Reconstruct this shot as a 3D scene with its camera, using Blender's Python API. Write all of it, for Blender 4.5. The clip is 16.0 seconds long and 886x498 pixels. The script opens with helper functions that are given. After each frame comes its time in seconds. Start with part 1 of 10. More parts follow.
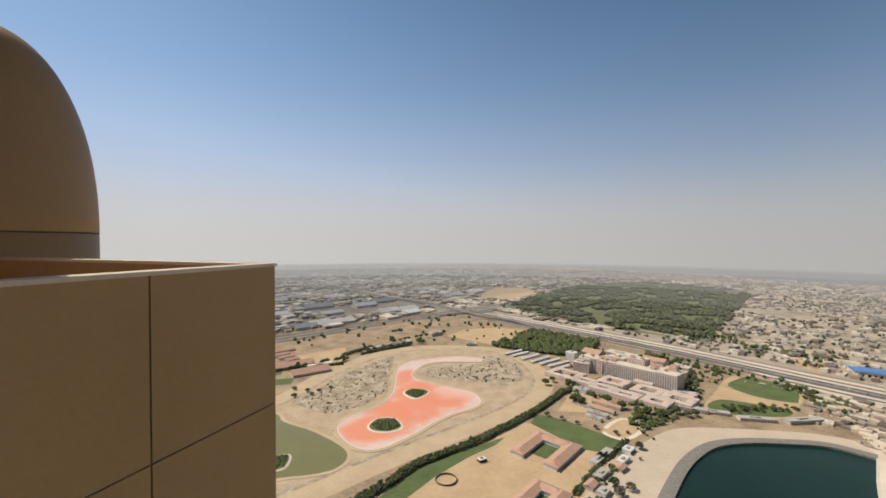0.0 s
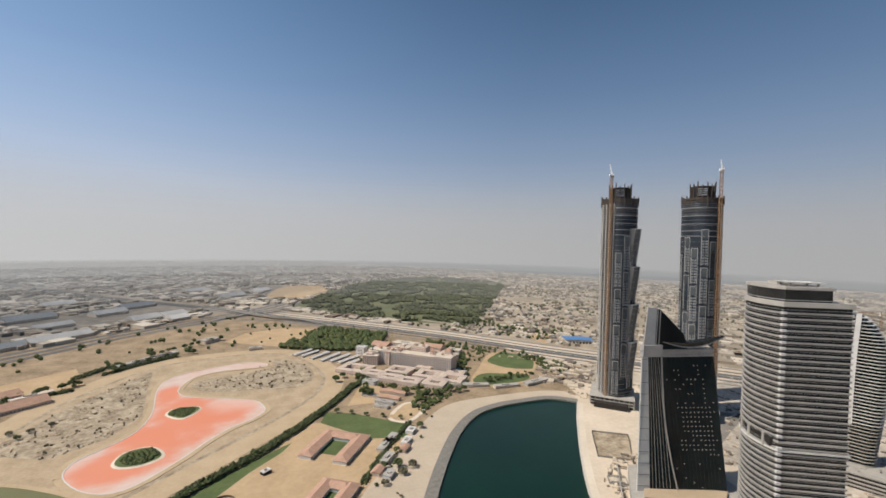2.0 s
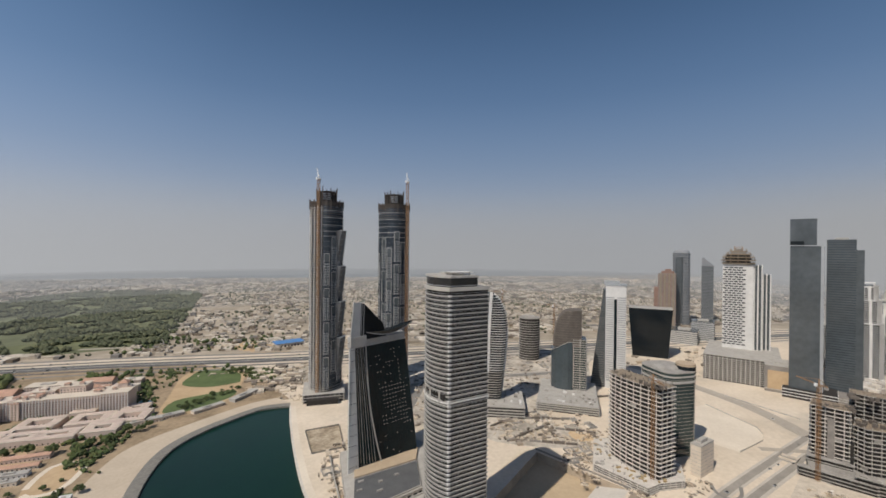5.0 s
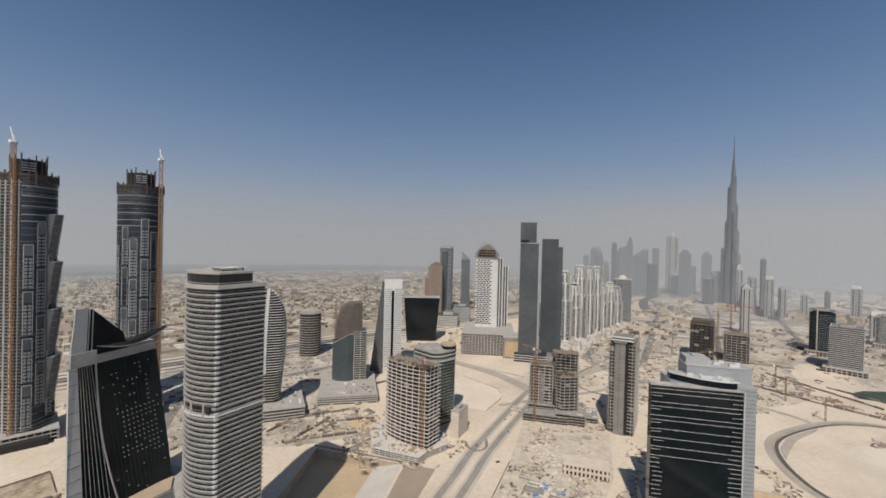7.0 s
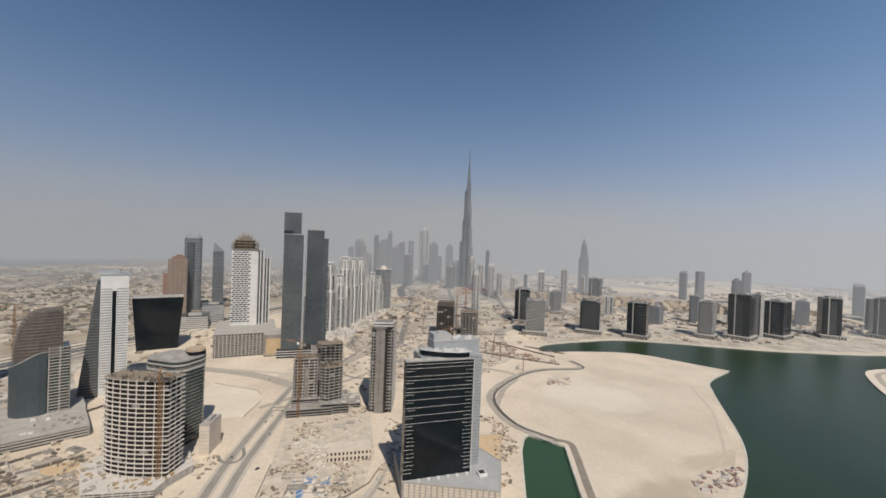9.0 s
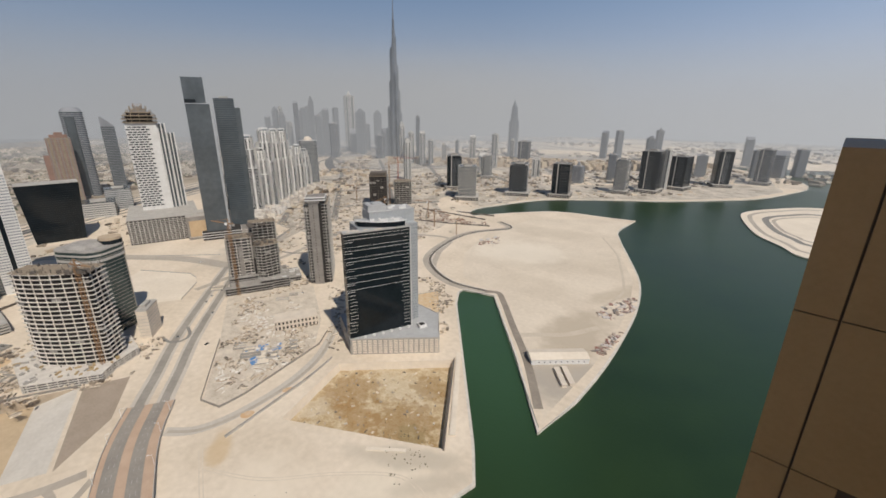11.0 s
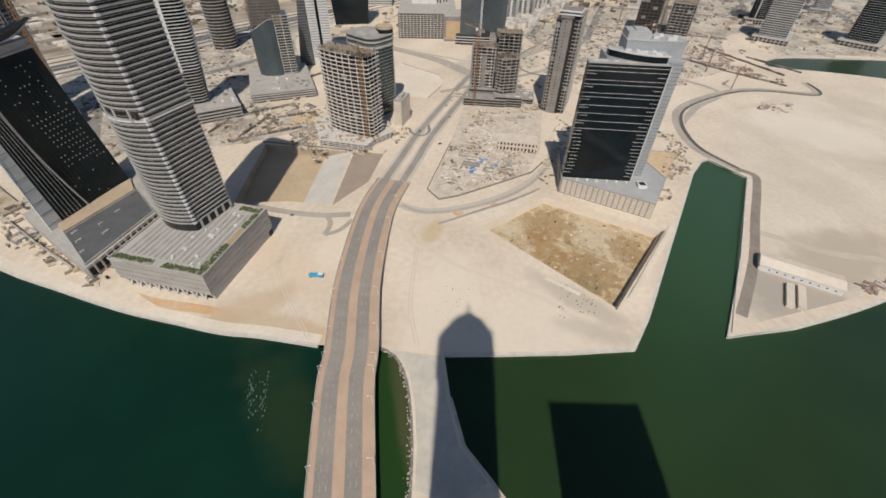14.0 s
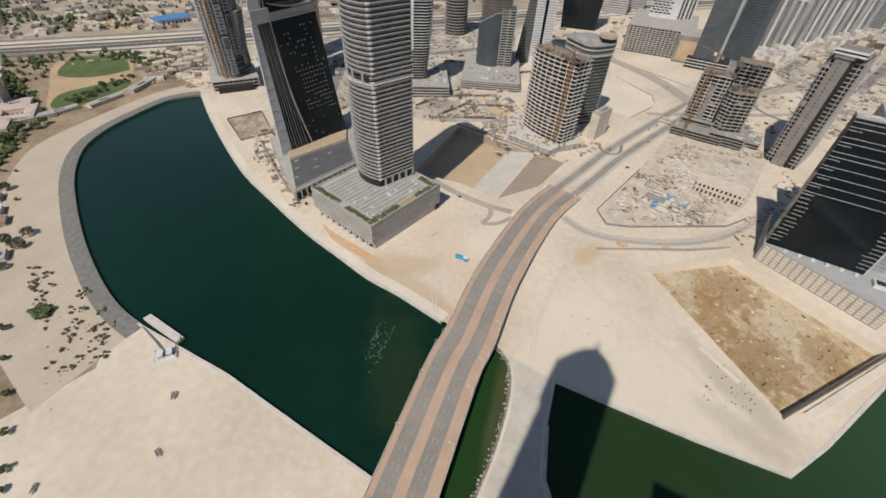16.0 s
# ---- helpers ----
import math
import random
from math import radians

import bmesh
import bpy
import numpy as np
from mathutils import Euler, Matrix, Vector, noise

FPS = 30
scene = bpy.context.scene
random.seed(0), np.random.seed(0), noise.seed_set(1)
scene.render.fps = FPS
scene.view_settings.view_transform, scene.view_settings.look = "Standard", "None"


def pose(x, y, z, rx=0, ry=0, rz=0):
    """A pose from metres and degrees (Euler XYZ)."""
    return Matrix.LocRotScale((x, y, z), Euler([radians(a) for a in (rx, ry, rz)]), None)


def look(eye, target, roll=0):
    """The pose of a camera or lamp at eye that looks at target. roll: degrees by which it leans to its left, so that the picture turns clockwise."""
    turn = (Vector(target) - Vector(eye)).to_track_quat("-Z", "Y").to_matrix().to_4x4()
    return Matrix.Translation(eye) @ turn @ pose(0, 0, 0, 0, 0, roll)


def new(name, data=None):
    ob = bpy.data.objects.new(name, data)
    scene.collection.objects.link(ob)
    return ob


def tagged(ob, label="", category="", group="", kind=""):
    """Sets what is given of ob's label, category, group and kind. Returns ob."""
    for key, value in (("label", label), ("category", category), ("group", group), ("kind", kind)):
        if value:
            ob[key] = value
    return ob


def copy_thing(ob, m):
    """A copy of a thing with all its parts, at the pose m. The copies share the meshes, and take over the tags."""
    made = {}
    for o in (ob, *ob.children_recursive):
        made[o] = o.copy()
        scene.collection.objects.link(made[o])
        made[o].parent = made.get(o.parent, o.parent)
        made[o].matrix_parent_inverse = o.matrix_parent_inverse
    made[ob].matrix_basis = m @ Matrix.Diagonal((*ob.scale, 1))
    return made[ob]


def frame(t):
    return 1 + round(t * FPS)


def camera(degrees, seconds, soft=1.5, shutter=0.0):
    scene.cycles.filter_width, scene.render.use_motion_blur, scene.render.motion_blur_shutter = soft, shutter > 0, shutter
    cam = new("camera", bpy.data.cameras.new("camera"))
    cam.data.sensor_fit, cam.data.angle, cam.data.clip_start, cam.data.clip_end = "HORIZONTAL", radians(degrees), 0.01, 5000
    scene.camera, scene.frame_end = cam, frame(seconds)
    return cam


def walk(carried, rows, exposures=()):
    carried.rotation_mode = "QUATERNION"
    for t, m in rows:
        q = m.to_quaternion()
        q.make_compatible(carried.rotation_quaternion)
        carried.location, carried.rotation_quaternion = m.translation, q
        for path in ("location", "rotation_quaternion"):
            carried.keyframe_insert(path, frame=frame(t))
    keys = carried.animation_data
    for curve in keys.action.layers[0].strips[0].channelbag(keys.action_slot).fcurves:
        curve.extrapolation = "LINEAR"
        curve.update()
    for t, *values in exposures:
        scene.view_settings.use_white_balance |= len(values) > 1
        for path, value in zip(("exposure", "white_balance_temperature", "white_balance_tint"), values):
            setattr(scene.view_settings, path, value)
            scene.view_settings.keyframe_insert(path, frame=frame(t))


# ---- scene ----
# ---- camera ----
cam = camera(93.54, 16.0, soft=1.7)
EYE = 250.0
TURNS = [
    (0.00, -0.06, -1.01, -0.07),
    (0.50, -5.59, -0.76, -0.38),
    (1.00, -14.60, -1.34, -0.52),
    (1.50, -21.63, -0.95, -1.26),
    (2.00, -28.07, -1.09, -1.40),
    (2.50, -33.54, -1.10, -0.95),
    (3.00, -41.22, -0.65, -1.35),
    (3.20, -44.30, -0.85, -1.38),
    (3.73, -51.34, -0.76, -1.30),
    (4.25, -57.45, -0.56, -1.03),
    (4.78, -63.56, -0.36, -0.76),
    (5.30, -70.73, -0.27, -0.64),
    (5.50, -73.76, -0.45, -1.11),
    (6.00, -81.44, -0.19, -1.55),
    (6.50, -88.75, -0.55, -1.14),
    (7.00, -95.84, -0.54, -1.41),
    (7.50, -102.40, -0.74, -1.40),
    (8.00, -110.41, -0.75, -2.39),
    (8.50, -119.20, -0.75, -2.50),
    (9.00, -127.28, -0.70, -2.13),
    (9.20, -129.67, -0.56, -1.83),
    (9.62, -134.91, -2.10, -1.68),
    (10.04, -138.04, -6.03, -1.33),
    (10.46, -138.99, -11.28, -0.92),
    (10.88, -137.72, -16.78, -0.57),
    (11.30, -134.00, -21.43, -0.66),
    (11.50, -132.06, -23.46, -1.04),
    (12.00, -126.34, -28.00, -0.63),
    (12.50, -121.34, -32.39, -1.21),
    (13.00, -115.26, -37.66, -1.12),
    (13.50, -109.27, -39.68, -1.94),
    (14.00, -103.99, -41.40, -1.12),
    (14.50, -98.12, -42.01, -1.54),
    (15.00, -90.66, -42.34, -2.06),
    (15.50, -85.51, -41.09, -1.43),
    (16.00, -76.32, -42.00, -1.98),
]
walk(cam, [(t, pose(0, 0, EYE, 90 + p, r, y)) for t, y, p, r in TURNS],
     exposures=[(0, -0.2, 7000, 10), (1, -0.18, 6900, 10), (2.5, -0.29, 6620, 10), (3.2, -0.33, 6480, 10), (5.5, -0.45, 6500, 10), (9, -0.43, 6500, 10), (11.5, -0.42, 6520, 10), (13, -0.43, 6480, 10), (14.5, -0.43, 6420, 10), (16, -0.44, 6350, 10)])

# ---- light ----
SUN_EL, SHADOW = 51.4, Vector((0.955, -0.296, 0))
world = bpy.data.worlds.new("world")
scene.world = world
world.use_nodes = True
sky = world.node_tree.nodes.new("ShaderNodeTexSky")
sky.sky_type, sky.sun_disc = "NISHITA", False
sky.sun_elevation = radians(SUN_EL)
sky.sun_rotation = math.atan2(-SHADOW.x, -SHADOW.y)
sky.air_density, sky.dust_density, sky.ozone_density = 1.0, 1.8, 5.0
bg = world.node_tree.nodes["Background"]
bg.inputs[1].default_value = 0.05
tint = world.node_tree.nodes.new("ShaderNodeHueSaturation")
tint.inputs["Saturation"].default_value = 1.2
world.node_tree.links.new(sky.outputs[0], tint.inputs["Color"])
world.node_tree.links.new(tint.outputs[0], bg.inputs[0])
sun = new("sun", bpy.data.lights.new("sun", "SUN"))
sun.data.energy, sun.data.angle, sun.data.color = 5.0, radians(0.8), (1.0, 0.94, 0.855)
to_sun = -SHADOW * math.cos(radians(SUN_EL)) + Vector((0, 0, math.sin(radians(SUN_EL))))
sun.matrix_world = look(to_sun * 900, (0, 0, 0))


# ---- materials ----
def mat(name, a, b=None, scale=0.2, rough=0.85, metal=0.0, bump=0.0, fine=6.0, island=None, spec=0.5, streak=None):
    """Two colours mixed by noise at two sizes (metres^-1), with fine relief; island: a palette picked piece by piece."""
    m = bpy.data.materials.new(name)
    m.use_nodes = True
    n, link = m.node_tree.nodes, m.node_tree.links.new
    s = n["Principled BSDF"]
    s.inputs["Roughness"].default_value, s.inputs["Metallic"].default_value = rough, metal
    s.inputs["Specular IOR Level"].default_value = spec
    geo = n.new("ShaderNodeNewGeometry")
    place = geo.outputs["Position"]
    if streak:
        mp = n.new("ShaderNodeMapping")
        mp.inputs["Scale"].default_value = streak
        link(place, mp.inputs["Vector"])
        place = mp.outputs["Vector"]
    big, small = n.new("ShaderNodeTexNoise"), n.new("ShaderNodeTexNoise")
    big.inputs["Scale"].default_value, small.inputs["Scale"].default_value = scale, scale * fine
    big.inputs["Detail"].default_value, small.inputs["Detail"].default_value = 6, 4
    link(place, big.inputs["Vector"])
    link(place, small.inputs["Vector"])
    mix = n.new("ShaderNodeMix")
    mix.data_type = "FLOAT"
    mix.inputs[0].default_value = 0.4
    link(big.outputs[0], mix.inputs[2])
    link(small.outputs[0], mix.inputs[3])
    ramp = n.new("ShaderNodeValToRGB")
    b = b or tuple(c * 0.8 for c in a)
    ramp.color_ramp.elements[0].position, ramp.color_ramp.elements[1].position = 0.36, 0.64
    ramp.color_ramp.elements[0].color, ramp.color_ramp.elements[1].color = (*b, 1), (*a, 1)
    link(mix.outputs[0], ramp.inputs[0])
    out = ramp.outputs[0]
    if island:
        pick = n.new("ShaderNodeValToRGB")
        pick.color_ramp.interpolation = "CONSTANT"
        e = pick.color_ramp.elements
        while len(e) < len(island):
            e.new(0.5)
        for i, c in enumerate(island):
            e[i].position, e[i].color = i / len(island), (*c, 1)
        link(geo.outputs["Random Per Island"], pick.inputs[0])
        tint = n.new("ShaderNodeMix")
        tint.data_type, tint.blend_type = "RGBA", "MULTIPLY"
        tint.inputs[0].default_value = 1.0
        link(out, tint.inputs[6])
        link(pick.outputs[0], tint.inputs[7])
        out = tint.outputs[2]
    link(out, s.inputs["Base Color"])
    if bump:
        rel = n.new("ShaderNodeBump")
        rel.inputs["Strength"].default_value, rel.inputs["Distance"].default_value = 0.6, bump
        link(small.outputs[0], rel.inputs["Height"])
        link(rel.outputs[0], s.inputs["Normal"])
    return m


SAND = mat("sand", (0.717, 0.610, 0.482), (0.567, 0.471, 0.358), 0.012, 0.95, bump=0.3, fine=14, spec=0.2)
PALE_SAND = mat("pale_sand", (0.73, 0.64, 0.52), (0.63, 0.54, 0.43), 0.02, 0.95, bump=0.25, fine=12, spec=0.2)
BROWN_SAND = mat("brown_sand", (0.53, 0.385, 0.235), (0.43, 0.305, 0.18), 0.03, 0.95, bump=0.2, spec=0.2)
DAMP_EARTH = mat("damp_earth", (0.62, 0.51, 0.35), (0.38, 0.26, 0.125), 0.12, 0.9, bump=1.2, fine=5, spec=0.2)
SCRUB = mat("scrub_sand", (0.52, 0.43, 0.315), (0.22, 0.17, 0.115), 0.05, 0.95, bump=0.6, fine=4, spec=0.2)
RUBBLE = mat("rubble_ground", (0.66, 0.575, 0.465), (0.45, 0.38, 0.30), 0.09, 0.95, bump=0.5, fine=6, spec=0.2)
ASPHALT = mat("dusty_asphalt", (0.27, 0.25, 0.222), (0.19, 0.178, 0.16), 0.05, 0.9, fine=10, spec=0.3)
HIGHWAY = mat("highway_asphalt", (0.15, 0.143, 0.135), (0.10, 0.096, 0.092), 0.03, 0.9, spec=0.3)
DUSTY_ROAD = mat("dusty_road", (0.46, 0.40, 0.33), (0.36, 0.315, 0.26), 0.03, 0.95, spec=0.2)
PAVING = mat("terracotta_paving", (0.53, 0.38, 0.272), (0.45, 0.318, 0.225), 0.08, 0.9, fine=12, spec=0.3)
QUAY = mat("quay_concrete", (0.66, 0.60, 0.52), (0.52, 0.47, 0.40), 0.15, 0.9, bump=0.05)
ROCK = mat("grey_revetment", (0.25, 0.235, 0.205), (0.16, 0.15, 0.13), 0.25, 0.95, bump=0.3, fine=4)
FRAME_CONC = mat("sunlit_frame_concrete", (0.63, 0.58, 0.515), (0.50, 0.455, 0.40), 0.15, 0.9, bump=0.04)
BROWN_SLAB = mat("brown_frame_slab", (0.185, 0.155, 0.13), (0.13, 0.108, 0.09), 0.2, 0.9)
CONCRETE = mat("raw_concrete", (0.37, 0.345, 0.31), (0.25, 0.23, 0.205), 0.12, 0.9, bump=0.04)
DARK_CONCRETE = mat("stained_concrete", (0.27, 0.245, 0.215), (0.19, 0.17, 0.15), 0.1, 0.9, bump=0.04)
STONE = mat("grey_stone_cladding", (0.46, 0.43, 0.385), (0.37, 0.345, 0.305), 0.1, 0.85, bump=0.03)
PALE_CONCRETE = mat("pale_concrete", (0.45, 0.42, 0.375), (0.34, 0.315, 0.28), 0.1, 0.85, bump=0.03)
# near-black colour for the shade of open floors and recesses, also dark openings
VOID = mat("void_shade_black", (0.035, 0.03, 0.026), (0.02, 0.017, 0.015), 0.3, 0.95)
WHITE = mat("white_render", (0.68, 0.66, 0.625), (0.57, 0.55, 0.52), 0.08, 0.7)
STRIPE = mat("grey_stone_band", (0.41, 0.39, 0.36), (0.30, 0.285, 0.262), 0.08, 0.55)
ROOF_GREY = mat("pale_grey_roofing", (0.42, 0.415, 0.40), (0.34, 0.335, 0.325), 0.06, 0.75)
WEST_SAND = mat("trodden_brown_sand", (0.42, 0.315, 0.205), (0.22, 0.165, 0.105), 0.025, 0.95, bump=0.3, fine=7, spec=0.2)
TRACK_SAND = mat("raked_tan_sand", (0.53, 0.405, 0.265), (0.44, 0.335, 0.215), 0.03, 0.95, bump=0.2, fine=9, spec=0.2)
BAND = mat("aluminium_band", (0.47, 0.455, 0.43), (0.39, 0.375, 0.355), 0.08, 0.45, metal=0.15)
STEEL = mat("grey_cladding", (0.42, 0.43, 0.43), (0.34, 0.35, 0.355), 0.08, 0.4, metal=0.3)
GLASS = mat("dark_blue_glazing", (0.045, 0.06, 0.07), (0.03, 0.04, 0.05), 0.05, 0.12, spec=0.6)
GREY_GLASS = mat("grey_glazing", (0.092, 0.104, 0.11), (0.06, 0.069, 0.074), 0.02, 0.15, spec=0.6)
DARK_BAND = mat("dark_metal_band", (0.10, 0.10, 0.10), (0.07, 0.07, 0.072), 0.1, 0.5)
BLACK_GLASS = mat("black_glazing", (0.012, 0.016, 0.019), (0.007, 0.010, 0.012), 0.05, 0.12, spec=0.28)
GREEN_GLASS = mat("green_glazing", (0.045, 0.065, 0.06), (0.032, 0.047, 0.044), 0.05, 0.14, spec=0.6)
BLUE_GLASS = mat("blue_glazing", (0.078, 0.096, 0.102), (0.058, 0.072, 0.078), 0.05, 0.15, spec=0.6)
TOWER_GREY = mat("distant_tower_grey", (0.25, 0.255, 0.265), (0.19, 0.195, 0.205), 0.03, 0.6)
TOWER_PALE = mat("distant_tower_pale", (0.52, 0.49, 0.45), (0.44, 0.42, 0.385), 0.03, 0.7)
SILVER = mat("silver_cladding", (0.19, 0.205, 0.22), (0.15, 0.16, 0.175), 0.02, 0.35, metal=0.1)
PINK = mat("pink_render", (0.62, 0.49, 0.41), (0.52, 0.41, 0.34), 0.1, 0.85)
ROOF_TILE = mat("terracotta_roof", (0.52, 0.32, 0.225), (0.40, 0.24, 0.17), 0.2, 0.85)
CREAM = mat("cream_render", (0.66, 0.57, 0.46), (0.56, 0.48, 0.39), 0.1, 0.85)
CLAD = mat("beige_cladding", (0.39, 0.24, 0.10), (0.34, 0.205, 0.08), 0.5, 0.55, bump=0.003, fine=30)
COPING = mat("pale_coping", (0.62, 0.51, 0.38), (0.55, 0.45, 0.33), 1.5, 0.6)
JOINT = mat("dark_joint", (0.10, 0.065, 0.04), (0.08, 0.05, 0.03), 2.0, 0.9)
ORANGE = mat("orange_crane_paint", (0.31, 0.175, 0.085), (0.22, 0.125, 0.06), 0.5, 0.7)
RED = mat("faded_red_paint", (0.42, 0.12, 0.08), (0.32, 0.09, 0.06), 0.5, 0.6)
WORN_PAINT = mat("worn_road_paint", (0.50, 0.49, 0.46), (0.36, 0.35, 0.32), 0.8, 0.8)
WHITE_PAINT = mat("white_paint", (0.80, 0.80, 0.78), (0.70, 0.70, 0.68), 1.0, 0.5)
BLUE = mat("blue_sheet", (0.10, 0.25, 0.50), (0.07, 0.19, 0.40), 0.2, 0.6)
TYRE = mat("black_rubber", (0.02, 0.02, 0.02), (0.015, 0.015, 0.015), 2.0, 0.8)
LAWN = mat("mown_lawn", (0.115, 0.15, 0.05), (0.07, 0.10, 0.032), 0.04, 0.95, bump=0.15)
PARK_GRASS = mat("park_grass", (0.17, 0.175, 0.08), (0.09, 0.10, 0.05), 0.006, 0.95, bump=0.3)
PARK_LEAF = mat("park_leaves", (0.12, 0.128, 0.07), (0.065, 0.073, 0.04), 0.02, 0.95, island=((1, 1, 1), (0.75, 0.8, 0.75), (1.15, 1.1, 1.0)))
# leaf colour greyed to put the haze of distance into it
HAZY_LEAF = mat("haze_greyed_leaves", (0.12, 0.122, 0.07), (0.075, 0.08, 0.045), 0.05, 0.95)
LEAF = mat("leaves", (0.105, 0.125, 0.045), (0.055, 0.07, 0.024), 0.5, 0.9, island=((1, 1, 1), (0.7, 0.8, 0.7), (1.2, 1.1, 0.9), (0.9, 1, 0.8)))
DRY_LEAF = mat("dusty_shrub_leaves", (0.14, 0.125, 0.07), (0.085, 0.078, 0.045), 0.5, 0.95)
BARK = mat("bark", (0.16, 0.12, 0.08), (0.11, 0.08, 0.05), 1.0, 0.95)
HOUSE = mat("suburb_houses", (0.43, 0.39, 0.335), (0.34, 0.305, 0.26), 0.05, 0.9,
            island=((1, 0.97, 0.92), (1.45, 1.42, 1.36), (0.8, 0.74, 0.66), (1.6, 1.56, 1.5), (0.45, 0.39, 0.33), (1.2, 1.14, 1.05), (0.5, 0.5, 0.51)))
SUBURB_GROUND = mat("suburb_ground", (0.47, 0.395, 0.305), (0.28, 0.235, 0.175), 0.006, 0.95, fine=4, spec=0.2)
YARD_GROUND = mat("oily_yard_ground", (0.36, 0.315, 0.255), (0.15, 0.135, 0.115), 0.008, 0.95, fine=5, spec=0.2)
CLUTTER = mat("site_materials", (0.62, 0.54, 0.44), (0.46, 0.40, 0.325), 0.3, 0.9,
              island=((1, 1, 1), (0.6, 0.57, 0.54), (1.2, 1.18, 1.13), (0.8, 0.72, 0.62), (0.35, 0.33, 0.32), (1.0, 0.95, 0.87), (1.1, 1.08, 1.04), (0.5, 0.47, 0.44), (0.22, 0.2, 0.19)))


def stain(m, x, y, rx, ry, colour, amount=1.0, turn=0.0, soft=0.45, ragged=0.7, size=0.04):
    """A blot with a soft ragged edge, worn into a material at one place."""
    n, link = m.node_tree.nodes, m.node_tree.links.new
    s = n["Principled BSDF"].inputs["Base Color"]
    before = s.links[0].from_socket
    mp, far, rag, add, edge, mix = (n.new("ShaderNode" + k) for k in ("Mapping", "VectorMath", "TexNoise", "Math", "MapRange", "Mix"))
    mp.vector_type = "TEXTURE"
    mp.inputs["Location"].default_value, mp.inputs["Rotation"].default_value, mp.inputs["Scale"].default_value = (x, y, 0), (0, 0, radians(turn)), (rx, ry, 100)
    link(n["Geometry"].outputs["Position"], mp.inputs["Vector"])
    link(n["Geometry"].outputs["Position"], rag.inputs["Vector"])
    rag.inputs["Scale"].default_value, rag.inputs["Detail"].default_value = size, 6
    far.operation = "LENGTH"
    link(mp.outputs[0], far.inputs[0])
    add.operation = "MULTIPLY_ADD"
    link(rag.outputs[0], add.inputs[0])
    add.inputs[1].default_value = ragged * 2
    link(far.outputs["Value"], add.inputs[2])
    edge.interpolation_type = "SMOOTHSTEP"
    link(add.outputs[0], edge.inputs[0])
    edge.inputs[1].default_value, edge.inputs[2].default_value = 1 + ragged - soft, 1 + ragged + soft
    edge.inputs[3].default_value, edge.inputs[4].default_value = amount, 0.0
    mix.data_type = "RGBA"
    link(edge.outputs[0], mix.inputs[0])
    link(before, mix.inputs[6])
    mix.inputs[7].default_value = (*colour, 1)
    link(mix.outputs[2], s)


def water_mat(name, a, b, scale):
    m = mat(name, a, b, scale, 0.32, fine=5, spec=0.32)
    n, link = m.node_tree.nodes, m.node_tree.links.new
    wave = n.new("ShaderNodeTexNoise")
    wave.inputs["Scale"].default_value, wave.inputs["Detail"].default_value = 0.35, 5
    link(n["Geometry"].outputs["Position"], wave.inputs["Vector"])
    rel = n.new("ShaderNodeBump")
    rel.inputs["Strength"].default_value, rel.inputs["Distance"].default_value = 0.35, 0.25
    link(wave.outputs[0], rel.inputs["Height"])
    link(rel.outputs[0], n["Principled BSDF"].inputs["Normal"])
    return m


WATER = water_mat("canal_water", (0.022, 0.044, 0.014), (0.014, 0.031, 0.010), 0.004)
LAKE = water_mat("lake_water", (0.004, 0.027, 0.0145), (0.0025, 0.019, 0.0105), 0.008)
SEA = mat("sea_water", (0.13, 0.155, 0.175), (0.115, 0.14, 0.16), 0.001, 0.8, spec=0.2)
LAGOON = mat("far_lagoon", (0.22, 0.33, 0.33), (0.18, 0.28, 0.29), 0.004, 0.35)
POND = mat("olive_pond_water", (0.19, 0.175, 0.05), (0.17, 0.155, 0.045), 0.01, 0.2)


# blots on the bare sand and in the shallow water
POINT_SAND = mat("point_sand", (0.68, 0.585, 0.465), (0.57, 0.48, 0.375), 0.015, 0.95, bump=0.25, fine=12, spec=0.2)
stain(POINT_SAND, 156, -345, 34, 48, (0.37, 0.325, 0.27), 0.85, 0, 0.3, 0.5)
stain(POINT_SAND, 183, -428, 34, 62, (0.44, 0.365, 0.275), 0.85, 8, 0.4, 0.7)
for x, y, rx, ry, turn, k in ((190, -580, 60, 16, 70, 0.5), (330, -640, 120, 50, 40, 0.25), (420, -800, 90, 40, 20, 0.25), (300, -520, 60, 40, 0, 0.2)):
    stain(POINT_SAND, x, y, rx, ry, (0.40, 0.325, 0.235), k, turn)
stain(POINT_SAND, 400, -640, 90, 60, (0.76, 0.68, 0.56), 0.5, 30)
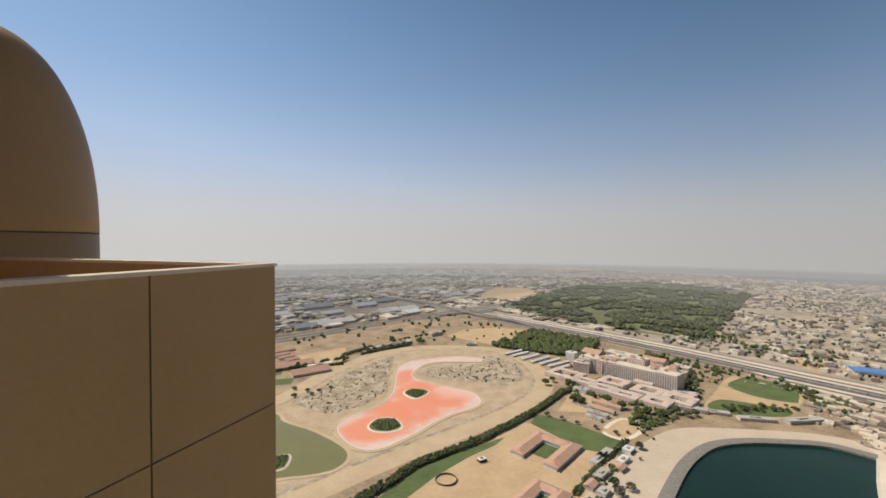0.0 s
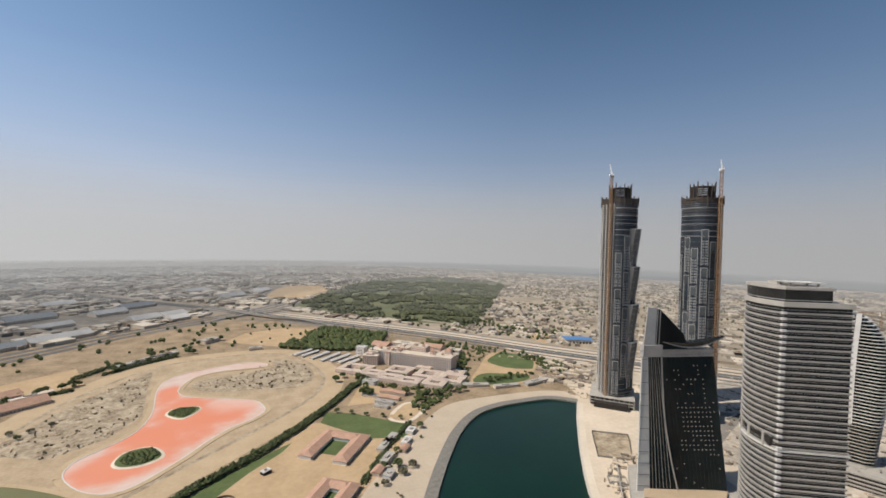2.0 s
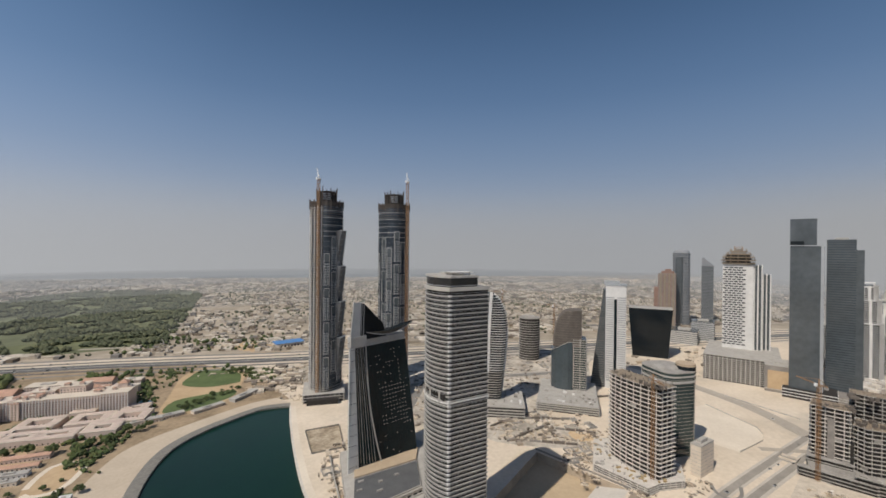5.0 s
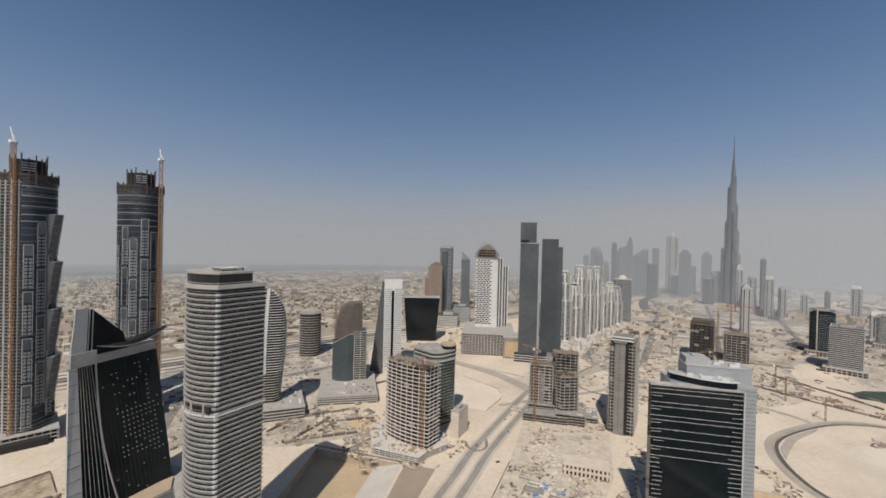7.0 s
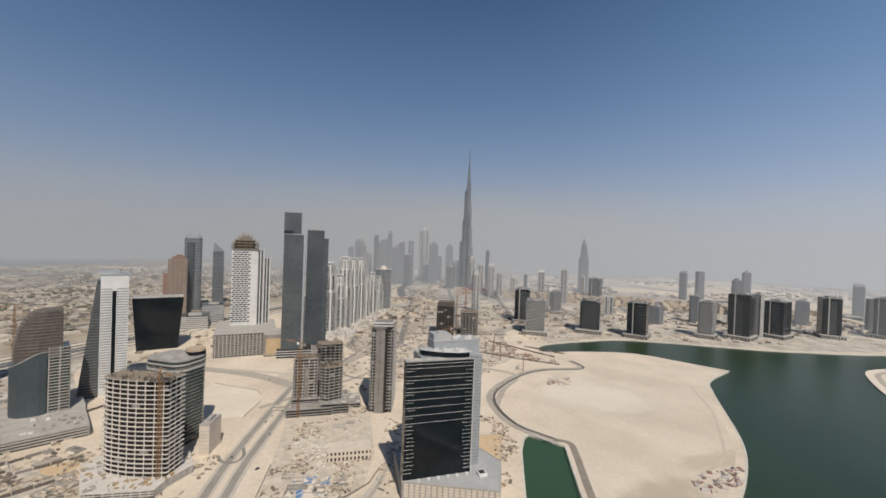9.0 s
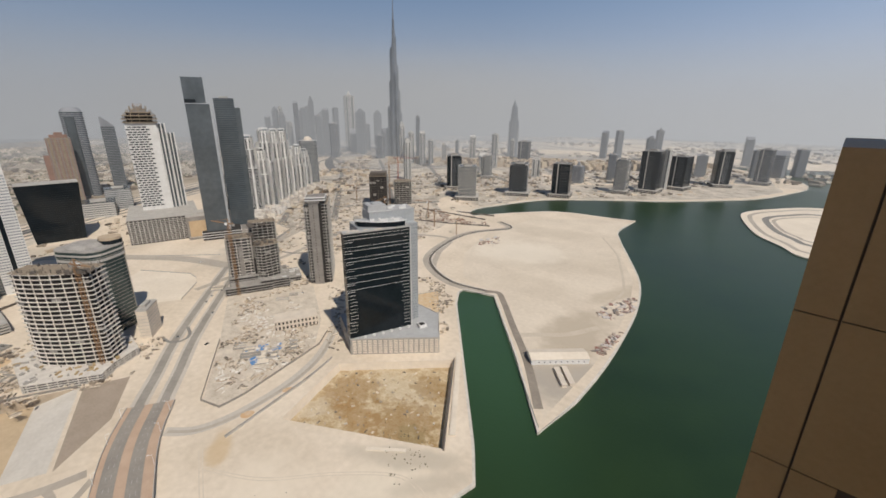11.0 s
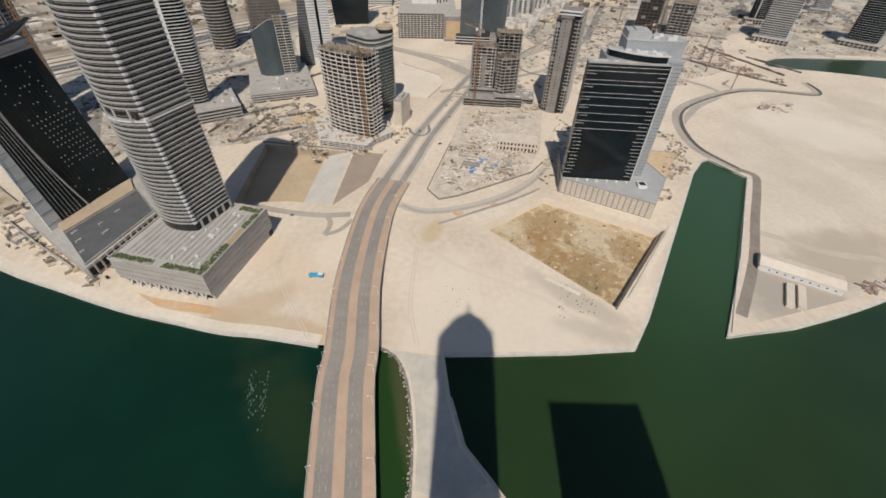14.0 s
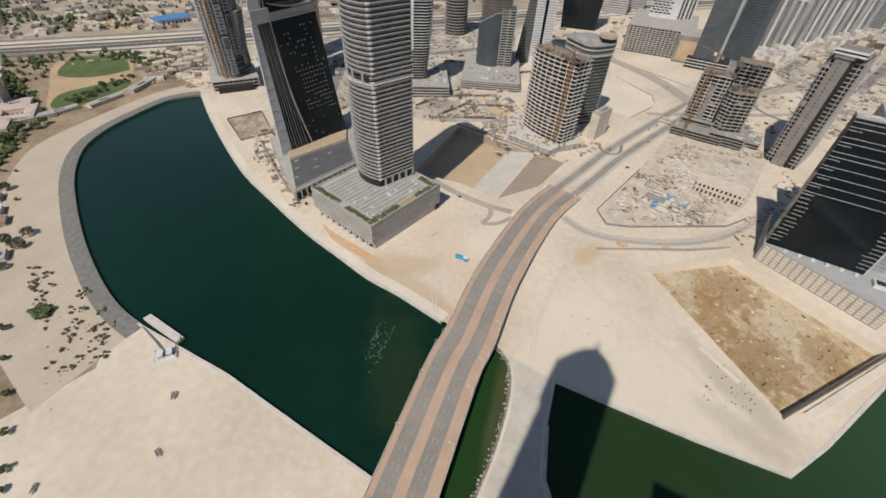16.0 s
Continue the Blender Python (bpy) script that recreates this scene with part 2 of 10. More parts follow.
for x, y, rx, ry, turn, c, k in ((210, -60, 60, 30, -30, (0.72, 0.62, 0.49), 0.7), (170, -120, 34, 60, 10, (0.72, 0.63, 0.5), 0.6), (190, -165, 40, 10, 35, (0.42, 0.36, 0.28), 0.6), (160, -160, 26, 9, 60, (0.42, 0.36, 0.28), 0.5), (280, 60, 50, 24, 40, (0.66, 0.5, 0.36), 0.5),
                                 (240, 95, 12, 40, 20, (0.5, 0.36, 0.22), 0.6), (215, 60, 9, 60, -25, (0.5, 0.36, 0.22), 0.6), (300, 20, 40, 16, -20, (0.72, 0.62, 0.49), 0.6), (300, -70, 20, 8, -30, (0.5, 0.33, 0.15), 0.5),
                                 (760, -300, 60, 90, 20, (0.42, 0.37, 0.3), 0.6), (860, -560, 120, 50, 50, (0.38, 0.33, 0.27), 0.6), (700, -560, 70, 30, 40, (0.30, 0.26, 0.21), 0.7), (620, -460, 60, 20, 50, (0.34, 0.29, 0.23), 0.7),
                                 (980, -760, 140, 50, 40, (0.36, 0.32, 0.26), 0.7), (700, 160, 90, 50, 20, (0.36, 0.31, 0.25), 0.6), (560, 330, 110, 60, 30, (0.40, 0.35, 0.28), 0.6), (860, 250, 120, 60, 20, (0.36, 0.32, 0.26), 0.6), (1000, -60, 120, 40, 60, (0.46, 0.4, 0.32), 0.6),
                                 (760, -1000, 120, 50, -60, (0.34, 0.30, 0.25), 0.7), (560, -1300, 160, 50, -60, (0.36, 0.32, 0.26), 0.7), (620, 600, 110, 60, -50, (0.34, 0.30, 0.24), 0.8)):
    stain(SAND, x, y, rx, ry, c, k, turn)
for x, y, rx, ry, c, k in ((262, -225, 36, 18, (0.60, 0.51, 0.37), 0.5), (225, -195, 28, 24, (0.30, 0.18, 0.07), 0.6), (295, -185, 24, 28, (0.31, 0.185, 0.075), 0.55), (262, -170, 30, 14, (0.33, 0.195, 0.075), 0.6), (300, -150, 12, 16, (0.60, 0.51, 0.38), 0.5), (240, -245, 22, 16, (0.29, 0.175, 0.065), 0.55), (210, -190, 14, 10, (0.24, 0.19, 0.085), 0.4)):
    stain(DAMP_EARTH, x, y, rx, ry, c, k, 0, 0.25, 1.5, 0.13)
stain(WATER, 262, -352, 190, 62, (0.036, 0.080, 0.036), 0.85, -45, 0.7, 0.3, 0.01)
stain(LAKE, 146, 58, 52, 18, (0.026, 0.042, 0.015), 0.55, 25, 0.6, 0.8, 0.05)
stain(LAKE, 118, -2, 75, 20, (0.018, 0.050, 0.010), 0.95, -2, 0.3, 0.3)
stain(LAKE, 120, -14, 70, 7, (0.075, 0.08, 0.035), 0.8, 0, 0.5, 0.5)


# ---- building blocks ----
class Mesh:
    """Collects boxes, prisms and beams into one mesh."""

    def __init__(self):
        self.v, self.f = [], []

    def prism(self, poly, z0, z1, top=None):
        """poly: counter-clockwise (x, y); top: another outline for the upper end."""
        k, n = len(self.v), len(poly)
        self.v += [(x, y, z0) for x, y in poly] + [(x, y, z1) for x, y in (top or poly)]
        self.f += [tuple(range(k + n - 1, k - 1, -1)), tuple(range(k + n, k + 2 * n))]
        self.f += [(k + i, k + (i + 1) % n, k + n + (i + 1) % n, k + n + i) for i in range(n)]
        return self

    def box(self, x0, y0, z0, x1, y1, z1):
        return self.prism([(x0, y0), (x1, y0), (x1, y1), (x0, y1)], z0, z1)

    def cyl(self, x, y, r, z0, z1, n=16, r1=None):
        ring = [(math.cos(2 * math.pi * i / n), math.sin(2 * math.pi * i / n)) for i in range(n)]
        return self.prism([(x + r * a, y + r * b) for a, b in ring], z0, z1, [(x + (r if r1 is None else r1) * a, y + (r if r1 is None else r1) * b) for a, b in ring])

    def beam(self, p, q, w):
        p, q = Vector(p), Vector(q)
        d = (q - p).normalized()
        s = d.cross(Vector((0, 0, 1)) if abs(d.z) < 0.95 else Vector((1, 0, 0))).normalized() * w / 2
        u = d.cross(s).normalized() * w / 2
        k = len(self.v)
        self.v += [tuple(e + a * s + b * u) for e in (p, q) for a, b in ((-1, -1), (1, -1), (1, 1), (-1, 1))]
        self.f += [(k, k + 3, k + 2, k + 1), (k + 4, k + 5, k + 6, k + 7)]
        self.f += [(k + i, k + (i + 1) % 4, k + 4 + (i + 1) % 4, k + 4 + i) for i in range(4)]
        return self

    def turned(self, x, y, w, d, z0, z1, a):
        c, s = math.cos(a), math.sin(a)
        return self.prism([(x + c * i * w / 2 - s * j * d / 2, y + s * i * w / 2 + c * j * d / 2) for i, j in ((-1, -1), (1, -1), (1, 1), (-1, 1))], z0, z1)

    def sheet(self, poly, z):
        k = len(self.v)
        self.v += [(x, y, z) for x, y in poly]
        self.f.append(tuple(range(k, k + len(poly))))
        return self

    def clump(self, x, y, z, r, rng):
        """A small rough lump of leaves."""
        k = len(self.v)
        a = rng.uniform(0, 6.28)
        for h, s in ((-0.5, 0.75), (0.25, 1.0)):
            for i in range(5):
                g = a + i * 1.2566 + h
                q = r * s * rng.uniform(0.7, 1.15)
                self.v.append((x + q * math.cos(g), y + q * math.sin(g), z + h * r * rng.uniform(0.7, 1.2)))
        self.v += [(x, y, z + r * rng.uniform(0.75, 1.1)), (x, y, z - r * 0.8)]
        for i in range(5):
            j = (i + 1) % 5
            self.f += [(k + i, k + j, k + 5 + j, k + 5 + i), (k + 5 + i, k + 5 + j, k + 10), (k + j, k + i, k + 11)]
        return self

    def data(self, name, material):
        me = bpy.data.meshes.new(name)
        me.from_pydata(self.v, [], self.f)
        me.materials.append(material)
        me.validate()
        return me


def put(name, data, parent=None, at=(0, 0, 0), label=""):
    ob = new(name, data)
    ob.parent = parent
    ob.location = at
    return tagged(ob, label)


FINE = {"banding", "finwork", "window_grid", "podium_banding", "ribbing", "banding", "pilaster_set", "infill", "formwork", "planting", "wall_ribbing", "lobe_bands", "flank_bands", "sail_slab_set", "sail", "side_slabs", "transom_grid",
        "opening_row", "podium_panelling", "joints", "crown_steel", "side_louvres", "lane_marking", "roof_joints", "upper_fins", "podium_colonnade", "white_pilasters", "top_windows", "crown"}


def part(name, m, material, parent, label="", at=(0, 0, 0)):
    ob = put(name, m.data(name, material), parent, at, label)
    if name in FINE:
        tagged(ob, kind="stuff")
    return ob


def thing(name, label, category, x=0, y=0, z=0, yaw=0, group=""):
    ob = new(name)
    ob.empty_display_size = 5
    ob.matrix_world = pose(x, y, z, 0, 0, yaw)
    return tagged(ob, label, category, group)


def structure(name, m, material, label=""):
    return tagged(new(name, m.data(name, material)), label, kind="structure")


def smooth(pts, n=8, closed=False):
    """A Catmull-Rom line through the points."""
    out, k = [], len(pts)
    for i in range(k if closed else k - 1):
        p = [Vector(pts[j % k] if closed else pts[min(max(j, 0), k - 1)]) for j in (i - 1, i, i + 1, i + 2)]
        for s in range(n):
            t = s / n
            out.append(0.5 * (2 * p[1] + (p[2] - p[0]) * t + (2 * p[0] - 5 * p[1] + 4 * p[2] - p[3]) * t * t + (3 * p[1] - p[0] - 3 * p[2] + p[3]) * t ** 3))
    if not closed:
        out.append(Vector(pts[-1]))
    return [tuple(v) for v in out]


def offset(line, d):
    """The line moved by d to its left."""
    out = []
    for i, p in enumerate(line):
        a, b = Vector(line[max(i - 1, 0)][:2]), Vector(line[min(i + 1, len(line) - 1)][:2])
        t = (b - a).normalized()
        out.append((p[0] - t.y * d, p[1] + t.x * d, *p[2:]))
    return out


def ribbon(m, line, a, b, z0=None, z1=0.1):
    """A band between the offsets a < b of a line; solid from z0 to z1 (added to the line's own height if it has one)."""
    k = len(m.v)
    lo, hi = offset(line, a), offset(line, b)
    h = [p[2] if len(p) > 2 else 0 for p in line]
    for i in range(len(line)):
        m.v += [(*lo[i][:2], h[i] + z1), (*hi[i][:2], h[i] + z1)]
        if z0 is not None:
            m.v += [(*lo[i][:2], h[i] + z0), (*hi[i][:2], h[i] + z0)]
    s = 2 if z0 is None else 4
    for i in range(len(line) - 1):
        p, q = k + s * i, k + s * (i + 1)
        m.f.append((p, q, q + 1, p + 1))
        if s == 4:
            m.f += [(p + 2, q + 2, q, p), (p + 1, q + 1, q + 3, p + 3), (p + 3, q + 3, q + 2, p + 2)]
    if s == 4:
        e = k + s * (len(line) - 1)
        m.f += [(k, k + 1, k + 3, k + 2), (e, e + 2, e + 3, e + 1)]
    return m


def inside(x, y, poly):
    hit = False
    for i in range(len(poly)):
        (ax, ay), (bx, by) = poly[i][:2], poly[i - 1][:2]
        if (ay > y) != (by > y) and x < (bx - ax) * (y - ay) / (by - ay) + ax:
            hit = not hit
    return hit


def rect(w, d, x=0, y=0):
    return [(x - w / 2, y - d / 2), (x + w / 2, y - d / 2), (x + w / 2, y + d / 2), (x - w / 2, y + d / 2)]


def rounded(w, d, r, n=4):
    out = []
    for cx, cy, a in ((w / 2 - r, d / 2 - r, 0), (-w / 2 + r, d / 2 - r, 90), (-w / 2 + r, -d / 2 + r, 180), (w / 2 - r, -d / 2 + r, 270)):
        out += [(cx + r * math.cos(radians(a + 90 * i / n)), cy + r * math.sin(radians(a + 90 * i / n))) for i in range(n + 1)]
    return out


def grown(poly, d):
    """The outline pushed out by d."""
    out = []
    for i in range(len(poly)):
        a, b, c = (Vector(poly[j % len(poly)]) for j in (i - 1, i, i + 1))
        n1, n2 = (b - a).normalized(), (c - b).normalized()
        n = Vector((n1.y + n2.y, -n1.x - n2.x))
        n = n / max(n.length_squared / 2, 0.3)
        out.append((b.x + n.x * d, b.y + n.y * d))
    return out


# ---- haze in the far distance, painted as glowing see-through sheets ----
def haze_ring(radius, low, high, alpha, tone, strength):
    m = bpy.data.materials.new("painted_haze_glow")
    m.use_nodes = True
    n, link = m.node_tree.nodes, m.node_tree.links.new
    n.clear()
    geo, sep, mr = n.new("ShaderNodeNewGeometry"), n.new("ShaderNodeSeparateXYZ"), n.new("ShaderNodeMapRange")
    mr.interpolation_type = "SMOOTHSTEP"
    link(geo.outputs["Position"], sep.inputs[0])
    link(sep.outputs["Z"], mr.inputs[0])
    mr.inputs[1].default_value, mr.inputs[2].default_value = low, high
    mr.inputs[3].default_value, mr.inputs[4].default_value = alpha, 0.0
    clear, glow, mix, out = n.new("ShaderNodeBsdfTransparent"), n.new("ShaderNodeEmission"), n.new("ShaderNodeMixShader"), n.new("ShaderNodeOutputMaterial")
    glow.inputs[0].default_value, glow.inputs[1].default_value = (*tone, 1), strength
    # emission made stronger on the sun's side
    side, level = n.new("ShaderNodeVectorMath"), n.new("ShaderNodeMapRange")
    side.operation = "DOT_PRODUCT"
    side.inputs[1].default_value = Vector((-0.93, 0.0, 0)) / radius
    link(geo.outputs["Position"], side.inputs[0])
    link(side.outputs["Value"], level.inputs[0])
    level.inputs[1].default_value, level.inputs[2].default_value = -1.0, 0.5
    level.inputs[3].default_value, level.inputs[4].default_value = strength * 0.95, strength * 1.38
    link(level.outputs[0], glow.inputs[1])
    # opacity raised in one quarter so the painted haze pales the skyline
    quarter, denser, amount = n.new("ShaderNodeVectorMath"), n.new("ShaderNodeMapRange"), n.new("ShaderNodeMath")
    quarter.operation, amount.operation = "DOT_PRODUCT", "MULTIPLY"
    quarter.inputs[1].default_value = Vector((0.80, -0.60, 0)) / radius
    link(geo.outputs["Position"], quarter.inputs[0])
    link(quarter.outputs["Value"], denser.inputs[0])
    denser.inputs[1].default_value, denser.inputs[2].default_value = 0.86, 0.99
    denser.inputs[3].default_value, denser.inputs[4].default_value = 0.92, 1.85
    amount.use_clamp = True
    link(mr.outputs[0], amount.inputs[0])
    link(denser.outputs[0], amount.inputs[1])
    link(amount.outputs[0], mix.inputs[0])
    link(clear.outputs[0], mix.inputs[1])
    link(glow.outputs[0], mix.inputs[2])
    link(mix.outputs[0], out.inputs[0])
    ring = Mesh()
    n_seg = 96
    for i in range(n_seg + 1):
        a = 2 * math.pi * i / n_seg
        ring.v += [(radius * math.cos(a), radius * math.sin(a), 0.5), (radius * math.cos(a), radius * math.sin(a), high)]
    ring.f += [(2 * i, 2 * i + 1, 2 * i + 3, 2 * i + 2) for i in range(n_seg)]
    return structure("backdrop", ring, m, "added glowing see-through sheet that stands in for distant haze")


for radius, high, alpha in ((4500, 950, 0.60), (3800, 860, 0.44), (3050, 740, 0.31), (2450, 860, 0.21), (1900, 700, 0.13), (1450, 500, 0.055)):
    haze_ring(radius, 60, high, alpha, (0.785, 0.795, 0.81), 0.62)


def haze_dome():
    """Glowing see-through dome that paints haze over the sky towards the horizon."""
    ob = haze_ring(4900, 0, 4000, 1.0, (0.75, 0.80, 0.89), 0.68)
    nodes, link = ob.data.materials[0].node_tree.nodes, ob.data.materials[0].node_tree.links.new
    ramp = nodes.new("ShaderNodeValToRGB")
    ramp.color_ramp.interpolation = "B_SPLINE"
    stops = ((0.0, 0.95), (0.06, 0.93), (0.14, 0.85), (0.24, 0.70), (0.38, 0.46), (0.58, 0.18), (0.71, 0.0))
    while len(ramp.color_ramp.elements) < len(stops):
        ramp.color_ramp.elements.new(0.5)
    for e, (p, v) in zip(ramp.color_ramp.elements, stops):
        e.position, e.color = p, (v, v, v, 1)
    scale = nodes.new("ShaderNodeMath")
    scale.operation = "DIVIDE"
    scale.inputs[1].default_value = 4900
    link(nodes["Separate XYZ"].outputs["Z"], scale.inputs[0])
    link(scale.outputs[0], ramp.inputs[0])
    # more painted haze glow towards the sun
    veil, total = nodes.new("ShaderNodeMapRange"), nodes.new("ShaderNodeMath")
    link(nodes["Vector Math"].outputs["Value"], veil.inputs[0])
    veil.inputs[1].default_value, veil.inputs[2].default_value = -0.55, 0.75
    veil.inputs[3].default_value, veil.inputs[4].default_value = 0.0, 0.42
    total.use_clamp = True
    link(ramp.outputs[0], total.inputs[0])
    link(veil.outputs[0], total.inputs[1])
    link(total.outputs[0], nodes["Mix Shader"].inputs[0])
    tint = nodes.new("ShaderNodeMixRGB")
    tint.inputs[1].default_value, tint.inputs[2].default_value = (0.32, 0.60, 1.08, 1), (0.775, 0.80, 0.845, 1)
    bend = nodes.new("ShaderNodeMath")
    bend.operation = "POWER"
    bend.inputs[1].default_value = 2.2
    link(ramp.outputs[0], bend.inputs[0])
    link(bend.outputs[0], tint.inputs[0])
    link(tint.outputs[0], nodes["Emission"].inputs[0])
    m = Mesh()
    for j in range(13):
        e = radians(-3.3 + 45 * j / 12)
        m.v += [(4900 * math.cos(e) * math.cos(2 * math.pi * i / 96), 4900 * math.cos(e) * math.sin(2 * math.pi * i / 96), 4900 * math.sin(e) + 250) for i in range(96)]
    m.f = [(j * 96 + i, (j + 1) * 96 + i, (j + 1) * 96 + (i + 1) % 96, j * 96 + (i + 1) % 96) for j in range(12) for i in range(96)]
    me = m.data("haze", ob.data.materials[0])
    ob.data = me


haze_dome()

# ---- ground and water ----
from mathutils.geometry import tessellate_polygon

LAKE_LINE = smooth([(503, 476), (474, 504), (427, 512), (378, 514), (331, 502), (284, 467), (243, 423), (198, 367), (162, 314), (142, 277), (131, 246)], 4) + [
    (112, 164), (96, 114), (76, 50), (66, 20), (60, 4)] + smooth([(78, -6), (107, -13), (136, -17), (158, -17), (174, -12), (181, -3)], 3) + smooth(
    [(193, 39), (211, 80), (221, 108), (238, 141), (261, 185), (296, 240), (334, 297), (394, 366), (458, 433)], 3)
LAGOON_LINE = [(165, -47), (157, -82), (146, -134), (138, -182), (161, -209), (340, -391), (363, -422), (365, -434), (318, -449), (205, -337), (131, -257)] + smooth(
    [(127, -314), (130, -379), (139, -457), (156, -553), (186, -647), (238, -746), (290, -840), (325, -920), (331, -1038)], 4) + smooth(
    [(406, -1020), (515, -992), (592, -893), (645, -800), (689, -863), (660, -1000), (620, -1110), (540, -1190), (459, -1262), (356, -1349), (263, -1457), (161, -1600), (89, -1821), (62, -1968), (99, -2131), (215, -2269)], 3) + [
    (420, -2480), (-200, -2700), (-700, -1500), (-400, -400), (-60, -300), (-40, -140), (30, -70), (77, -53), (100, -43), (132, -43)]
PIT_A = [(390, 118), (515, 95), (497, 52), (474, -8), (366, 24), (381, 62)]
PIT_B = [(333, -199), (298, -119), (176, -190), (252, -286)]
WATER_Z = -2.2


def clean(line):
    return [p for i, p in enumerate(line) if (Vector(p) - Vector(line[i - 1])).length > 0.5]


LAKE_LINE, LAGOON_LINE = clean(LAKE_LINE), clean(LAGOON_LINE)
rim = [(4975 * math.cos(2 * math.pi * i / 128), 4975 * math.sin(2 * math.pi * i / 128)) for i in range(128)]
loops = [rim, LAKE_LINE, LAGOON_LINE, PIT_A, PIT_B]
sheet = Mesh()
sheet.v = [(*p, 0) for line in loops for p in line]
for a, b, c in tessellate_polygon([[Vector((*p, 0)) for p in line] for line in loops]):
    u, w = Vector(sheet.v[b]) - Vector(sheet.v[a]), Vector(sheet.v[c]) - Vector(sheet.v[a])
    sheet.f.append((a, b, c) if u.cross(w).z > 0 else (a, c, b))
structure("ground", sheet, SAND, "pale dusty desert sand reaching the horizon")


def tiled(name, poly, z, material, label):
    """A flat sheet of any outline."""
    m = Mesh()
    m.v = [(*p[:2], z) for p in poly]
    for a, b, c in tessellate_polygon([[Vector((*p[:2], 0)) for p in poly]]):
        u, w = Vector(m.v[b]) - Vector(m.v[a]), Vector(m.v[c]) - Vector(m.v[a])
        m.f.append((a, b, c) if u.cross(w).z > 0 else (a, c, b))
    return structure(name, m, material, label)


def around(poly, d):
    c = [sum(p[i] for p in poly) / len(poly) for i in (0, 1)]
    return [(c[0] + (p[0] - c[0]) * d, c[1] + (p[1] - c[1]) * d) for p in poly]


tiled("water", around(LAKE_LINE, 1.001), WATER_Z, LAKE, "still dark green lake water")
tiled("water", LAGOON_LINE, WATER_Z, WATER, "still green canal water")


def quay(line, material, label, thick=1.2, top=0.25, closed=True):
    """A low wall along a shore, from under the water to just above the ground."""
    m = Mesh()
    k = list(line) + ([line[0]] if closed else [])
    ribbon(m, k, -thick, thick, WATER_Z - 0.6, top)
    return structure("quay_wall", m, material, label)


CAUSEWAY = [p for p in LAKE_LINE if p[1] < 10 and p[0] < 186]
start = LAKE_LINE.index(CAUSEWAY[-1])
quay(LAKE_LINE[start + 1:] + LAKE_LINE[:1], QUAY, "pale concrete quay edge along the lake", closed=False)
quay(LAKE_LINE[39:LAKE_LINE.index(CAUSEWAY[0])], QUAY, "pale concrete quay edge along the lake", closed=False)
quay(LAKE_LINE[:40], ROCK, "grey stone foot of the lake bank", 1.2, 0.2, closed=False)
quay(CAUSEWAY, ROCK, "rough stone edge of the sand causeway", 0.8, 0.05, closed=False)
rng = random.Random(13)
rocks = Mesh()
for line in (CAUSEWAY,):
    for p, q in zip(line, line[1:]):
        p, q = Vector(p), Vector(q)
        for k in range(int((q - p).length / 0.5)):
            c = p.lerp(q, rng.random())
            r = rng.uniform(0.2, 0.8)
            rocks.clump(c.x + rng.gauss(0, 1.5), c.y + rng.gauss(0, 1.5), -0.9 + rng.random(), r, rng)
tagged(new("shore_rocks", rocks.data("shore_rocks", RUBBLE)), "tumbled rocks along the causeway's edges", "rocks", kind="stuff")
quay(LAGOON_LINE[:-9], QUAY, "pale concrete quay edge along the canal", closed=False)
quay(LAGOON_LINE[-6:], RUBBLE, "rough sandy edge of the causeway", 1.0, 0.06, closed=False)
# grey revetment and promenade on the lake's west bank
WEST = smooth([(503, 476), (474, 504), (427, 512), (378, 514), (331, 502), (284, 467), (243, 423), (198, 367), (162, 314), (142, 277), (131, 246)], 6)
structure("revetment", ribbon(Mesh(), WEST, -12, -0.9, -2.5, 0.35), ROCK, "grey stone revetment along the curved lake bank")
PROMENADE = mat("pale_promenade_sand", (0.56, 0.465, 0.355), (0.47, 0.385, 0.29), 0.03, 0.95, bump=0.2, fine=9, spec=0.2)
tiled("promenade", smooth([(60, 262), (95, 340), (121, 384), (167, 432), (228, 494), (286, 540), (330, 556), (400, 552), (480, 540), (520, 520)], 4) + offset(WEST, -11.8), 0.12, PROMENADE, "wide pale sandy promenade along the lake bank")
EAST = smooth([(193, 39), (211, 80), (221, 108), (238, 141), (261, 185), (296, 240), (334, 297), (394, 366), (458, 433), (500, 474)], 5)
structure("promenade", ribbon(Mesh(), EAST, -9, -1.2, None, 0.1), PALE_SAND, "pale sandy strip along the quay")


PIT_SIDE = mat("pit_side_earth", (0.42, 0.34, 0.25), (0.30, 0.24, 0.175), 0.06, 0.95, bump=0.4, spec=0.2)
FILL = mat("grey_fill", (0.62, 0.575, 0.51), (0.53, 0.485, 0.425), 0.05, 0.95, fine=8, spec=0.2)
SLOPE = mat("brown_slope_earth", (0.37, 0.30, 0.235), (0.31, 0.25, 0.19), 0.06, 0.95, fine=8, spec=0.2)


def pit(poly, depth, wall, floor, label):
    m = Mesh()
    n = len(poly)
    low = around(poly, 0.97)
    m.v = [(*p, 0) for p in poly] + [(*p, -depth) for p in low]
    m.f = [(i, (i + 1) % n, n + (i + 1) % n, n + i) for i in range(n)]
    structure("pit_wall", m, wall, label + " sides")
    tiled("pit_floor", around(poly, 1.0), -depth, floor, label + " floor")


pit(PIT_A, 9, PIT_SIDE, TRACK_SAND, "excavated sand pit")
pit(PIT_B, 8, POINT_SAND, DAMP_EARTH, "flooded muddy building pit")
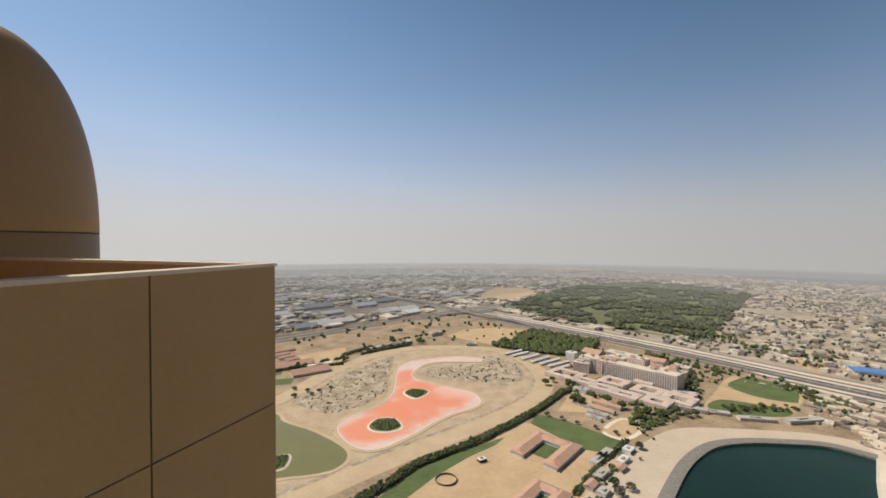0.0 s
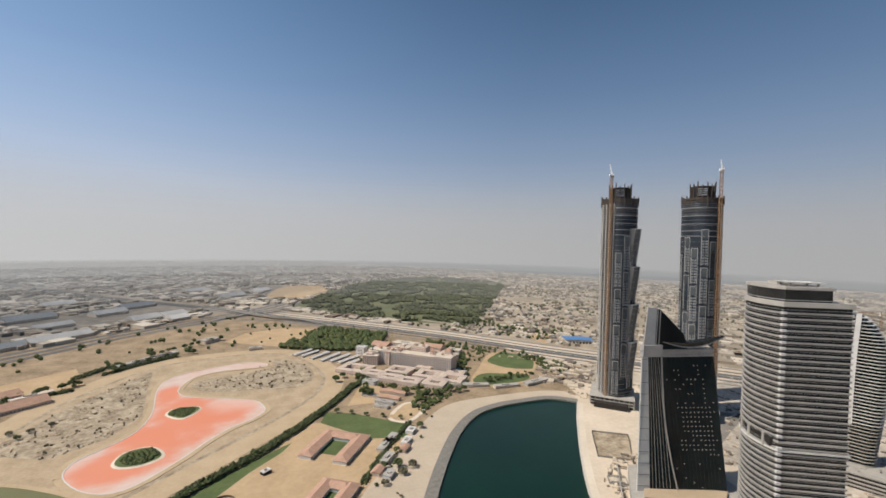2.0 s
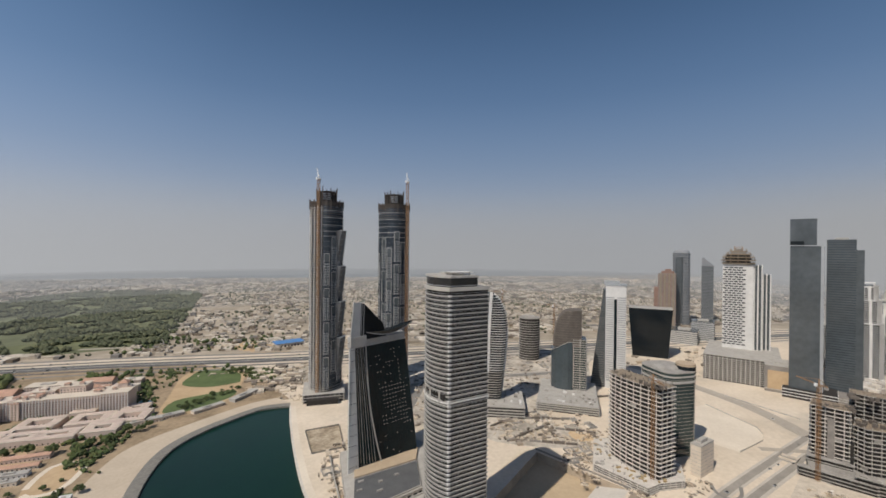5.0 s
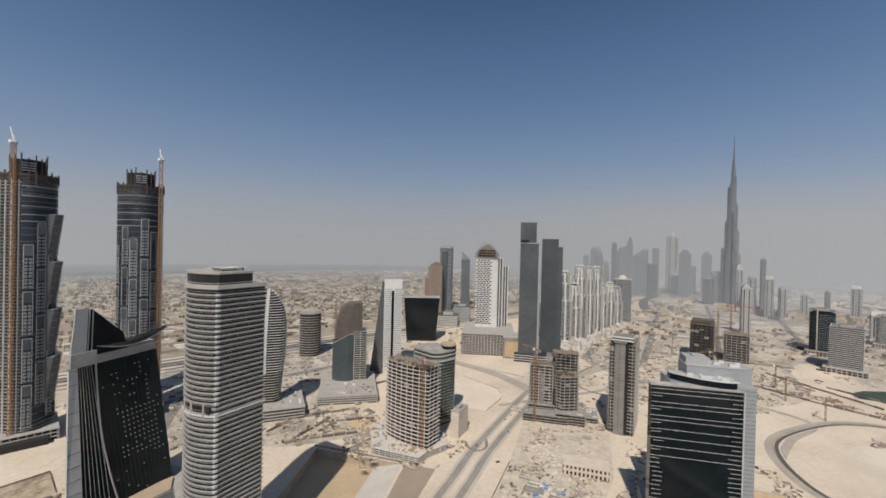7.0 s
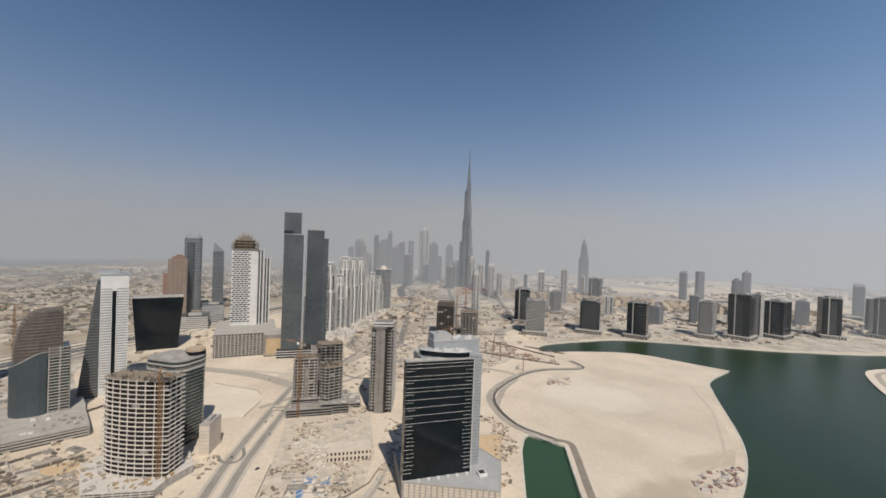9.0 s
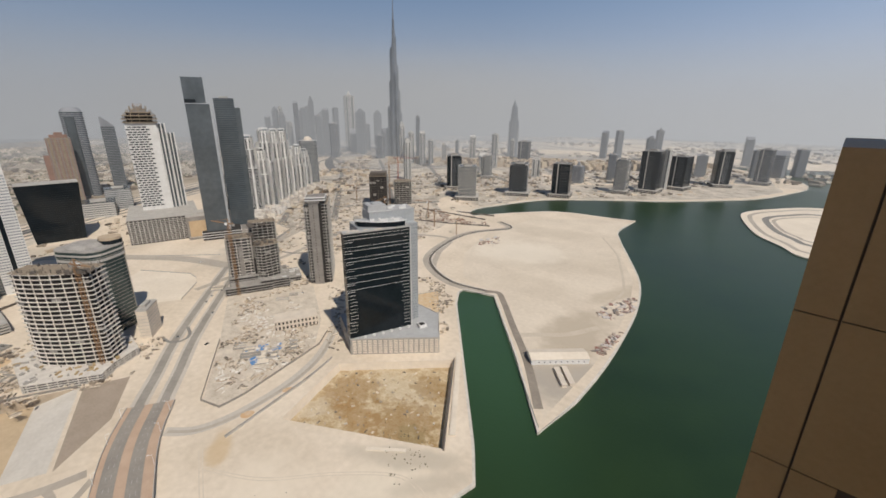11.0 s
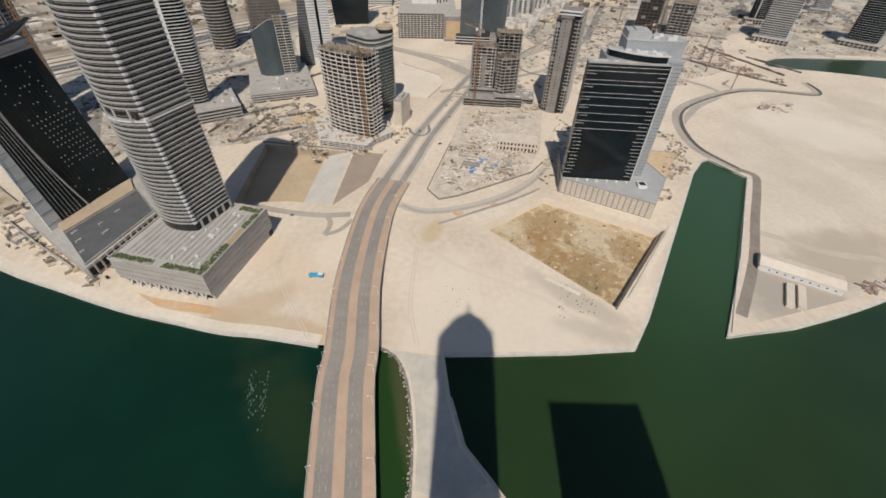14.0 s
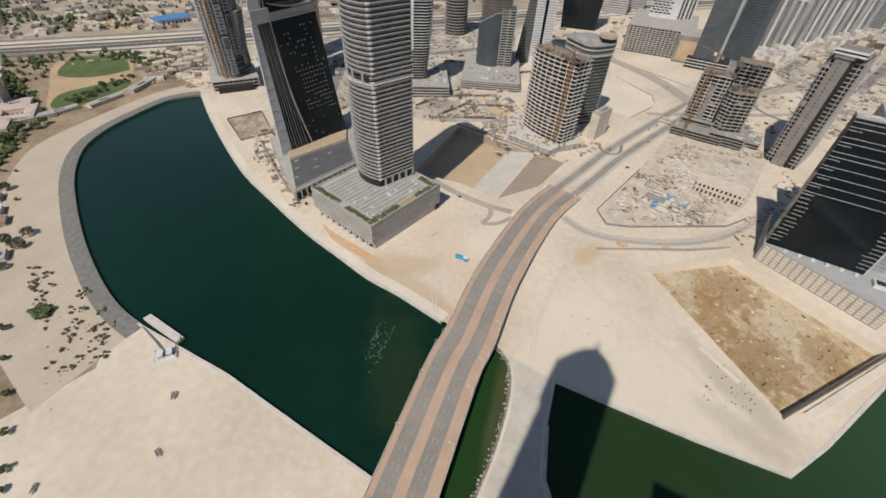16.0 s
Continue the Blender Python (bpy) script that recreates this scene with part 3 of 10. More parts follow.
# sloped fill and grey ramp on the east side of the first pit
ramp = Mesh()
ramp.v = [(366, 23, 0.1), (474, -9, 0.1), (484, 24, -8.9), (378, 54, -8.9)]
ramp.f = [(0, 1, 2, 3)]
structure("ramp", ramp, FILL, "pale sloped sand fill in the pit")
ramp = Mesh()
ramp.v = [(364, 21, 0.14), (401, -20, 0.14), (460, -45, 0.14), (472, -11, 0.14)]
ramp.f = [(0, 1, 2, 3)]
structure("ramp", ramp, SLOPE, "brown earth slope beside the road")

ISLAND = smooth([(152, -1271), (154, -1355), (103, -1457), (9, -1561), (-150, -1500), (-200, -1250), (-80, -1000), (10, -984), (47, -1036), (102, -1114)], 4, True)
m = Mesh()
m.prism(ISLAND[::-1], -3, 0.1)
structure("island", m, PALE_SAND, "bare sandy island in the lagoon")
for s, w in ((0.86, 5), (0.62, 7), (0.5, 4)):
    line = around(ISLAND, s)
    structure("road", ribbon(Mesh(), line + line[:1], -w, w, None, 0.3), DUSTY_ROAD if w != 7 else ASPHALT, "curved unfinished road on the island")

# ---- sheets of other ground ----
def sheets(name, material, z, label, *polys):
    for p in polys:
        tiled(name, p, z, material, label)


PINK_LAKE = smooth([(-140, 547), (-113, 506), (-80, 495), (-41, 531), (-9, 574), (16, 601), (41, 617), (57, 635), (61, 655), (50, 688), (12, 714), (-29, 737), (-51, 760), (-55, 792), (-37, 842), (0, 862), (52, 862), (82, 864), (79, 886), (38, 903), (-48, 877), (-80, 843), (-88, 790), (-83, 693), (-94, 634), (-120, 602), (-139, 580)], 4, True)
TRACK = smooth([(-330, 560), (-258, 655), (-207, 815), (-110, 950), (22, 985), (142, 945), (186, 800), (165, 690), (93, 600), (-53, 478), (-123, 415), (-200, 350)], 6)
structure("race_track", ribbon(Mesh(), TRACK, -16, 16, None, 0.08), TRACK_SAND, "wide pale sand riding track")
BANK_SAND = mat("pale_bank_sand", (0.51, 0.395, 0.27), (0.37, 0.28, 0.18), 0.04, 0.95, bump=0.3, fine=6, spec=0.2)
tiled("inner_bank", TRACK + [(-260, 420)], 0.045, BANK_SAND, "pale sandy bank inside the riding track")
structure("track_verge", ribbon(Mesh(), TRACK, -22, -16, None, 0.06), SCRUB, "scrubby edge of the sand track")
sheets("scrub_field", SCRUB, 0.05, "dry scrubby ground inside the track", [(-235, 640), (-180, 790), (-105, 915), (-100, 800), (-92, 690), (-120, 630), (-165, 600)],
       smooth([(-40, 790), (-5, 750), (60, 735), (110, 720), (150, 760), (150, 850), (100, 905), (90, 850), (30, 830), (-20, 825)], 3, True))
m = Mesh()
ribbon(m, PINK_LAKE + PINK_LAKE[:1], -6, 1, -0.5, 0.5)
structure("lake_rim", m, TRACK_SAND, "low pale sand rim round the drained lake")
WHITE_SALT = mat("white_salt_crust", (0.66, 0.55, 0.49), (0.62, 0.42, 0.34), 0.02, 0.8, fine=3, bump=0.05)
tiled("salt_flat", PINK_LAKE, 0.13, WHITE_SALT, "salmon pink and whitish salt crust of a drying lake")
structure("salt_rim", ribbon(Mesh(), PINK_LAKE + PINK_LAKE[:1], 0.8, 2.0, None, 0.52), WHITE, "thin white salt line round the drying lake")
for x, y, rx, ry, turn in ((-92, 552, 44, 40, 0), (-72, 600, 34, 54, 20), (-40, 640, 46, 56, 20), (10, 660, 34, 40, 0), (-42, 705, 40, 40, 0), (-70, 770, 18, 40, 0)):
    stain(WHITE_SALT, x, y, rx, ry, (0.70, 0.245, 0.14), 0.95, turn, 0.5, 0.6, 0.03)
stain(WHITE_SALT, 20, 690, 30, 30, (0.70, 0.50, 0.42), 0.5, 0, 0.5, 0.6, 0.03)
POND_LINE = smooth([(-330, 640), (-241, 605), (-216, 576), (-167, 547), (-120, 507), (-105, 478), (-114, 450), (-140, 437), (-172, 430), (-260, 400), (-340, 500)], 4, True)
tiled("pond", POND_LINE, 0.12, POND, "shallow olive green pond")
structure("pond_rim", ribbon(Mesh(), POND_LINE + POND_LINE[:1], -5, 0.5, -0.5, 0.4), TRACK_SAND, "pale sand rim round the pond")
for line in (smooth([(-102, 559), (-93, 584), (-67, 586), (-52, 556), (-69, 540), (-92, 543)], 4, True), smooth([(-65, 680), (-56, 702), (-27, 699), (-22, 681), (-43, 656)], 4, True),
             smooth([(-202, 477), (-178, 485), (-172, 455), (-190, 447), (-215, 460)], 4, True)):
    m = Mesh()
    m.prism(line, 0.1, 0.9, around(line, 0.9))
    structure("islet", m, PALE_SAND, "small pale islet covered in shrubs")
    tiled("islet_grass", around(line, 0.86), 1.0, LAWN, "dark grass on the islet")
sheets("lawn", LAWN, 0.1, "green irrigated paddock lawn", [(122, 568), (168, 498), (208, 481), (236, 505), (171, 580), (136, 600)], [(-70, 392), (-44, 388), (-8, 438), (30, 478), (66, 508), (80, 528), (40, 505), (8, 484), (-28, 452)],
       [(-344, 820), (-316, 827), (-303, 777), (-330, 770)], [(-290, 720), (-265, 725), (-270, 760), (-310, 750)])
sheets("paddock", BROWN_SAND, 0.09, "bare brown sand paddock", [(-60, 385), (30, 360), (160, 402), (230, 500), (208, 481), (168, 498), (122, 568), (100, 575), (60, 525)],
       smooth([(209, 543), (232, 520), (277, 560), (254, 587)], 4, True), [(170, 610), (240, 600), (262, 660), (215, 690)])
structure("riding_ring", ribbon(Mesh(), [(x, y) for x, y in around(smooth([(209, 543), (232, 520), (277, 560), (254, 587)], 4, True), 0.9)], -3, 3, None, 0.2), PALE_SAND, "pale oval riding ring")
OVAL = smooth([(394, 622), (455, 690), (526, 762), (581, 777), (601, 696), (554, 638), (483, 585), (415, 588)], 4, True)
tiled("sports_ground", OVAL, 0.1, BROWN_SAND, "sandy track round a sports ground")
sheets("lawn", LAWN, 0.2, "green sports lawn", smooth([(496, 719), (540, 755), (575, 766), (592, 695), (560, 650), (546, 643), (508, 667)], 3, True), smooth([(402, 627), (440, 656), (480, 640), (518, 615), (489, 590), (420, 598)], 3, True))
sheets("bare_ground", BROWN_SAND, 0.07, "bare tan earth", [(9, 1099), (60, 1180), (160, 1215), (233, 1171), (180, 1060), (118, 1009)], [(-330, 900), (-250, 790), (-190, 860), (-230, 980)], [(620, 900), (760, 720), (850, 800), (700, 980)])
tiled("bare_ground", smooth([(170, 1830), (440, 1840), (470, 2230), (300, 2260)], 3, True), 0.24, BROWN_SAND, "bare tan earth")
tiled("suburb_ground", [(300, 1350), (720, 780), (1050, 330), (1450, -210), (1900, -810), (2400, -1400), (3300, 200), (3600, 900), (2900, 1900), (2300, 2700), (1500, 3700), (600, 4860), (-600, 4800), (-2400, 4200), (-3000, 2600), (-1600, 300), (-1000, 700), (-420, 1150), (40, 1560)], 0.12, SUBURB_GROUND, "mottled dusty ground between the houses")
tiled("yard_ground", [(40, 1560), (-60, 1640), (-700, 2500), (-1500, 3600), (-2400, 4200), (-3000, 2600), (-1600, 300), (-1000, 700), (-420, 1150)], 0.16, YARD_GROUND, "dark oily ground of a workshop district")
tiled("yard_ground", [(-20, 1760), (180, 1610), (480, 2100), (780, 2450), (400, 3300), (-500, 4600), (-1100, 4300), (-400, 2500)], 0.16, YARD_GROUND, "dark ground of a warehouse district")
PARK = [(227, 1572), (480, 2003), (802, 2398), (1279, 2571), (1523, 2130), (1417, 1909), (982, 1398), (675, 1040), (505, 1172), (315, 1394)]
tiled("park", PARK, 0.2, PARK_GRASS, "green park lawns between trees")
sheets("raked_ground", POINT_SAND, 0.06, "pale raked sand", [(137, -275), (200, -345), (310, -452), (395, -470), (470, -560), (520, -700), (520, -860), (420, -980), (340, -1020), (335, -930), (250, -740), (195, -645), (165, -550), (148, -457), (140, -380)])
sheets("rubble", RUBBLE, 0.07, "building site ground strewn with rubble", [(470, -132), (372, -82), (350, -90), (383, -201), (431, -238), (560, -300), (620, -200)],
       [(700, -420), (560, -420), (640, -700), (820, -820), (980, -760), (900, -500)])
ORANGE_SAND = mat("orange_tipped_sand", (0.56, 0.33, 0.155), (0.58, 0.43, 0.29), 0.06, 0.95, fine=5, bump=0.2, spec=0.2)
sheets("tipped_sand", ORANGE_SAND, 0.24, "orange sand tipped along the quay", smooth([(276, 176), (268, 163), (256, 135), (245, 112), (238, 110), (247, 136), (258, 158)], 3, True), smooth([(328, -98), (323, -96), (319, -101), (322, -107), (327, -105)], 4, True), smooth([(334, -139), (330, -137), (326, -143), (331, -147)], 4, True))
tiled("trodden_ground", offset(WEST, -29) + [(95, 250), (-40, 330), (-420, 260), (-900, 600), (-500, 1150), (-60, 1640), (345, 1150), (600, 815), (600, 640), (545, 545)], 0.03, WEST_SAND, "trodden brown sand round the stables")
GRADED = mat("graded_tan_ground", (0.64, 0.565, 0.47), (0.28, 0.245, 0.20), 0.02, 0.95, fine=6, bump=0.4, spec=0.2)
tiled("graded_ground", smooth([(930, -420), (1150, -560), (1420, -820), (1900, -1200), (2300, -1500), (2000, -2000), (1500, -1900), (1150, -1600), (900, -1560), (760, -1330), (860, -1050), (830, -860), (640, -700), (640, -520), (760, -440)], 4, True), 0.04, GRADED, "graded grey-brown building land")
for plot in ([(700, -890), (860, -1050), (760, -1330), (620, -1480), (440, -1680), (300, -1860), (140, -1900), (115, -1800), (185, -1600), (285, -1457), (375, -1349), (475, -1262), (556, -1190), (638, -1110), (680, -1000)], [(640, -1500), (900, -1580), (1150, -1620), (1500, -1920), (1250, -2500), (500, -2500), (220, -2250), (150, -1920), (310, -1880), (450, -1700)]):
    tiled("graded_ground", plot, 0.05, GRADED, "graded grey-brown building land")
tiled("graded_ground", smooth([(560, 40), (660, 120), (840, 60), (1000, 60), (1150, -60), (1060, 260), (880, 420), (700, 420), (560, 330), (480, 300), (560, 220), (520, 150)], 4, True), 0.04, GRADED, "graded grey-brown building land")
a0, a1 = -9.4, 82.4
tiled("sea", [(4970 * math.cos(radians(a0 + (a1 - a0) * i / 40)), 4970 * math.sin(radians(a0 + (a1 - a0) * i / 40))) for i in range(41)], 0.4, SEA, "hazy grey-blue sea")
for line, w in (([(2418, 3947), (2650, 3800), (2898, 3644)], 22), ([(1890, 3281), (2010, 3160), (2135, 3032)], 30)):
    structure("sandbar", ribbon(Mesh(), smooth(line, 5), -w, w, None, 0.9), WHITE, "white sandbar off the coast")
tiled("lagoon", smooth([(1290, -4470), (1180, -4600), (800, -4690), (480, -4740), (430, -4640), (800, -4580), (1100, -4480)], 4, True), 0.5, LAGOON, "pale turquoise lagoon in the far distance")

# ---- roads ----
def road(line, width, material, label, z=0.15, lanes=0, name="road"):
    r = structure(name, ribbon(Mesh(), line, -width / 2, width / 2, None, z), material, label)
    if lanes:
        m = Mesh()
        for k in range(1, lanes):
            o = -width / 2 + width * k / lanes
            side = offset(line, o)
            run = 0.0
            for p, q in zip(side, side[1:]):
                p, q = Vector(p[:2]), Vector(q[:2])
                d, length = (q - p).normalized(), (q - p).length
                s = -run % 12
                while s < length:
                    a, b = p + d * s, p + d * min(s + 4, length)
                    n = Vector((-d.y, d.x)) * 0.12
                    m.f.append(tuple(range(len(m.v), len(m.v) + 4)))
                    m.v += [(*(a - n), z + 0.03), (*(b - n), z + 0.03), (*(b + n), z + 0.03), (*(a + n), z + 0.03)]
                    s += 12
                run += length
        part("lane_marking", m, WORN_PAINT, r, "white dashed lane lines")
    return r


CENTRE = smooth([(-120, 50, 6), (-20, 40, 7.5), (80, 29.5, 8), (151, 21.5, 8), (178, 15.5, 8), (247, 4.5, 7), (340, -21, 3.2), (397, -48, 0.9), (440, -72, 0.1), (505, -108, 0), (620, -183, 0), (700, -236, 0)], 8)
DECK = [p for p in CENTRE if p[0] < 400]
BRIDGE_ROAD = mat("sandy_bridge_asphalt", (0.33, 0.295, 0.25), (0.25, 0.225, 0.195), 0.05, 0.92, fine=12, spec=0.2)
bridge = thing("bridge", "long curved concrete road bridge with terracotta paving", "bridge")
part("deck", ribbon(Mesh(), DECK, -18.3, 18.3, -1.5, 0), CONCRETE, bridge)
part("pavement", ribbon(Mesh(), DECK, -18.2, -11.2, None, 0.2), PAVING, bridge, "terracotta paved walkway")
part("pavement", ribbon(Mesh(), DECK, -1.9, 4.6, None, 0.2), PAVING, bridge, "terracotta paved median")
part("pavement", ribbon(Mesh(), DECK, 14.4, 18.2, None, 0.2), PAVING, bridge, "terracotta paved walkway")
part("carriageway", ribbon(Mesh(), DECK, -11.2, -1.9, None, 0.05), BRIDGE_ROAD, bridge, "worn grey asphalt carriageway")
part("carriageway", ribbon(Mesh(), DECK, 4.6, 14.4, None, 0.05), BRIDGE_ROAD, bridge, "worn grey asphalt carriageway")
for o in (-18.3, 18.3):
    part("parapet", ribbon(Mesh(), DECK, o - 0.25, o + 0.25, -1.5, 1.1), PALE_CONCRETE, bridge, "pale concrete parapet")
dash = Mesh()
for o in (-8.1, -5.0, 7.9, 11.1):
    line = offset(DECK, o)
    for p, q in zip(line, line[1:]):
        p, q = Vector(p), Vector(q)
        n = int((q - p).length // 9) or 1
        for i in range(n):
            a, b = p.lerp(q, i / n), p.lerp(q, i / n + 3 / (9 * n))
            s = Vector((-(q - p).y, (q - p).x, 0)).normalized() * 0.11
            dash.f.append(tuple(range(len(dash.v), len(dash.v) + 4)))
            dash.v += [tuple(c + Vector((0, 0, 0.08))) for c in (a - s, b - s, b + s, a + s)]
part("lane_marking", dash, WORN_PAINT, bridge, "white dashed lane lines")
pier = Mesh().box(-1, -13, -12, 1, 13, 0).data("pier", CONCRETE)
for p, q in list(zip(DECK, DECK[1:]))[2::5]:
    ob = put("pier", pier, bridge, (p[0], p[1], p[2] - 1.4))
    ob.rotation_euler.z = math.atan2(q[1] - p[1], q[0] - p[0])

post = thing("street_lamp", "white steel street lamp on the bridge edge", "street lamp", group="bridge lamps")
part("pole", Mesh().cyl(0, 0, 0.16, 0, 9, 6, 0.08), WHITE_PAINT, post)
part("arm", Mesh().beam((0, 0, 9), (0, -2.2, 9.5), 0.14), WHITE_PAINT, post)
part("lamp_head", Mesh().box(-0.2, -3.1, 9.4, 0.2, -2.1, 9.65), WHITE_PAINT, post)
lamps = 0
for k, o in ((0, 17.6), (0, -17.6)):
    line = offset(DECK, o)
    for i in range(6, len(line) - 2, 4):
        p, q = line[i], line[i + 1]
        a = math.degrees(math.atan2(q[1] - p[1], q[0] - p[0])) + (0 if o > 0 else 180)
        if lamps:
            copy_thing(post, pose(p[0], p[1], p[2] + 0.2, 0, 0, a))
        else:
            post.matrix_world = pose(p[0], p[1], p[2] + 0.2, 0, 0, a)
        lamps += 1

PALE_TRACK = mat("pale_packed_sand", (0.55, 0.49, 0.415), (0.46, 0.405, 0.34), 0.04, 0.95, fine=8, spec=0.2)
WORN_SAND = mat("worn_sand_track", (0.56, 0.48, 0.38), (0.49, 0.41, 0.315), 0.05, 0.95, spec=0.2)
WORN_ROAD = mat("worn_wheel_lanes", (0.35, 0.315, 0.27), (0.26, 0.235, 0.20), 0.04, 0.95, spec=0.2)
FLAT = [(x, y) for x, y, z in CENTRE if x > 385]
m = Mesh()
ribbon(m, FLAT, -17, -3, None, 0.16)
structure("road", m, PALE_TRACK, "dusty grey asphalt carriageway")
structure("road", ribbon(Mesh(), FLAT, -13.2, -5.8, None, 0.2), WORN_ROAD, "worn asphalt wheel lanes")
structure("road", ribbon(Mesh(), FLAT, 3, 17, None, 0.16), PALE_TRACK, "dusty grey asphalt carriageway")
structure("road", ribbon(Mesh(), FLAT, 6.0, 13.6, None, 0.2), WORN_ROAD, "worn asphalt wheel lanes")
road(smooth([(386, 106), (366, 72), (350, 34), (345, 4)], 5), 8, DUSTY_ROAD, "sandy side road", 0.18)
road(smooth([(318, 30), (334, 24), (349, 28), (352, 38)], 5), 5, DUSTY_ROAD, "sandy side road", 0.19)
road(smooth([(318, 30), (322, 16), (336, 2)], 5), 5, DUSTY_ROAD, "sandy side road", 0.2)
road(smooth([(352, -46), (335, -66), (331, -100), (340, -150), (362, -195), (401, -238), (446, -268)], 6), 10, PALE_TRACK, "pale sandy side road", 0.17)
road(smooth([(350, -48), (333, -68), (329, -101), (338, -151), (360, -196), (401, -240)], 6), 3.6, DUSTY_ROAD, "grey wheel track on the side road", 0.2)
structure("plot_wall", ribbon(Mesh(), smooth([(311, -78), (315, -95), (322, -120), (334, -165), (347, -200)], 5), -0.4, 0.4, 0, 1.3), CONCRETE, "low concrete wall beside the sandy side road")
road(smooth([(700, -236), (800, -190), (887, -116), (960, -40), (1010, 60)], 6), 24, DUSTY_ROAD, "wide dusty road", 0.17, 4)
road(smooth([(700, -236), (760, -300), (830, -420), (980, -640), (1200, -840), (1500, -960)], 6), 26, DUSTY_ROAD, "wide dusty road", 0.17, 4)
road(smooth([(640, -160), (690, -330), (720, -420), (690, -520), (560, -610), (500, -520), (430, -445), (330, -452)], 6), 10, DUSTY_ROAD, "dusty site road", 0.19)
TRENCH = mat("dark_trench", (0.13, 0.11, 0.09), (0.09, 0.075, 0.06), 0.2, 0.95)
ARC = smooth([(560, -790), (515, -764), (548, -690), (551, -618), (516, -514), (468, -464), (396, -436), (335, -446)], 6)
road(ARC, 10, DUSTY_ROAD, "pale curved road round the sand plot", 0.22)
road(offset(ARC, 7.5), 4.5, TRENCH, "dark trench beside the curved road", 0.24)
road(offset(ARC, 10.6), 1.4, QUAY, "pale kerb of the trench", 0.3)
road(offset(ARC, 5), 0.8, QUAY, "pale kerb of the curved road", 0.3)
LANE = mat("brown_packed_lane", (0.30, 0.255, 0.205), (0.22, 0.185, 0.15), 0.04, 0.95, fine=8, spec=0.2)
road(smooth([(346, -440), (322, -459), (300, -444), (250, -394), (196, -341), (146, -282)], 4), 8.5, LANE, "grey-brown service lane on the quay", 0.2)
road(smooth([(236, -374), (212, -398), (190, -420), (170, -462)], 4), 9, WORN_SAND, "worn sand track", 0.14)
road(smooth([(327, -840), (268, -760), (238, -703), (200, -620), (188, -580), (190, -518)], 6), 4, WORN_SAND, "worn sand track", 0.15)
SZR = smooth([(-60, 1690), (163, 1393), (345, 1171), (499, 978), (600, 830), (703, 680), (1000, 275), (1400, -266), (1830, -850), (2400, -1600), (3000, -2400)], 6)
for o, w, mt in ((0, 34, HIGHWAY), (-34, 9, HIGHWAY), (34, 9, HIGHWAY), (62, 12, ASPHALT), (-58, 8, ASPHALT)):
    road(offset(SZR, o), w, mt, "busy grey multi-lane highway", 0.3 + abs(o) * 0.001, 8 if o == 0 else 2, "highway")
structure("highway_median", ribbon(Mesh(), SZR, -1.2, 1.2, 0, 0.9), PALE_CONCRETE, "pale concrete highway barrier")
CROSS = smooth([(-2400, -200), (-1100, 480), (-412, 1065), (-227, 1248), (12, 1437), (150, 1560), (420, 1900), (700, 2300)], 6)
for o in (0, -30, 30):
    road(offset(CROSS, o), 18, HIGHWAY, "wide grey highway", 0.34, 4, "highway")
for line in ([(-60, 1500), (40, 1400), (140, 1330), (270, 1200)], [(200, 1450), (90, 1470), (30, 1530), (-40, 1640)], [(-180, 1250), (-60, 1330), (60, 1360), (170, 1310)]):
    road(smooth(line, 6), 9, ASPHALT, "curving slip road", 0.42, 0, "highway")
road(smooth([(-1138, 2951), (-470, 2109), (-60, 1660)], 6), 44, HIGHWAY, "wide grey highway", 0.36, 6, "highway")
road(smooth([(675, 1060), (982, 1430), (1417, 1935), (1700, 2250)], 6), 14, ASPHALT, "street beside the park", 0.3)
for o in (170, 420, 760, 1150, 1600, 2100):
    road(offset([p for p in SZR if p[1] < 1100 and p[0] < 2600], o), 12, DUSTY_ROAD, "suburban street", 0.28)
loop = thing("overpass", "curved concrete flyover ramps at the interchange", "overpass")
for line in ([(20, 1600, 0.5), (60, 1480, 7), (120, 1390, 8), (210, 1300, 6), (300, 1180, 0.5)], [(-20, 1400, 0.5), (70, 1440, 7), (150, 1480, 7), (230, 1560, 0.5)]):
    line = smooth(line, 6)
    part("deck", ribbon(Mesh(), line, -6, 6, -1.5, 0), CONCRETE, loop)
    part("carriageway", ribbon(Mesh(), line, -5, 5, None, 0.1), ASPHALT, loop)

# ---- towers ----
def floors(parent, outline, z0, z1, step, band, grow, material, name="floor_band", label=""):
    """One flat band a storey, each a part of its own."""
    data = Mesh().prism(grown(outline, grow), 0, band).data(name, material)
    z = z0
    while z < z1 - 0.5 * step:
        put(name, data, parent, (0, 0, z), label)
        z += step


def piers_on(outline, gap, w, proud, z0, z1):
    """Upright fins along an outline."""
    m = Mesh()
    for i, a in enumerate(outline):
        a, b = Vector(a), Vector(outline[(i + 1) % len(outline)])
        d = b - a
        n = max(1, round(d.length / gap))
        for k in range(n):
            p = a + d * (k + 0.5) / n
            m.turned(p.x, p.y, w, 2 * proud, z0, z1, math.atan2(d.y, d.x))
    return m


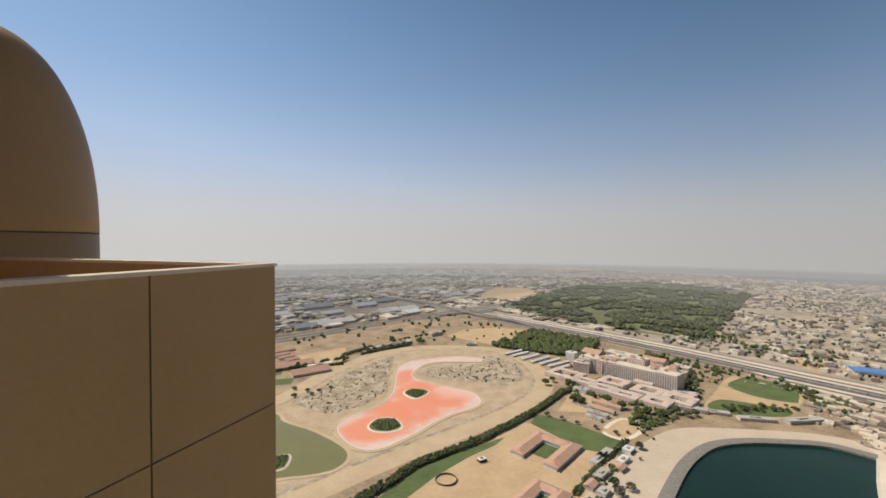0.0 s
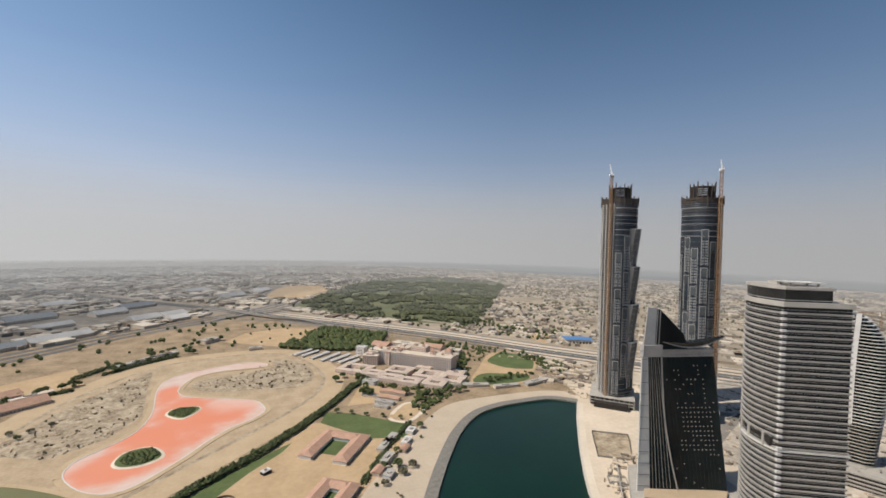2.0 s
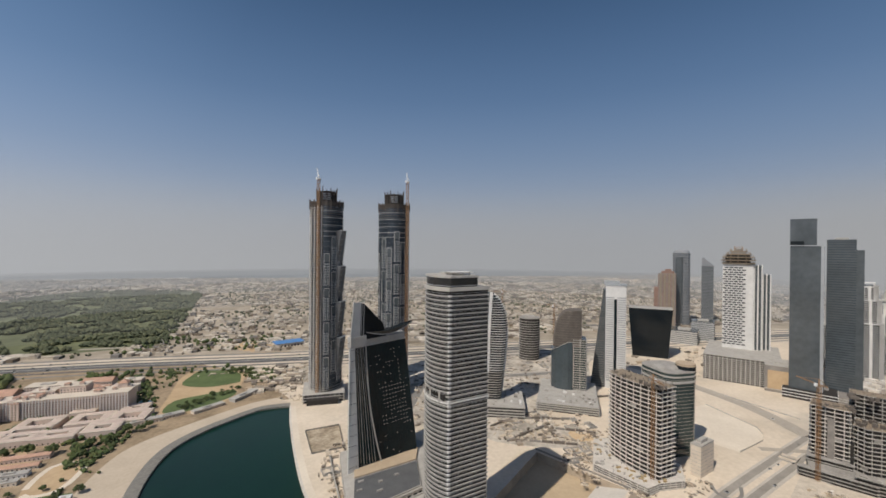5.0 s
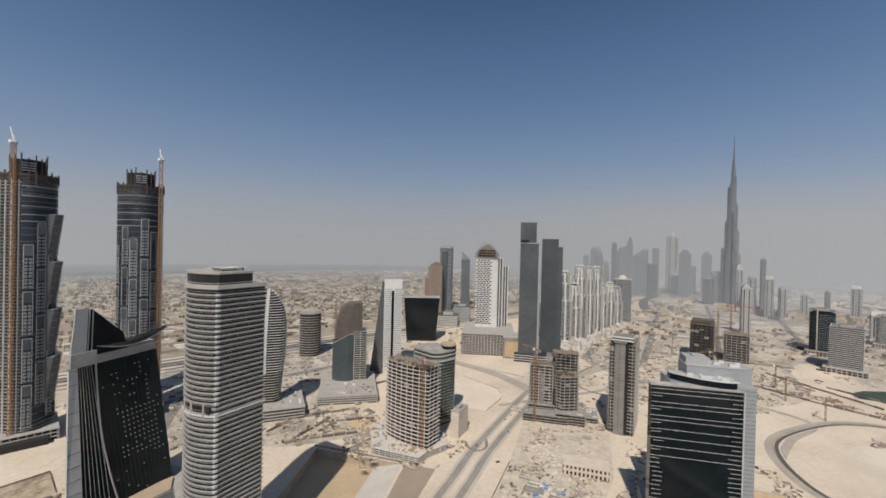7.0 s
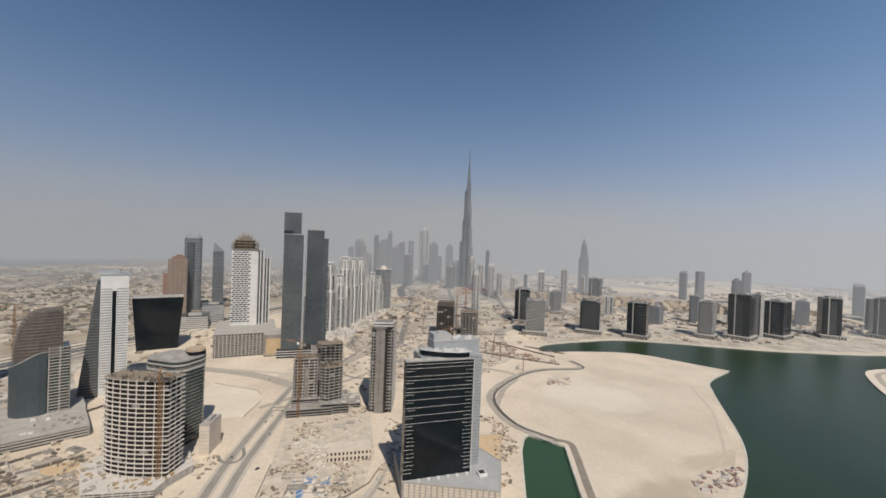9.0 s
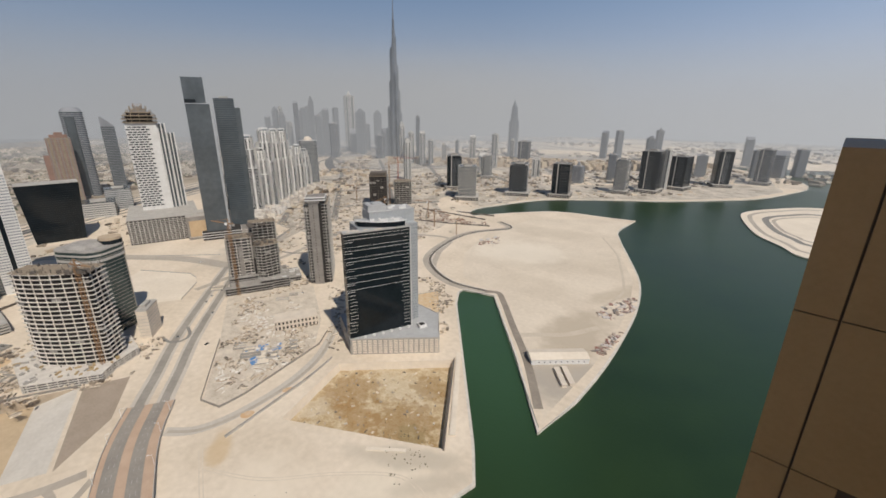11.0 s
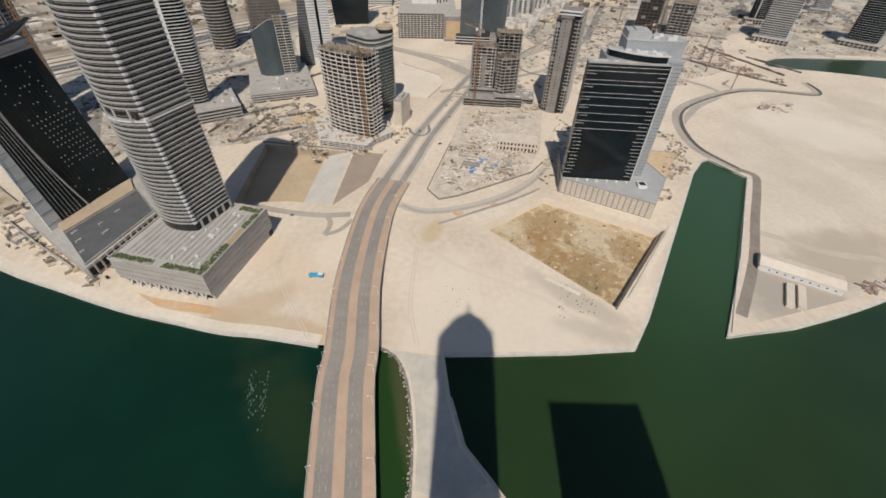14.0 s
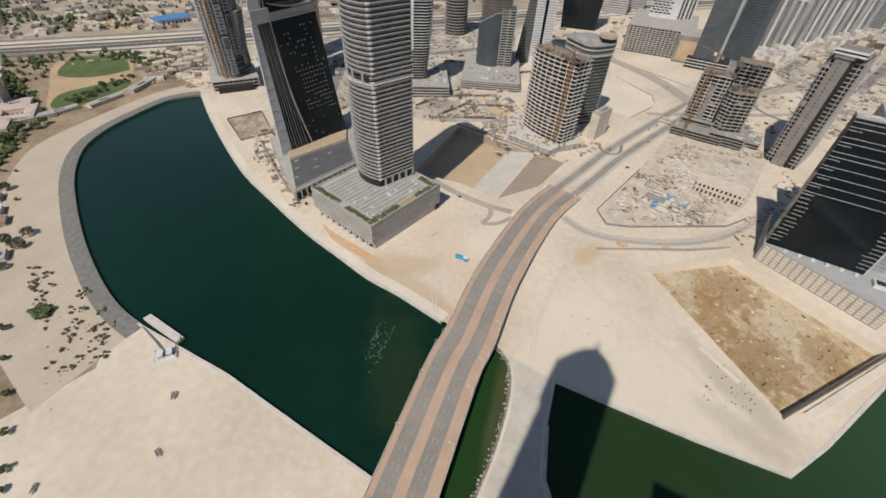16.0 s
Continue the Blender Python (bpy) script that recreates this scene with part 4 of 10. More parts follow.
def plain_tower(name, label, x, y, yaw, w, d, h, glass, band, step=4.0, bh=1.2, fin=0, finw=0.6, finm=None, r=0, podium=None, crown=None, grow=0.35, base=0, group="towers", plant=True):
    """A storeyed tower: glazed core, a band a storey, fins, roof plant and podium."""
    t = thing(name, label, "tower", x, y, 0, yaw, group)
    outline = rounded(w, d, r) if r else rect(w, d)
    part("glazing", Mesh().prism(outline, 0, h), glass, t)
    z0 = base + 4
    far = math.hypot(x, y) > 1150
    if band:
        if far:
            m = Mesh()
            z = z0
            while z < h - 1:
                m.prism(grown(outline, grow), z, z + bh)
                z += step
            part("banding", m, band, t)
        else:
            floors(t, outline, z0, h, step, bh, grow, band)
    if fin:
        part("finwork", piers_on(outline, fin, finw, grow + 0.25, base, h), finm or band, t)
    part("roof", Mesh().prism(grown(outline, grow + 0.1), h, h + 1.3).prism(grown(outline, -1.2), h + 1.31, h + 1.5), finm or band or PALE_CONCRETE, t)
    if plant:
        part("roof_plant", Mesh().box(-w * 0.28, -d * 0.25, h + 1.5, w * 0.2, d * 0.2, h + 5).box(w * 0.22, -d * 0.1, h + 1.5, w * 0.34, d * 0.25, h + 3.4), PALE_CONCRETE, t)
    if podium:
        pw, pd, ph, px, py = podium
        # tall podiums get a near-black body that paints shade between the bands
        part("podium", Mesh().box(px - pw / 2, py - pd / 2, 0, px + pw / 2, py + pd / 2, ph), VOID if ph > 20 else DARK_CONCRETE, t)
        if ph > 20:
            part("podium_colonnade", piers_on([(px - pw / 2, py - pd / 2), (px + pw / 2, py - pd / 2), (px + pw / 2, py + pd / 2), (px - pw / 2, py + pd / 2)], 7, 1.2, 0.5, 0, ph), PALE_CONCRETE, t)
            part("podium_roof", Mesh().box(px - pw / 2 - 0.4, py - pd / 2 - 0.4, ph, px + pw / 2 + 0.4, py + pd / 2 + 0.4, ph + 1.2), PALE_CONCRETE, t)
        m = Mesh()
        z = 3
        while z < ph - 1:
            m.box(px - pw / 2 - 0.3, py - pd / 2 - 0.3, z, px + pw / 2 + 0.3, py + pd / 2 + 0.3, z + 1.3)
            z += 3.6
        part("podium_banding", m, PALE_CONCRETE, t)
    if crown:
        crown(t)
    return t


def lattice(m, x, y, w, z0, z1, step=6.0, t=0.35):
    c = [(x - w / 2, y - w / 2), (x + w / 2, y - w / 2), (x + w / 2, y + w / 2), (x - w / 2, y + w / 2)]
    for p in c:
        m.beam((*p, z0), (*p, z1), t)
    z, k = z0, 0
    while z < z1 - 0.1:
        e = min(z + step, z1)
        for i in range(4):
            a, b = c[i], c[(i + 1) % 4]
            m.beam((*(a if k % 2 else b), z), (*(b if k % 2 else a), e), t * 0.7)
        z, k = e, k + 1
    return m


def tower_crane(x, y, h, jib, turn, rise, paint, label, counter=14, w=2.2, heavy=0.35):
    """A mast, a cab, a jib that rises at an angle and a counterweight."""
    c = thing("tower_crane", label, "crane", x, y, 0, turn, "cranes")
    part("mast", lattice(Mesh(), 0, 0, w, 0, h, 6.0, heavy), paint, c, "painted lattice mast")
    part("cab_window", Mesh().box(3.0, 1.2, h + 0.4, 3.3, 2.8, h + 1.9), BLACK_GLASS, part("cab", Mesh().box(0.8, 1.0, h - 1, 3.2, 3, h + 2.2), WHITE_PAINT, c, "white cab"))
    part("jib", Mesh().beam((0, 0, h + 1), (jib * math.cos(radians(rise)), 0, h + 1 + jib * math.sin(radians(rise))), 1.0)
         .beam((0, 0, h + 7), (jib * 0.8 * math.cos(radians(rise)), 0, h + 1.5 + jib * 0.8 * math.sin(radians(rise))), 0.3), WHITE_PAINT if rise > 20 else paint, c)
    part("counter_jib", Mesh().beam((0, 0, h + 1), (-counter, 0, h + 1), 1.2).beam((0, 0, h), (0, 0, h + 7), 1.0).beam((0, 0, h + 7), (-counter, 0, h + 1.5), 0.25), WHITE_PAINT if rise > 20 else paint, c)
    part("counterweight", Mesh().box(-counter, -1.2, h - 2.2, -counter + 3, 1.2, h + 0.6), CONCRETE, c)
    return c


# twin hotel towers under construction
def hotel_tower(x, y, yaw, seed, skin, petals):
    rng = random.Random(seed)
    t = thing("hotel_tower", "blue-grey glass tower under construction with an open steel crown", "tower", x, y, 0, yaw, "twin towers")

    def rim(a, r):
        q = r * (1 + 0.06 * math.cos(4 * a))
        return q * math.cos(a), q * math.sin(a)
    out = [rim(2 * math.pi * i / 32, 25) for i in range(32)]
    # solid core; shade between the open floors is in its near-black colour
    part("core", Mesh().prism(around(out, 0.90), 0, 318), VOID, t, "solid core coloured near-black for the shade between floors")
    floors(t, out, 8, 318, 3.9, 0.6, 0.0, PALE_CONCRETE, "floor_slab")
    # glass skin over the sides that are closed so far
    g0, g1 = skin
    skin_line = [rim(radians(g0 + (g1 - g0) * i / 24), 25.5) for i in range(25)]
    pane = part("glass_skin", Mesh().prism(skin_line + [(p[0] * 0.95, p[1] * 0.95) for p in skin_line[::-1]], 22, 316), SKY_GLASS, t, "blue-grey glass skin")
    m = Mesh()
    for z in range(26, 316, 8):
        for p, q in zip(skin_line, skin_line[1:]):
            m.beam((p[0] * 1.004, p[1] * 1.004, z), (q[0] * 1.004, q[1] * 1.004, z), 0.2)
    part("transom_grid", m, STEEL, pane, "thin grey transoms")
    ring = ribbon(Mesh(), skin_line, -0.7, 0.1, 0, 0.7).data("white_band", BAND)
    for z in (266, 274, 284, 296, 308):
        put("white_band", ring, t, (0, 0, z))
    # panels of window bays that climb the skin like stairs, each under a dark gable
    frame_mesh = Mesh()
    for a, b, w in (((0.3, -4.2, 0), (0.3, -4.2, 52), 0.8), ((0.3, 4.2, 0), (0.3, 4.2, 52), 0.5), ((0.3, -4.5, 52), (0.3, 4.4, 52), 0.8)):
        frame_mesh.beam(a, b, w)
    frame_mesh = frame_mesh.data("stair_frame", BAND)
    bay = Mesh()
    for k in range(9):
        z = 1 + 4.1 * k
        bay.box(0, -3.3, z, 0.5, -0.7, z + 2.3).box(0, 0.5, z, 0.5, 3.2, z + 2.3)
    bay = bay.data("window_bay", PALE_BAY)
    bars = Mesh()
    for k in range(9):
        z = 1 + 4.1 * k
        bars.box(0.5, -3.4, z + 1.0, 0.7, 3.3, z + 1.35)
    bars = bars.data("bay_bar", GREY_GLASS)
    dark = Mesh().prism([(-0.1, -3.8), (0.7, -3.8), (0.7, 3.8), (-0.1, 3.8)], 39, 51).data("dark_gable", GREY_GLASS)
    cols = max(3, round((g1 - g0) / 26))
    for col in range(cols):
        a = radians(g0 + (g1 - g0) * (col + 0.5) / cols)
        px, py = rim(a, 25.6)
        for lvl in range(5):
            z = 18 + lvl * 56 + (0, 26, 10, 38, 20, 4, 30)[col % 7]
            if z > 230:
                continue
            f = put("stair_frame", frame_mesh, t, (px, py, z))
            f.rotation_euler.z = a
            if rng.random() < 0.85:
                b = put("window_bay", bay, f)
                tagged(b, "pale paired windows of a bay", kind="stuff")
                tagged(put("bay_bar", bars, f), kind="stuff")
            put("dark_gable", dark, f)
    # bare side: white column lines and some panes already fitted
    left = [a for a in range(0, 360, 9) if not g0 - 4 < a < g1 + 4 and not g0 - 4 < a - 360 < g1 + 4 and not g0 - 4 < a + 360 < g1 + 4]
    post = Mesh().box(-0.4, -0.45, 0, 0.7, 0.45, 312).data("column", WHITE)
    fitted = Mesh().box(-0.3, -1.6, 0.8, 0.1, 1.6, 3.7).data("pane", SKY_GLASS)
    for i, a in enumerate(left):
        px, py = rim(radians(a), 24.8)
        if i % 2 == 0:
            c = put("column", post, t, (px, py, 4))
            c.rotation_euler.z = radians(a)
        elif a % 2:
            for k in range(8, 78):
                if rng.random() < 0.55:
                    ob = put("pane", fitted, t, (px, py, 8 + 3.9 * k))
                    ob.rotation_euler.z = radians(a)
    # flared bays that give the edge its saw-tooth line
    for a in petals:
        for z1 in (276, 217, 158, 99):
            m = Mesh().prism([(-2, -9), (0.6, -7), (0.6, 7), (-2, 9)], 0, 56, [(-2, -9), (7.0, -5), (7.0, 5), (-2, 9)])
            c = rim(a_ := radians(a), 24.2)
            ob = part("petal_bay", m, PETAL, t, "grey flared bay", (*c, z1 - 56))
            ob.rotation_euler.z = a_
            part("petal_lip", Mesh().box(-1, -5.4, 55.4, 7.3, 5.4, 56.4), STEEL, ob)
            for k in range(6):
                part("petal_joint", Mesh().beam((1.0 + 1.1 * k, -6.8 + 0.3 * k, 5 + 9.2 * k), (1.0 + 1.1 * k, 6.8 - 0.3 * k, 5 + 9.2 * k), 0.45), BAND, ob)
    part("crown_ledge", Mesh().prism(grown(out, 0.5), 314, 320).prism(grown(out, 1.6), 320, 323), CROWN_BROWN, t, "dark brown overhanging roof ledge")
    for k in range(4):
        part("crown_slab", Mesh().prism(grown(out, 0.7), 299 + 4 * k, 299.7 + 4 * k), BROWN_SLAB, t)
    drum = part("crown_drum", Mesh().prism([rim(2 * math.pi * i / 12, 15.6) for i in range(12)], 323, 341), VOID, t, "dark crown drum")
    for z in (327, 330, 333, 336):
        part("crown_window", Mesh().box(-16.9, -6, z, -14, 6, z + 1.0), STEEL, drum, "pale slots in the crown")
    for i in range(16):
        a = 2 * math.pi * i / 16
        part("crown_post", Mesh().beam((15.9 * math.cos(a), 15.9 * math.sin(a), 323), (16.6 * math.cos(a), 16.6 * math.sin(a), 341 + (i * 7 % 5) * 1.8), 1.5), CROWN_BROWN, drum)
    for i in range(26):
        c = rim(2 * math.pi * i / 26, 25.3 + 0.4 * (i % 3))
        part("edge_scaffold", Mesh().box(c[0] - 0.9, c[1] - 0.9, 310 + (i * 5 % 7) * 1.5, c[0] + 0.9, c[1] + 0.9, 323.4 + (i * 7 % 5) * 0.9), CROWN_BROWN, t, "ragged brown scaffold under the crown")
    # shade between the podium slabs is painted as a near-black body
    podium = part("podium", Mesh().box(-32, -28, 0, 32, 34, 13).box(-44, -20, 0, -34, 28, 8), VOID, t, "podium body coloured near-black for shade between its slabs")
    slab = Mesh().box(-34.4, -30.4, 0, 33, 35, 0.8).data("podium_slab", PALE_CONCRETE)
    for z in (4, 8.5, 13):
        put("podium_slab", slab, podium, (0, 0, z))
    leg = Mesh().box(-0.5, -0.5, 0, 0.5, 0.5, 13).data("podium_column", PALE_CONCRETE)
    for i in range(10):
        for x, y in ((-33.6, -29 + 6.9 * i), (-32.5 + 7.1 * i, -29.6)):
            put("podium_column", leg, podium, (x, y, 0))
    return t


SKY_GLASS = mat("blue_grey_tower_glass", (0.040, 0.052, 0.066), (0.018, 0.023, 0.030), 0.05, 0.2, spec=0.25)
PALE_BAY = mat("pale_window_frames", (0.34, 0.35, 0.355), (0.25, 0.26, 0.265), 0.2, 0.5)
PETAL = mat("grey_petal_cladding", (0.13, 0.13, 0.13), (0.085, 0.085, 0.085), 0.06, 0.45)
CROWN_BROWN = mat("dark_brown_crown_steel", (0.075, 0.058, 0.047), (0.05, 0.04, 0.033), 0.2, 0.85)
hotel_tower(563, 457, 39, 3, (168, 330), (262, 240))
hotel_tower(640, 372, 30, 8, (95, 232), ())
tower_crane(535, 451, 358, 17, 100, 80, ORANGE, "tall orange tower crane beside the unfinished tower", 3.5, 3.4, 0.5)
tower_crane(635, 343, 362, 14, 100, 84, ORANGE, "tall orange tower crane beside the unfinished tower", 3.5, 3.4, 0.5)


# tapering dark glass tower with a sloped top
def prism_tower():
    t = thing("glass_tower", "tapering black glass tower with a grey ribbed flank and sloped roof", "tower", 398, 240, 0, 0)
    cx, cy = 398, 240

    def loc(x, y):
        return (x - cx, y - cy)
    foot = [loc(360, 262), loc(394, 243), loc(437, 220), loc(462, 245), loc(402, 290)]
    head = [loc(358, 260), loc(377.5, 253.4), loc(430.6, 234.1), loc(445, 255), loc(404, 284)]
    f0, f1, f2, h0, h1, h2 = (Vector(p) for p in (*foot[:3], *head[:3]))
    part("podium", Mesh().prism([loc(300, 216), loc(372, 180), loc(455, 215), loc(470, 260), loc(394, 298), loc(352, 262)], 0, 12), PALE_CONCRETE, t, "pale concrete podium")
    part("podium_roof", Mesh().prism([loc(306, 217), loc(372, 183.5), loc(412, 208), loc(352.5, 247.5)], 12.05, 13.2), DARK_ROOF, t, "dark flat podium roof")
    part("terrace_edge", Mesh().prism([loc(353.5, 249), loc(413, 209.5), loc(436, 219), loc(372, 263)], 12.05, 14.6), TAN_STONE, t, "tan stone terrace at the tower's foot")
    part("roof_kerb", ribbon(Mesh(), [(*loc(305, 216.5), 0), (*loc(372, 182.5), 0), (*loc(413.5, 208), 0), (*loc(352.5, 248.5), 0), (*loc(305, 216.5), 0)], -0.5, 0.5, 12, 13.6), PALE_CONCRETE, t)
    for k, (x, y) in enumerate(((322, 224), (338, 232), (352, 240), (360, 222), (378, 214), (346, 214))):
        part("roof_unit", Mesh().turned(x - cx, y - cy, 4 + k % 3, 2.2, 13.2, 14.4 + 0.4 * (k % 2), -0.6), CONCRETE, t)
    part("podium_front", Mesh().prism([loc(301, 214.8), loc(371, 179.8), loc(371.5, 180.8), loc(302, 215.8)], 2.5, 9.5), VOID, t, "dark podium glazing")
    gap = Vector(loc(371, 180)) - Vector(loc(301, 215))
    for i in range(13):
        p = Vector(loc(300.6, 214.6)) + gap * i / 12
        part("podium_pier", Mesh().turned(p.x, p.y, 1.4, 1.2, 0, 12, math.atan2(gap.y, gap.x)), PALE_CONCRETE, t)
    part("body", Mesh().prism(foot, 12, 143, head), TEAL_GLASS, t, "black glass body")
    # smooth grey flank, then dark ribs up to the curved edge
    out = Vector((-0.45, -0.89)) * 1.0
    e0, e1 = f0.lerp(f1, 0.31), h0.lerp(h1, 0.30)
    part("flank", Mesh().prism([tuple(f0 + out), tuple(e0 + out), tuple(e0 - out), tuple(f0 - out)], 12, 147, [tuple(h0 + out), tuple(e1 + out), tuple(e1 - out), tuple(h0 - out)]), SUNLIT_METAL, t, "smooth metal flank, colour paled as if in full sun")
    for k in range(12):
        s = (k + 0.5) / 12
        p, q = f0.lerp(h0, s) + out * 1.1, e0.lerp(e1, s) + out * 1.1
        part("flank_joint", Mesh().beam((p.x, p.y, 12 + 135 * s), (q.x, q.y, 12 + 135 * s), 0.25), GREY_GLASS, t)
    for i in range(6):
        s = 0.38 + 0.088 * i
        p, q = f0.lerp(f1, s) + out, h0.lerp(h1, s) + out
        part("rib", Mesh().beam((p.x, p.y, 16), (q.x, q.y, 143), 0.32), STEEL if i % 2 else DARK_CONCRETE, t, "slim grey rib")
    m = Mesh()
    bow = (f0 - f1).normalized()
    edge = smooth([(*f1, 14), (*(f1.lerp(h1, 0.22) + bow * 2.6), 42), (*(f1.lerp(h1, 0.52) + bow * 4.0), 80), (*(f1.lerp(h1, 0.8) + bow * 2.2), 117), (*h1, 144)], 7)
    for p, q in zip(edge, edge[1:]):
        m.beam((p[0] - 0.6, p[1] - 0.9, p[2]), (q[0] - 0.6, q[1] - 0.9, q[2]), 1.0)
    part("edge_trim", m, BAND, t, "curved pale edge trim")
    m = Mesh()
    for k in range(1, 14):
        p, q = f1.lerp(f2, k / 14), h1.lerp(h2, k / 14)
        m.beam((p.x - 0.05, p.y - 0.05, 14), (q.x - 0.05, q.y - 0.05, 143), 0.16)
    part("transom_grid", m, BLACK_GLASS, t, "dark glazing bars")
    rng = random.Random(5)
    win = Mesh().box(-0.5, -0.16, 0, 0.5, 0.16, 0.75).data("window", STONE)
    d = (f2 - f1).normalized()
    for row in range(28):
        for col in range(12):
            s, k = (col + 0.7) / 13, (row + 1) / 29
            dense = 0.92 if 8 <= row <= 17 and 3 <= col <= 10 else 0.3 if 6 < row < 27 and col > 1 else 0.03
            if rng.random() < dense:
                p = f1.lerp(f2, s).lerp(h1.lerp(h2, s), k)
                ob = put("window", win, t, (p.x - 0.15, p.y - 0.15, 12 + 131 * k))
                ob.rotation_euler.z = math.atan2(d.y, d.x)
    part("roof_ledge", Mesh().prism(grown(head, 0.6), 143, 144.4).prism(grown(head, -0.6), 144.4, 149).prism(grown(head, 0.9), 149, 150.2), PALE_CONCRETE, t, "pale roof ledges")
    # wedge that rises at the flank's end, and the bow-shaped canopy
    w0, w1, w2 = h0, h0.lerp(h1, 0.98), Vector(head[4])
    crest = Mesh()
    crest.v = [(*w0, 150), (*w1, 150), (*w2, 150), (*(w0.lerp(w1, 0.22)), 191), (*(w0.lerp(w1, 0.92)), 189), (*(w2.lerp(w1, 0.4)), 168), (*(h1.lerp(h2, 0.42)), 165), (*(h1.lerp(h2, 0.5)), 150)]
    crest.f = [(0, 1, 4, 3), (1, 7, 6, 4), (7, 2, 5, 6), (2, 0, 3, 5), (3, 4, 5), (4, 6, 5), (0, 2, 7, 1)]
    part("sloped_crest", crest, BLACK_GLASS, t, "sloped dark glass crest")
    c0, c1, c2, c3 = w0 + out * 1.2, w0.lerp(w1, 0.62) + out * 1.2, w0.lerp(w1, 0.70) + out * 1.2, w0.lerp(w1, 0.22) + out * 1.2
    pane = Mesh()
    pane.v = [(*p, z) for p, z in ((c0, 150), (c1, 150), (c2, 191), (c3, 191))] + [(p.x - out.x * 0.6, p.y - out.y * 0.6, z) for p, z in ((c0, 150), (c1, 150), (c2, 191), (c3, 191))]
    pane.f = [(0, 1, 2, 3), (7, 6, 5, 4), (0, 4, 5, 1), (1, 5, 6, 2), (2, 6, 7, 3), (3, 7, 4, 0)]
    part("crest_panel", pane, SUNLIT_METAL, t, "smooth crest panel, colour paled as if in full sun")
    for s in (0.02, 0.68, 0.84):
        p, q = w0.lerp(w1, s) + out, w0.lerp(w1, 0.22 + s * 0.8) + out
        part("crest_rib", Mesh().beam((p.x, p.y, 150), (q.x, q.y, 192), 0.6 if s > 0.1 else 1.0), BAND, t)
    part("shoulder", Mesh().prism([tuple(h0 + out * 3), tuple(w1 + out * 3), tuple(w1 - out * 4), tuple(h0 - out * 4)], 144, 155), BAND, t, "pale shoulder block")
    hull, rim_line = Mesh(), []
    span = (h2 - h1) * 1.16
    back = Vector((-d.y, d.x))
    for i in range(13):
        q = i / 12
        p = h1 + (h2 - h1) * 0.02 + span * q
        high = 158.5 - 2.5 * math.sin(math.pi * q) + 4.0 * q ** 2
        deep, wide = 0.5 + 4.4 * math.sin(math.pi * q ** 1.15) ** 0.8, 1.0 + 6 * math.sin(math.pi * min(q, 0.97))
        hull.v += [(*(p - back * 2.2), high), (*(p - back * 0.2), high - deep), (*(p + back * wide * 0.6), high - deep), (*(p + back * wide), high + 0.4)]
        rim_line.append((*(p - back * 0.5), high - deep))
    for i in range(12):
        for j in range(4):
            u, w = 4 * i + j, 4 * i + (j + 1) % 4
            hull.f.append((u, w, w + 4, u + 4))
    hull.f += [(3, 2, 1, 0), (48, 49, 50, 51)]
    bow_part = part("roof_bow", hull, BLACK_GLASS, t, "dark roof canopy shaped like a boat's bow")
    keel = Mesh()
    for p, q in zip(rim_line, rim_line[1:]):
        keel.beam(p, q, 1.0)
    part("bow_rim", keel, STONE, bow_part, "pale rim under the canopy")
    part("roof_block", Mesh().prism(around(head, 0.5), 150, 154), DARK_CONCRETE, t)
    return t


# cladding colour lightened to stand in for sunlight on flank and crest
SUNLIT_METAL = mat("metal_paled_for_sun", (0.58, 0.575, 0.55), (0.49, 0.485, 0.465), 0.06, 0.5)
TEAL_GLASS = mat("teal_black_glazing", (0.012, 0.023, 0.026), (0.007, 0.014, 0.017), 0.04, 0.2, spec=0.2)
DARK_ROOF = mat("dark_roofing", (0.115, 0.115, 0.115), (0.085, 0.085, 0.086), 0.1, 0.85)
TAN_STONE = mat("tan_stone", (0.48, 0.37, 0.255), (0.40, 0.31, 0.21), 0.1, 0.85)
prism_tower()


SMOKE = mat("smoky_glazing", (0.03, 0.028, 0.026), (0.019, 0.018, 0.017), 0.08, 0.22, spec=0.4)
OCHRE_SOIL = mat("ochre_planting_soil", (0.42, 0.31, 0.17), (0.34, 0.25, 0.13), 0.3, 0.95)


